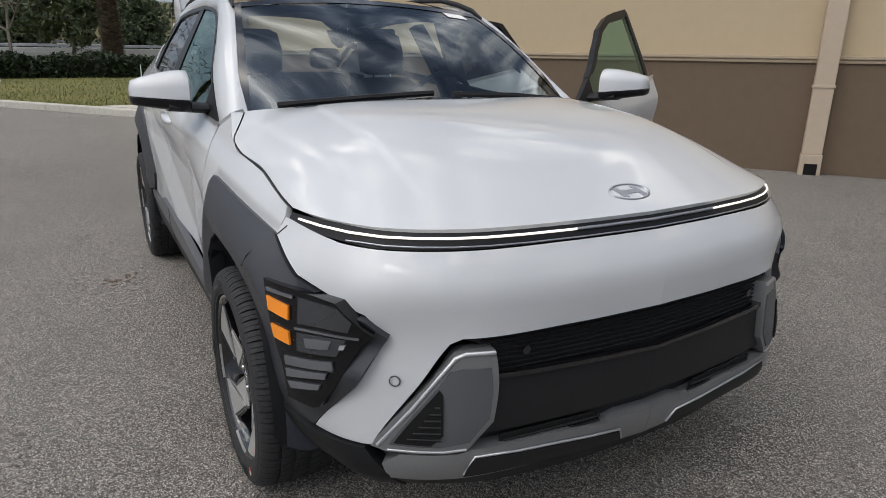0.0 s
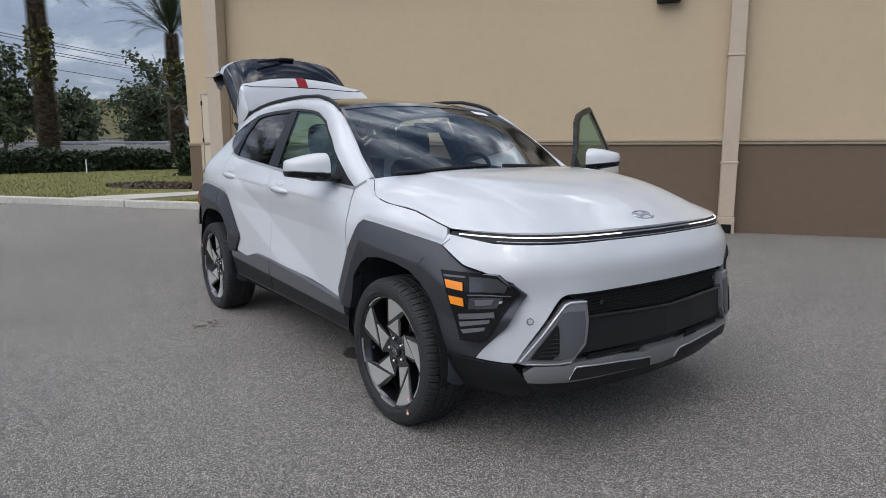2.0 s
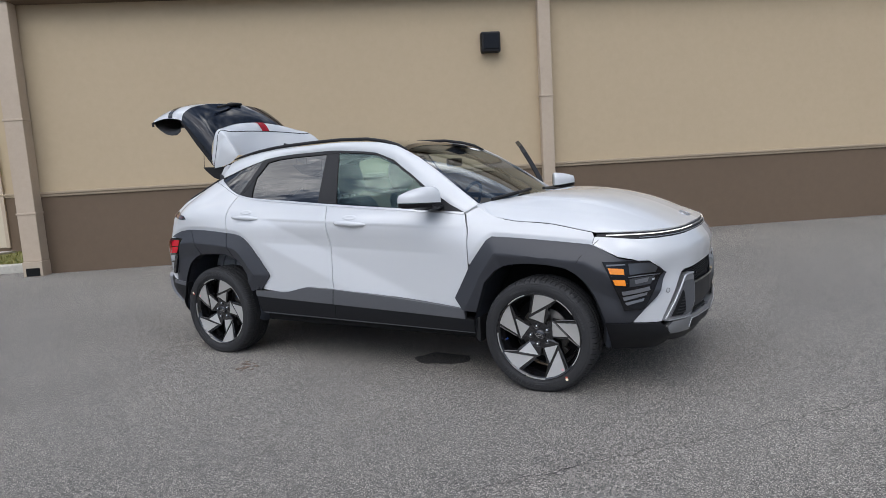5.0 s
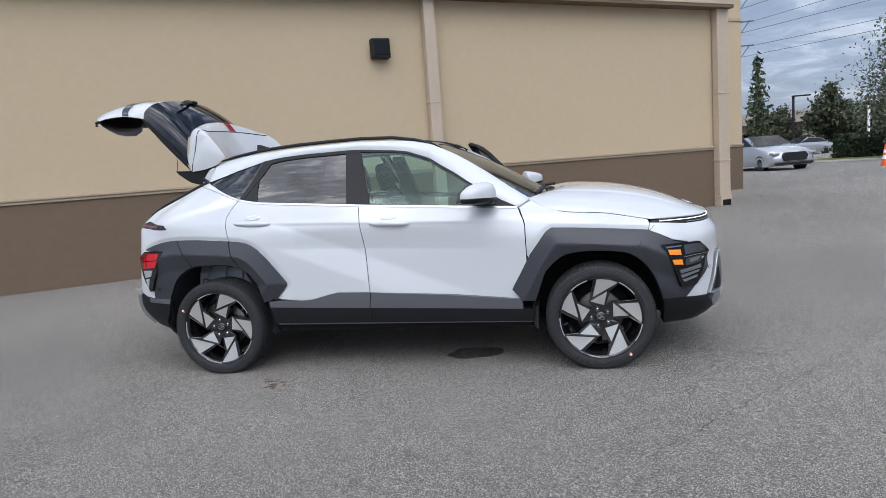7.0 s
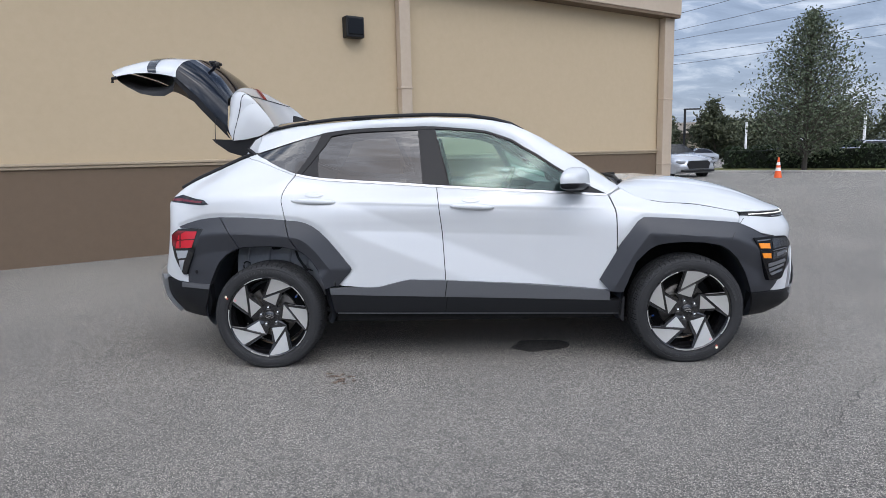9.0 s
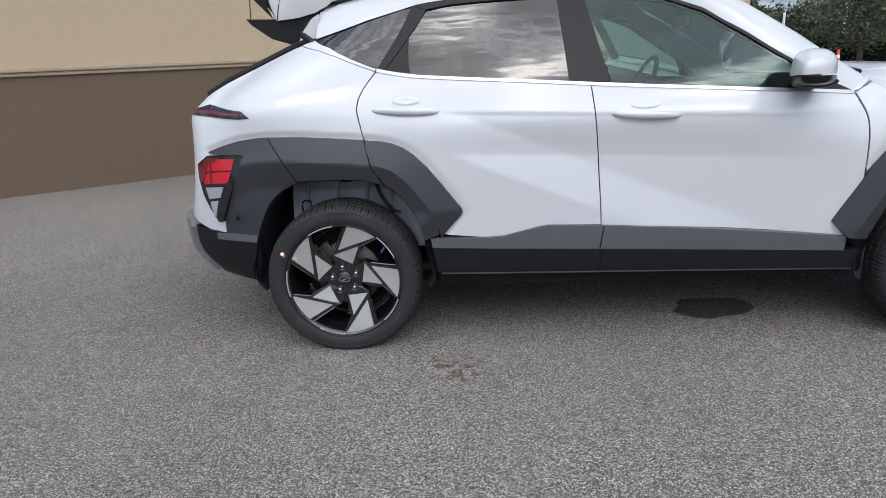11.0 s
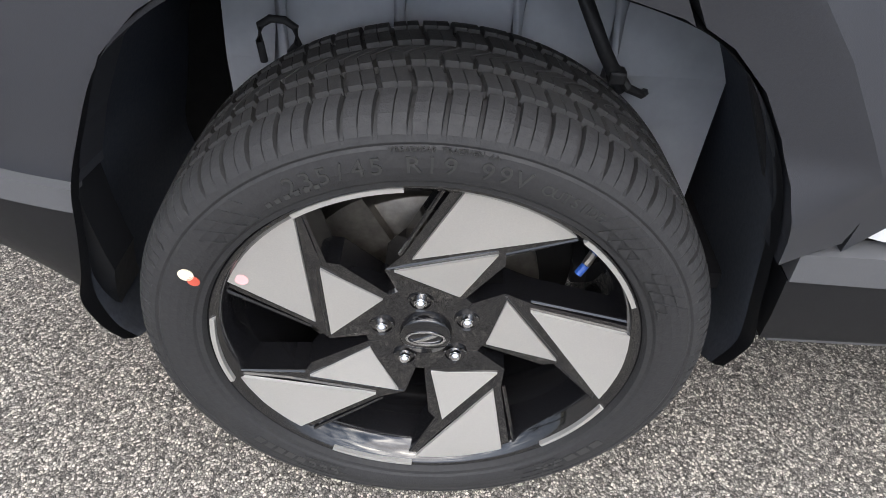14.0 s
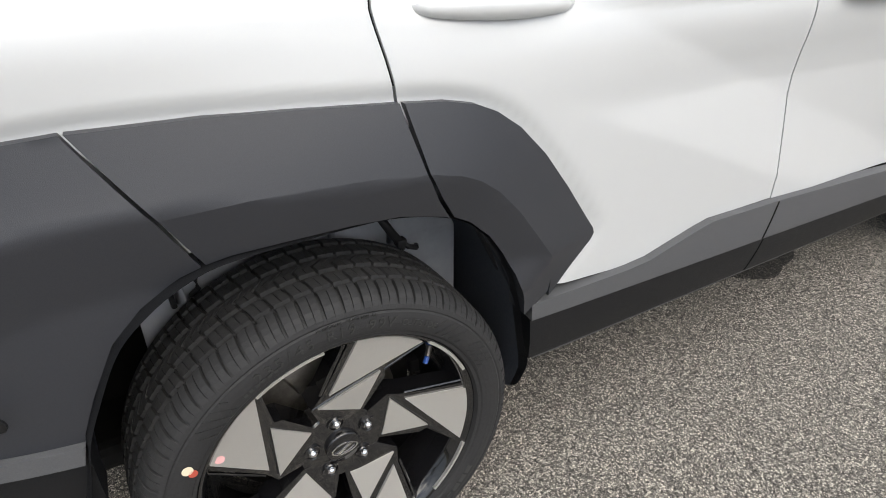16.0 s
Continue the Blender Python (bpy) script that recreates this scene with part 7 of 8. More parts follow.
def hedge(name, a, b, wide, high, seed, count, label, leaf=.11):
    rng = np.random.default_rng(seed)
    h = thing(name, label, "hedge", "hedges")
    a, b = Vector(a), Vector(b)
    d = (b - a).normalized()
    n = Vector((-d.y, d.x, 0))
    bm = bmesh.new()
    m = Matrix(((d.x, n.x, 0, a.x), (d.y, n.y, 0, a.y), (0, 0, 1, a.z), (0, 0, 0, 1)))
    # solid core behind the leaves, near-black in place of the hedge's inner shade
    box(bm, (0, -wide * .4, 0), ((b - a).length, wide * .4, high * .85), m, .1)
    part("core", bm, M_HEDGESHADE, h)
    verts, faces = [], []
    length = (b - a).length
    for _ in range(count):
        u, v, w = rng.random() * length, (rng.random() - .5), rng.random()
        k = rng.integers(3)
        if k == 0:
            v, w = v, 1.0
        else:
            v = .5 * (1 if rng.random() < .5 else -1)
        bulge = 1 + .10 * math.sin(u * 1.7 + 3 * w) + .06 * math.sin(u * 4.1)
        p = a + d * u + n * (v * wide * bulge) + Vector((0, 0, max(.04, w * high * (bulge * .97))))
        leaf_cards(verts, faces, p + Vector(rng.normal(size=3)) * .05, leaf, rng)
    cards_object("leaves", verts, faces, M_HEDGE, h)
    return h


def poly_sheet(name, pts, z, material, label, category, thick=.02):
    bm = bmesh.new()
    prism(bm, pts, z - thick, z, lambda u, v, d: spot(u, v, d))
    return single(name, fix_normals(bm), material, label, category, kind="structure")


def build_left_side():
    # kerb stones in lengths with joints between them
    kerb = thing("kerb", "pale concrete kerb in jointed lengths", "kerb", kind="structure")
    a = -4.72
    k = 0
    while a > -40:
        ln = 3.0 if k else 2.55
        bm = bmesh.new()
        box(bm, (a - ln + .006, 5.10, -.1), (a - .006, 5.32, .205), SITE, .02)
        part("kerb_stone", bm, M_CONCRETE, kerb)
        a -= ln
        k += 1
    poly_sheet("lawn", [(-300, 5.3), (-8.9, 5.3), (-7.35, 7.75), (-7.87, 7.8), (-7.87, 300), (-300, 300)], .18, M_GRASS, "dry mown lawn behind the kerb", "lawn", .25)
    poly_sheet("lawn_strip", [(-7.3, 5.34), (-4.72, 5.34), (-4.72, 7.79), (-6.45, 7.79)], .18, M_GRASS, "small triangle of grass by the wall", "lawn", .25)
    walk_ = thing("pavement", "pale concrete footpath to the service door", "footpath", kind="structure")
    for q in ([(-8.86, 5.325), (-7.34, 5.325), (-6.9, 6.5), (-7.9, 6.9)], [(-7.895, 6.91), (-6.9, 6.51), (-6.47, 7.79), (-7.33, 7.79)]):
        bm = bmesh.new()
        prism(bm, q, 0, .215, lambda u, v, d: spot(u, v, d))
        part("slab", fix_normals(bm), M_CONCRETE, walk_)
    # mulch bed by the wall
    rng = np.random.default_rng(5)
    bm = bmesh.new()
    prism(bm, [(-9.9 + 1.9 * math.cos(t) * (1 + .15 * math.sin(3 * t)), 9.2 + 1.0 * math.sin(t)) for t in (2 * math.pi * k / 28 for k in range(28))], .17, .205, lambda u, v, d: spot(u, v, d))
    single("mulch_bed", fix_normals(bm), M_MULCH, "bare bed of dark bark mulch in the lawn", "mulch", kind="structure")
    verts, faces = [], []
    for _ in range(1500):
        r, t = rng.random() ** .5, 2 * math.pi * rng.random()
        p = spot(-9.9 + 1.85 * r * math.cos(t), 9.2 + .98 * r * math.sin(t), .215 + .03 * rng.random())
        leaf_cards(verts, faces, p, .06, rng)
    ob = cards_object("bark_chips", verts, faces, M_CHIP)
    tagged(ob, "loose brown bark chips on the bed", "bark chips", kind="stuff")
    verts, faces = [], []
    for _ in range(16000):
        a_, n_ = -5.0 - 24 * rng.random() ** 1.3, 5.35 + 13 * rng.random() ** 1.4
        if -8.9 < a_ < -4.7 and n_ > 5.3 and a_ < -4.7 and not (a_ > -6.4 and n_ < 7.8 and a_ < -4.75):
            continue
        p = spot(a_, n_, .18)
        h, w, t = .03 + .05 * rng.random(), .012, 2 * math.pi * rng.random()
        i = len(verts)
        dx, dy = w * math.cos(t), w * math.sin(t)
        lean = rng.normal(size=2) * .03
        verts.extend([(p.x - dx, p.y - dy, p.z), (p.x + dx, p.y + dy, p.z), (p.x + lean[0], p.y + lean[1], p.z + h)])
        faces.append((i, i + 1, i + 2))
    tagged(cards_object("grass_blades", verts, faces, M_BLADE), "short dry grass blades", "grass", kind="stuff")
    hedge("hedge", (-24.5, -14, .1), (-27.5, 5.2, .1), 1.5, .92, 11, 9000, "dark clipped hedge along the back of the lawn")
    hedge("shrub", (-19.9, 4.0, .15), (-19.1, 4.75, .15), 1.0, 1.5, 12, 900, "tall dark shrub against the building corner")
    # marker stakes in the lawn
    for x, y in ((-24.0, 1.3), (-22.9, -3.3), (-22.6, -5.4)):
        bm = bmesh.new()
        tube(bm, [(x, y, .1), (x, y, .75)], .022, 6)
        single("marker_stake", bm, M_REFLECT, "short white marker stake in the grass", "stake", "marker stakes")
    palm((-34.5, 1.0, .1), 8.9, 21, .48)
    palm((-38.2, 8.4, .1), 8.0, 22, .46)
    palm((-27.0, -8.0, 0), 8.6, 23, .40)      # mirrored in the side windows
    broad_tree("oak_tree", "spreading dark green oak beside the road", (-40, -0.8, 0), 4.9, 2.9, .15, M_OAK, 31, 4200, .36)
    broad_tree("oak_tree", "spreading dark green oak beside the road", (-60, 11.4, 0), 6.6, 4.0, .2, M_OAK, 32, 5200, .24)
    broad_tree("bush", "dense green roadside bush", (-55, 3.9, 0), 4.6, 1.9, .24, M_OAK, 34, 2000, .05)
    broad_tree("bush", "dense green roadside bush", (-60, -5, 0), 5.0, 3.2, .26, M_OAK, 35, 2400, .05)
    broad_tree("bush", "low palm-like shrub by the wall", (-24, 6.3, 0), 4.6, .8, .16, M_PALMLEAF, 36, 500, .75)
    # bare shrub
    rng2 = np.random.default_rng(77)
    for at, hh in (((-30, 7.6, 0), 3.6), ((-33, -3.5, 0), 4.2)):
        limbs, _ = branchy(rng2, at, hh, .75)
        bm = bmesh.new()
        for pts, rad in limbs:
            tube(bm, pts, [max(.012, r * .7) for r in rad], 5)
        single("bare_shrub", bm, M_TWIG, "leafless grey shrub beyond the lawn", "shrub", "bare shrubs")
    # road with barriers beyond the hedge
    bm = bmesh.new()
    box(bm, (-66, -120, 0), (-44, 160, .95), bevel=.0)
    single("road", bm, M_ROADGREY, "raised pale concrete road", "road", kind="structure")
    for x, z0, z1 in ((-44.5, .952, 1.35), (-65, .952, 1.75)):
        bm = bmesh.new()
        box(bm, (x - .25, -120, z0), (x + .25, 160, z1), bevel=.04)
        single("road_barrier", bm, M_ROADGREY, "low pale concrete road barrier", "barrier", "road barriers")
    for x, z in ((-46.0, 1.42), (-63, 1.85)):
        rail = thing("guard_rail", "grey steel guard rail along the road", "guard rail", "guard rails")
        bm = bmesh.new()
        box(bm, (x - .04, -100, z), (x + .04, 140, z + .17), bevel=.03)
        part("rail", bm, M_METALGREY, rail)
        for k in range(60):
            bm = bmesh.new()
            box(bm, (x - .05, -100 + 4 * k, .95), (x + .05, -99.85 + 4 * k, z + .1))
            part("post", bm, M_METALGREY, rail)
    # embankment with a flyover end
    bm = bmesh.new()
    prism(bm, [(-150, 0), (-112, 0), (-128, 9.5), (-150, 9.5)], -160, 24, lambda u, v, d: (u, d, v))
    prism(bm, [(24, 0), (24, 9.5), (36, 0)], -150, -118, lambda u, v, d: (d, u, v))
    single("embankment", fix_normals(bm), M_FIELD, "grassy motorway embankment", "embankment", kind="structure")
    bm = bmesh.new()
    box(bm, (-142, 23.8, 8.6), (-124, 160, 10.2))
    box(bm, (-142, -160, 9.52), (-141, 160, 10.5))
    single("bridge_deck", bm, M_ROADGREY, "grey flyover deck", "bridge", kind="structure")
    bm = bmesh.new()
    for k in range(5):
        tube(bm, [(-128, 44 + 22 * k, 0), (-128, 44 + 22 * k, 8.6)], .8, 10)
    single("bridge_piers", bm, M_ROADGREY, "concrete bridge piers", "bridge", kind="structure")
    # cars on the far road
    # power poles and wires
    pole = thing("power_pole", "weathered wooden power pole with cross-arms", "power pole", "power poles")
    bm = bmesh.new()
    tube(bm, [(-78, -1.5, 0), (-78, -1.5, 13.5)], .2, 8)
    part("pole", bm, M_WOODPOLE, pole)
    for z in (13.0, 12.0):
        bm = bmesh.new()
        box(bm, (-78.1, -2.8, z), (-77.9, -.2, z + .15))
        part("cross_arm", bm, M_WOODPOLE, pole)
    for y0, z0 in ((-2.6, 13.2), (-.4, 13.2), (-2.6, 12.2), (-.4, 12.2), (-1.5, 10.5)):
        bm = bmesh.new()
        pts = []
        for k in range(17):
            u = k / 16
            pts.append((-78 - 14 * u, y0 + 75 * u, z0 - 5.5 * u - 6 * u * (1 - u) * .5))
        tube(bm, pts, .035, 4)
        pts2 = [(-78 + 4 * k / 8, y0 - 60 * k / 8, z0 + .8 * k / 8) for k in range(9)]
        tube(bm, pts2, .035, 4)
        single("wire", bm, M_WIRE, "thin black overhead power line", "wire", "overhead wires")


M_TWIG = grainy("grey_twigs", (0.14, 0.12, 0.10), (0.22, 0.19, 0.165), 0.9, 20.0)
build_left_side()


def far_car(name, label, at, heading, paint, estate=False, size=1.0):
    """A parked car some way off: shaped body, glass, wheels and lamps."""
    c = thing(name, label, "car", "parked cars")
    prof = [(-2.2, .42), (-2.28, .62), (-2.22, .88), (-1.75, .98), (-.95, 1.4), (.1, 1.44), (1.0, 1.02), (2.05, .86), (2.28, .66), (2.32, .45), (2.2, .25), (-2.1, .28)]
    if estate:
        prof = [(-2.2, .45), (-2.26, .8), (-2.15, 1.15), (-1.95, 1.7), (-1.7, 1.78), (.3, 1.76), (1.15, 1.22), (2.1, 1.08), (2.3, .8), (2.32, .5), (2.2, .3), (-2.1, .32)]
    place = Matrix.Translation(at) @ Matrix.Rotation(heading, 4, "Z") @ Matrix.Scale(size, 4)
    bm = bmesh.new()
    ys = [-.9, -.86, -.7, 0, .7, .86, .9]
    rows = []
    for x, z in prof:
        row = []
        for y in ys:
            a = abs(y) / .9
            tuck = 1 - .22 * max(0, (z - .95) / .5)
            pull = .10 * a ** 6 * (1 if abs(x) > 1.9 else 0)
            row.append((x * (1 - pull), y * tuck, z - .035 * a * a))
        rows.append(row)
    vs = grid_faces(bm, rows + [rows[0]])
    bm.faces.new([v[0] for v in vs[:-1]])
    bm.faces.new([v[-1] for v in vs[:-1]])
    bmesh.ops.remove_doubles(bm, verts=bm.verts, dist=.0005)
    bmesh.ops.transform(bm, matrix=place, verts=bm.verts)
    part("body", fix_normals(bm), paint, c, smooth=True)
    top = 1.44 if not estate else 1.74
    sh = [(-.9, 1.34), (.05, 1.385), (.88, 1.05), (-1.55, 1.02)] if not estate else [(-1.8, 1.65), (.2, 1.68), (1.0, 1.26), (-1.95, 1.22)]
    for s in (-1, 1):
        bm = bmesh.new()
        prism(bm, sh, .0, .012, lambda u, v, d: (u, s * (.9 * (1 - .22 * max(0, (v - .95) / .5)) + d), v))
        bmesh.ops.transform(bm, matrix=place, verts=bm.verts)
        part("side_glass", fix_normals(bm), M_HATCHGLASS, c)
        for x in (-1.35, 1.42):
            bm = bmesh.new()
            lathe(bm, [(.001, .0), (.2, .0), (.21, -.02), (.32, .0), (.33, -.03), (.33, -.2), (.001, -.2)], 24)
            bmesh.ops.transform(bm, matrix=place @ Matrix.Translation((x, s * .9, .33)) @ Matrix.Diagonal((1, s, 1, 1)), verts=bm.verts)
            part("wheel", fix_normals(bm), M_BLACK, c)
        bm = bmesh.new()
        box(bm, (2.02, s * .74 - .14, .66), (2.3, s * .74 + .14, .76), place, .03)
        part("headlamp", bm, M_LENS, c)
    bm = bmesh.new()
    x0, z0, x1, z1 = (.98, 1.045, .18, 1.425) if not estate else (1.12, 1.25, .36, 1.74)
    grid_faces(bm, [[(x0 + .02, y * .78, z0 + .02) for y in (-1, -.5, 0, .5, 1)], [(x1 + .02, y * .66, z1 + .02) for y in (-1, -.5, 0, .5, 1)]])
    bmesh.ops.solidify(bm, geom=bm.faces[:], thickness=.01)
    bmesh.ops.transform(bm, matrix=place, verts=bm.verts)
    part("windscreen", fix_normals(bm), M_HATCHGLASS, c)
    bm = bmesh.new()
    prism(bm, [(-.45, .42), (.45, .42), (.52, .62), (.4, .74), (-.4, .74), (-.52, .62)], 2.2, 2.335, lambda u, v, d: (d, u, v))
    bmesh.ops.transform(bm, matrix=place, verts=bm.verts)
    part("grille", fix_normals(bm), M_BLACK, c)
    bm = bmesh.new()
    box(bm, (2.1, -.75, .28), (2.33, .75, .37), place, .03)
    part("lower_intake", bm, M_BLACK, c)
    return c


SALOON = (11.47, 27.52, 0)
TX = 21.6


def build_right_side():
    cone = thing("traffic_cone", "orange traffic cone with white reflective bands", "traffic cone")
    at = (14.6, 22.6, 0)
    bm = bmesh.new()
    box(bm, (at[0] - .21, at[1] - .21, 0), (at[0] + .21, at[1] + .21, .04), bevel=.015)
    part("foot", bm, M_CONE, cone)
    for z0, z1, m_ in ((.04, .36, M_CONE), (.36, .50, M_REFLECT), (.50, .60, M_CONE), (.60, .72, M_REFLECT), (.72, .93, M_CONE)):
        bm = bmesh.new()
        r = lambda z: .165 - .135 * z / .93
        tube(bm, [(at[0], at[1], z0), (at[0], at[1], z1)], [r(z0), r(z1)], 20)
        part("cone_body" if m_ is M_CONE else "band", bm, m_, cone, smooth=False)
    far_car("parked_car", "silver saloon parked beyond the building corner", SALOON, radians(-74), M_SILVERCAR, size=1.12)
    far_car("parked_car", "grey saloon parked behind the hedge", (21.5, 52, 0), radians(-160), M_SILVERCAR)
    far_car("parked_car", "dark estate car parked behind the hedge", (28.5, 50, 0), radians(-165), M_DARKCAR, True)
    far_car("parked_car", "silver estate car parked behind the hedge", (33.5, 48, 0), radians(-165), M_SILVERCAR, True)
    far_car("parked_car", "white saloon parked behind the hedge", (47, 52, 0), radians(-165), M_PAPER, True)
    # far kerb and verge
    k = thing("kerb_far", "pale kerb round the far grass verge", "kerb", kind="structure")
    p0, p1 = Vector((14.2, 33.5, 0)), Vector((40, 8.0, 0))
    d = (p1 - p0).normalized()
    n = Vector((-d.y, d.x, 0))
    m = Matrix(((d.x, n.x, 0, p0.x), (d.y, n.y, 0, p0.y), (0, 0, 1, 0), (0, 0, 0, 1)))
    for i in range(18):
        bm = bmesh.new()
        box(bm, (2 * i + .008, 0, -.1), (2 * i + 1.992, .18, .15), m, .02)
        part("kerb_stone", bm, M_CONCRETE, k)
    bm = bmesh.new()
    box(bm, (0, .185, -.1), (36, 6.5, .13), m)
    single("verge", bm, M_GRASS, "dry grass verge behind the far kerb", "verge", kind="structure")
    a, b = m @ Vector((1.0, 4.3, .1)), m @ Vector((34, 4.3, .1))
    hedge("hedge", a, b, 1.7, 1.3, 13, 9000, "dark clipped hedge behind the verge", .12)
    cone_tree("tree", "young elm with sparse grey-green leaves", (19.2, 29.3, .1), 8.4, 3.8, .078, M_TREE2, 41, 260, 74, .08, .3)
    cone_tree("tree", "tall narrow magnolia with dark leaves", (14.75, 39.6, 0), 7.1, 1.15, .15, M_OAK, 42, 62, 24, .05, .9)
    # street lamp
    lamp = thing("street_lamp", "black car-park lamp post with a flat head", "street lamp")
    bm = bmesh.new()
    tube(bm, [(21.75, 55, 0), (21.75, 55, 5.0)], .11, 8)
    part("post", bm, M_BLACK, lamp)
    bm = bmesh.new()
    box(bm, (21.65, 54.85, 4.92), (23.1, 55.15, 5.04), bevel=.03)
    part("head", bm, M_BLACK, lamp)
    for x, h in ((33, 4.2), (37, 4.8), (41, 4.4), (45, 4.6)):
        bm = bmesh.new()
        tube(bm, [(x, 68 - (x - 33), 0), (x, 68 - (x - 33), h)], .12, 6)
        single("sign_post", bm, M_REFLECT, "pale post behind the car park", "post", "pale posts")
    # low building and woods far off
    b = thing("far_building", "low beige building across the car park", "building")
    bm = bmesh.new()
    box(bm, (24, 88, 0), (52, 100, 3.6))
    part("wall", bm, M_FARWALL, b)
    bm = bmesh.new()
    prism(bm, [(86.5, 3.6), (101, 3.6), (94, 5.4)], 23, 53, lambda u, v, d: (d, u, v))
    part("roof", fix_normals(bm), M_FARROOF, b)
    for i in range(5):
        bm = bmesh.new()
        box(bm, (26 + 5 * i, 87.9, 1.0), (28.4 + 5 * i, 87.99, 2.4))
        part("window", bm, M_GLOSS, b)
    rng = np.random.default_rng(9)
    for i, (x, y, h, w) in enumerate(((29, 83, 4.6, 3.2), (34, 79, 5.6, 4), (37, 72, 5.2, 3.6), (43, 70, 5.8, 4.2), (40, 88, 5.2, 4), (47, 82, 6.2, 4.5), (54, 74, 6.4, 4.5), (62, 66, 6.8, 5), (70, 56, 6.4, 5), (78, 46, 6.6, 5), (60, 96, 7, 6), (84, 74, 8, 7), (95, 50, 8, 7))):
        broad_tree("woodland_tree", "distant dull green tree", (x, y, 0), h * .85, w, .24, M_FARTREE, 60 + i, 3600, .08)
    # shop front glimpsed at the far edge
    b = thing("far_shop", "pale teal and brick shop front far off", "building")
    bm = bmesh.new()
    box(bm, (60, 62, 0), (64, 70, 7.5), Matrix.Identity(4))
    part("wall", bm, M_TEAL, b)
    # steel transmission pole with braced arms, hidden in part by the building
    tower = thing("transmission_pole", "grey lattice transmission pole with braced cross-arms", "pylon")
    for dx, dy in ((-.5, -.5), (.5, -.5), (.5, .5), (-.5, .5)):
        bm = bmesh.new()
        tube(bm, [(TX + dx * 1.6, 75 + dy * 1.6, 0), (TX + dx * .8, 75 + dy * .8, 22)], .05, 5)
        part("leg", bm, M_ROADGREY, tower)
    for i in range(14):
        z0, z1 = 1.57 * i, 1.57 * (i + 1)
        w0, w1 = .8 - .4 * z0 / 22, .8 - .4 * z1 / 22
        for s in (-1, 1):
            bm = bmesh.new()
            tube(bm, [(TX - s * w0, 75 - w0, z0), (TX + s * w1, 75 - w1, z1)], .025, 4)
            part("lattice_brace", bm, M_ROADGREY, tower)
    for z in (11.9, 14.55, 17.2):
        for s in (-1, 1):
            bm = bmesh.new()
            box(bm, (TX + s * 1.25 - 1.25, 74.9, z + .3), (TX + s * 1.25 + 1.25, 75.1, z + .42))
            part("cross_arm", bm, M_WIRE, tower)
            for q in (.35, 2.0):
                bm = bmesh.new()
                tube(bm, [(TX + s * q, 75, z + .3), (TX + s * 1.15, 75, z - .85)], .05, 5)
                part("insulator", bm, M_WIRE, tower)
    # overhead lines crossing the sky, hung from the arms
    for p_, q_ in (((TX + 1.15, 75, 16.35), (27.5, 55, 15.2)), ((TX + 2.3, 75, 14.85), (31.6, 55, 14.4)), ((TX + 1.15, 75, 13.7), (36.3, 55, 13.9)), ((TX + 2.3, 75, 12.2), (36.5, 55, 11.9)), ((TX + 1.15, 75, 11.05), (36.5, 55, 11.0))):
        p_, q_ = Vector(p_), Vector(q_)
        bm = bmesh.new()
        tube(bm, [p_.lerp(q_, 2.0 * i / 16) - Vector((0, 0, .3 * math.sin(math.pi * i / 16))) for i in range(17)], .024, 4)
        single("wire", bm, M_WIRE, "thin black overhead power line", "wire", "overhead wires")


M_TEAL = grainy("teal_render", (0.25, 0.42, 0.42), (0.3, 0.47, 0.46), 0.8, 2.0)
build_right_side()


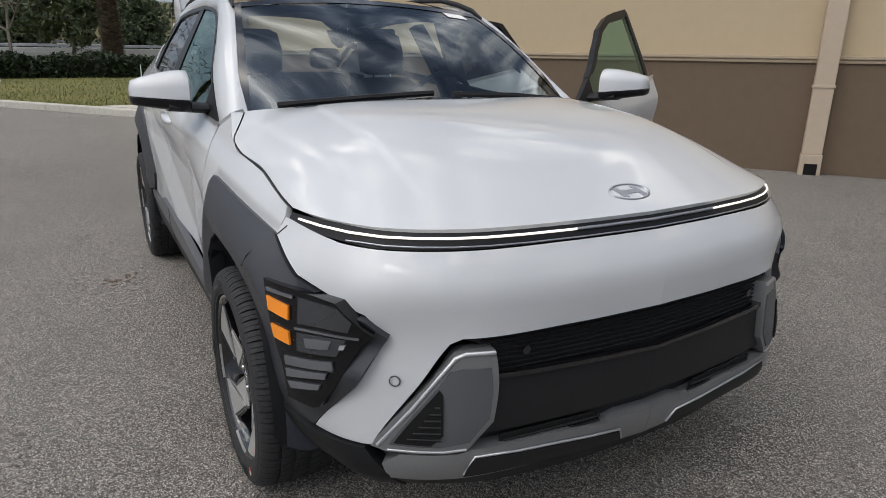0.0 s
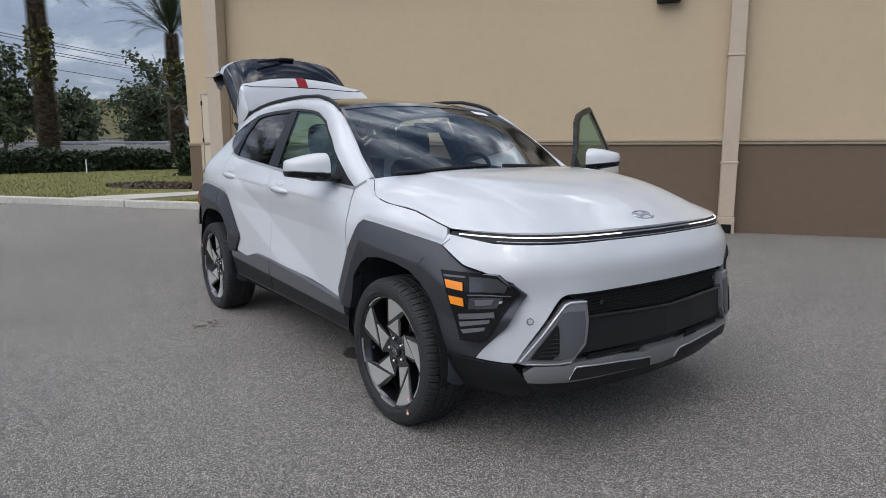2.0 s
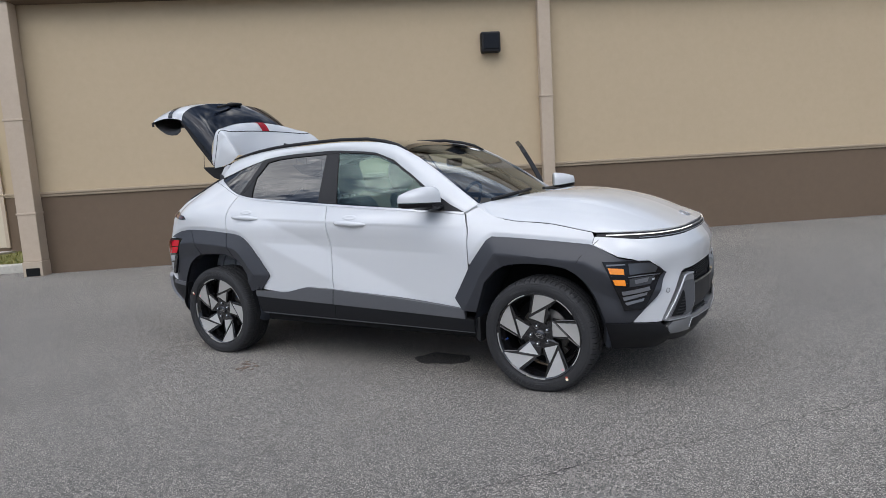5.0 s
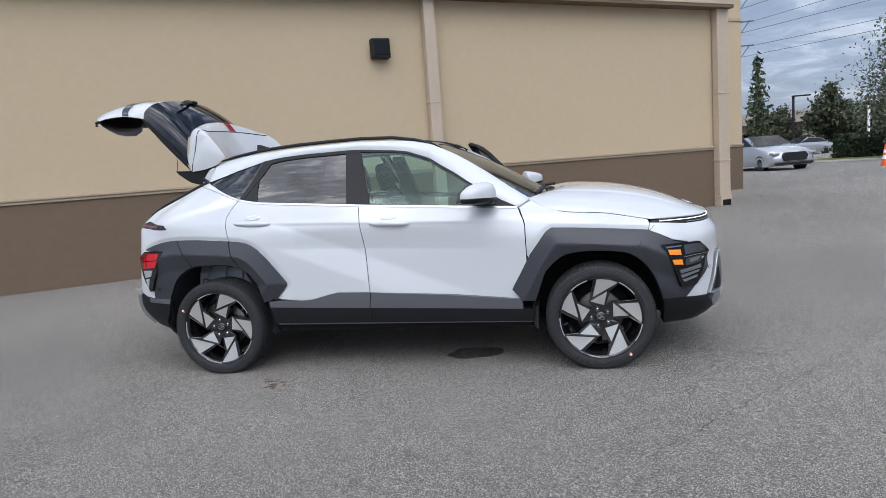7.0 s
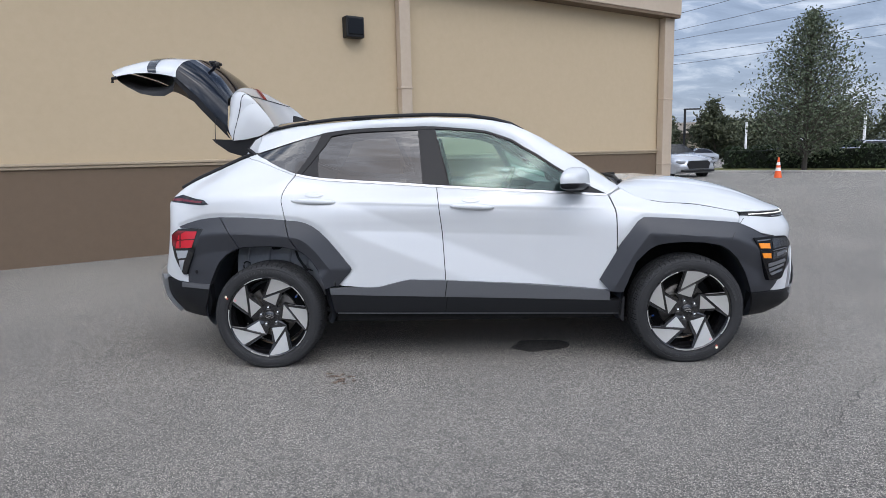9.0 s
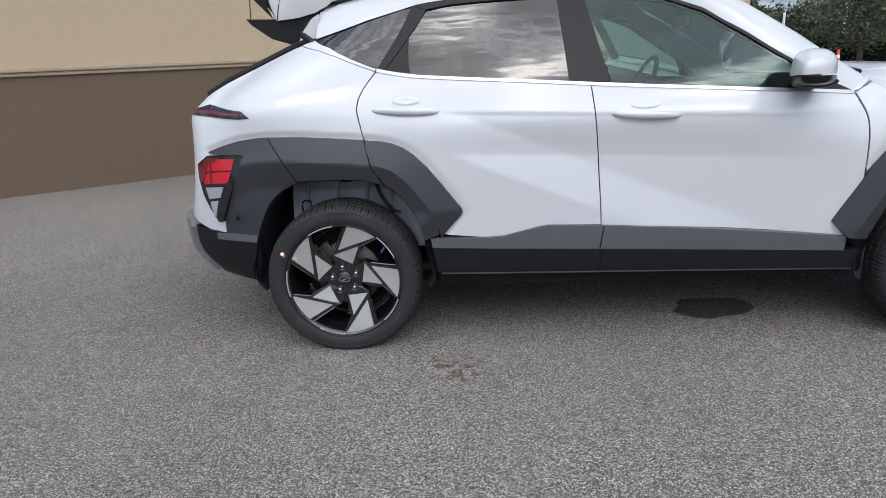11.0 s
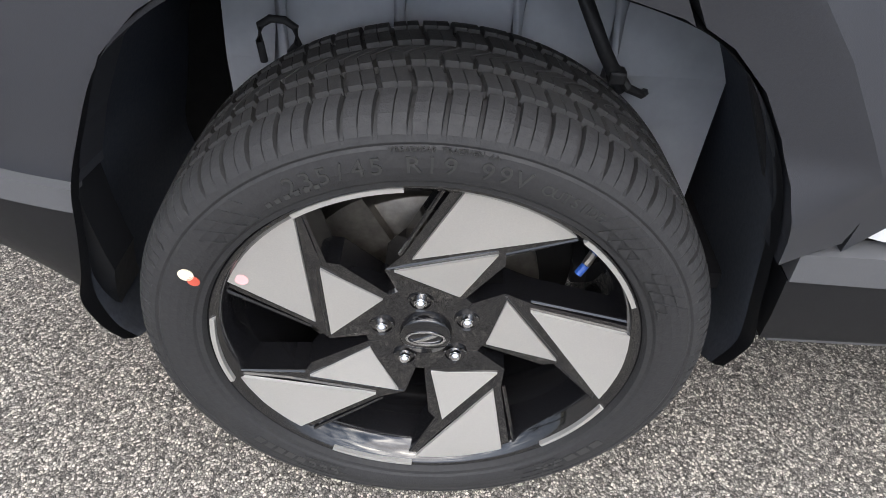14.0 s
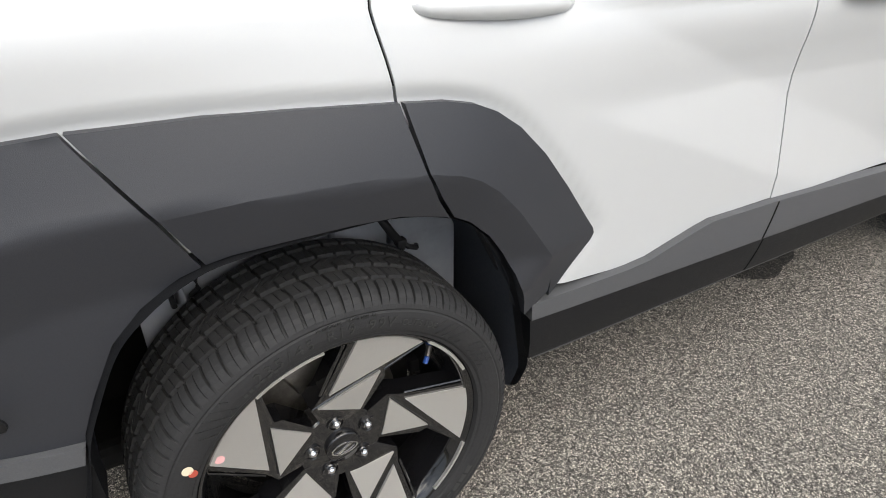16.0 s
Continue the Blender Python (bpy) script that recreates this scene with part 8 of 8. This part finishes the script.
# ---- marks on the asphalt ----
def blot(name, cx, cy, rx, ry, material, label, seed, z=.0035, n=46, ragged=.16):
    rng = np.random.default_rng(seed)
    ph = rng.random(6) * 6.28
    bm = bmesh.new()
    pts = []
    for k in range(n):
        t = 2 * math.pi * k / n
        r = 1 + ragged * sum(math.sin((j + 2) * t + ph[j]) / (j + 1.5) for j in range(6))
        pts.append((cx + rx * r * math.cos(t), cy + ry * r * math.sin(t)))
    prism(bm, pts, .0005, z, lambda u, v, d: (u, v, d))
    return single(name, fix_normals(bm), material, label, "stain", kind="structure")


blot("pavement_wet_patch", 1.78, -.47, .19, .135, M_WETSPOT, "dark damp patch on the asphalt under the car", 3)
for k, (x, y, rx, ry) in enumerate(((.44, -1.05, .035, .02), (.50, -1.12, .028, .03), (.55, -1.06, .022, .015), (.47, -1.16, .02, .014), (.53, -1.18, .012, .012), (.40, -1.00, .018, .012), (.58, -1.13, .012, .016), (.49, -1.02, .014, .01))):
    blot("pavement_rust_spot", x, y, rx, ry, M_RUST, "rusty oil spot on the asphalt", 20 + k, .003, 26, .3)


# a long crack in the asphalt: a flat ragged strip of short lengths, its shade painted dark
def crack(points, seed, wide=.0035):
    rng = np.random.default_rng(seed)
    bm = bmesh.new()
    left, right = [], []
    for (x0, y0), (x1, y1) in zip(points, points[1:]):
        n = max(4, int(math.hypot(x1 - x0, y1 - y0) / .05))
        for k in range(n):
            u = k / n
            nx, ny = -(y1 - y0), x1 - x0
            ln = math.hypot(nx, ny)
            off = rng.normal() * .014
            w = wide * (.3 + rng.random())
            cx, cy = x0 + (x1 - x0) * u + nx / ln * off, y0 + (y1 - y0) * u + ny / ln * off
            left.append(bm.verts.new((cx - nx / ln * w, cy - ny / ln * w, .0022)))
            right.append(bm.verts.new((cx + nx / ln * w, cy + ny / ln * w, .0022)))
    for k in range(len(left) - 1):
        bm.faces.new((left[k], left[k + 1], right[k + 1], right[k]))
    single("pavement_crack", fix_normals(bm), M_CRACK, "thin dark crack across the asphalt", "crack", kind="structure")


crack([(2.75, -2.1), (2.95, -1.9), (3.4, -1.42), (3.95, -.85), (4.65, -.05), (5.3, .8)], 4)
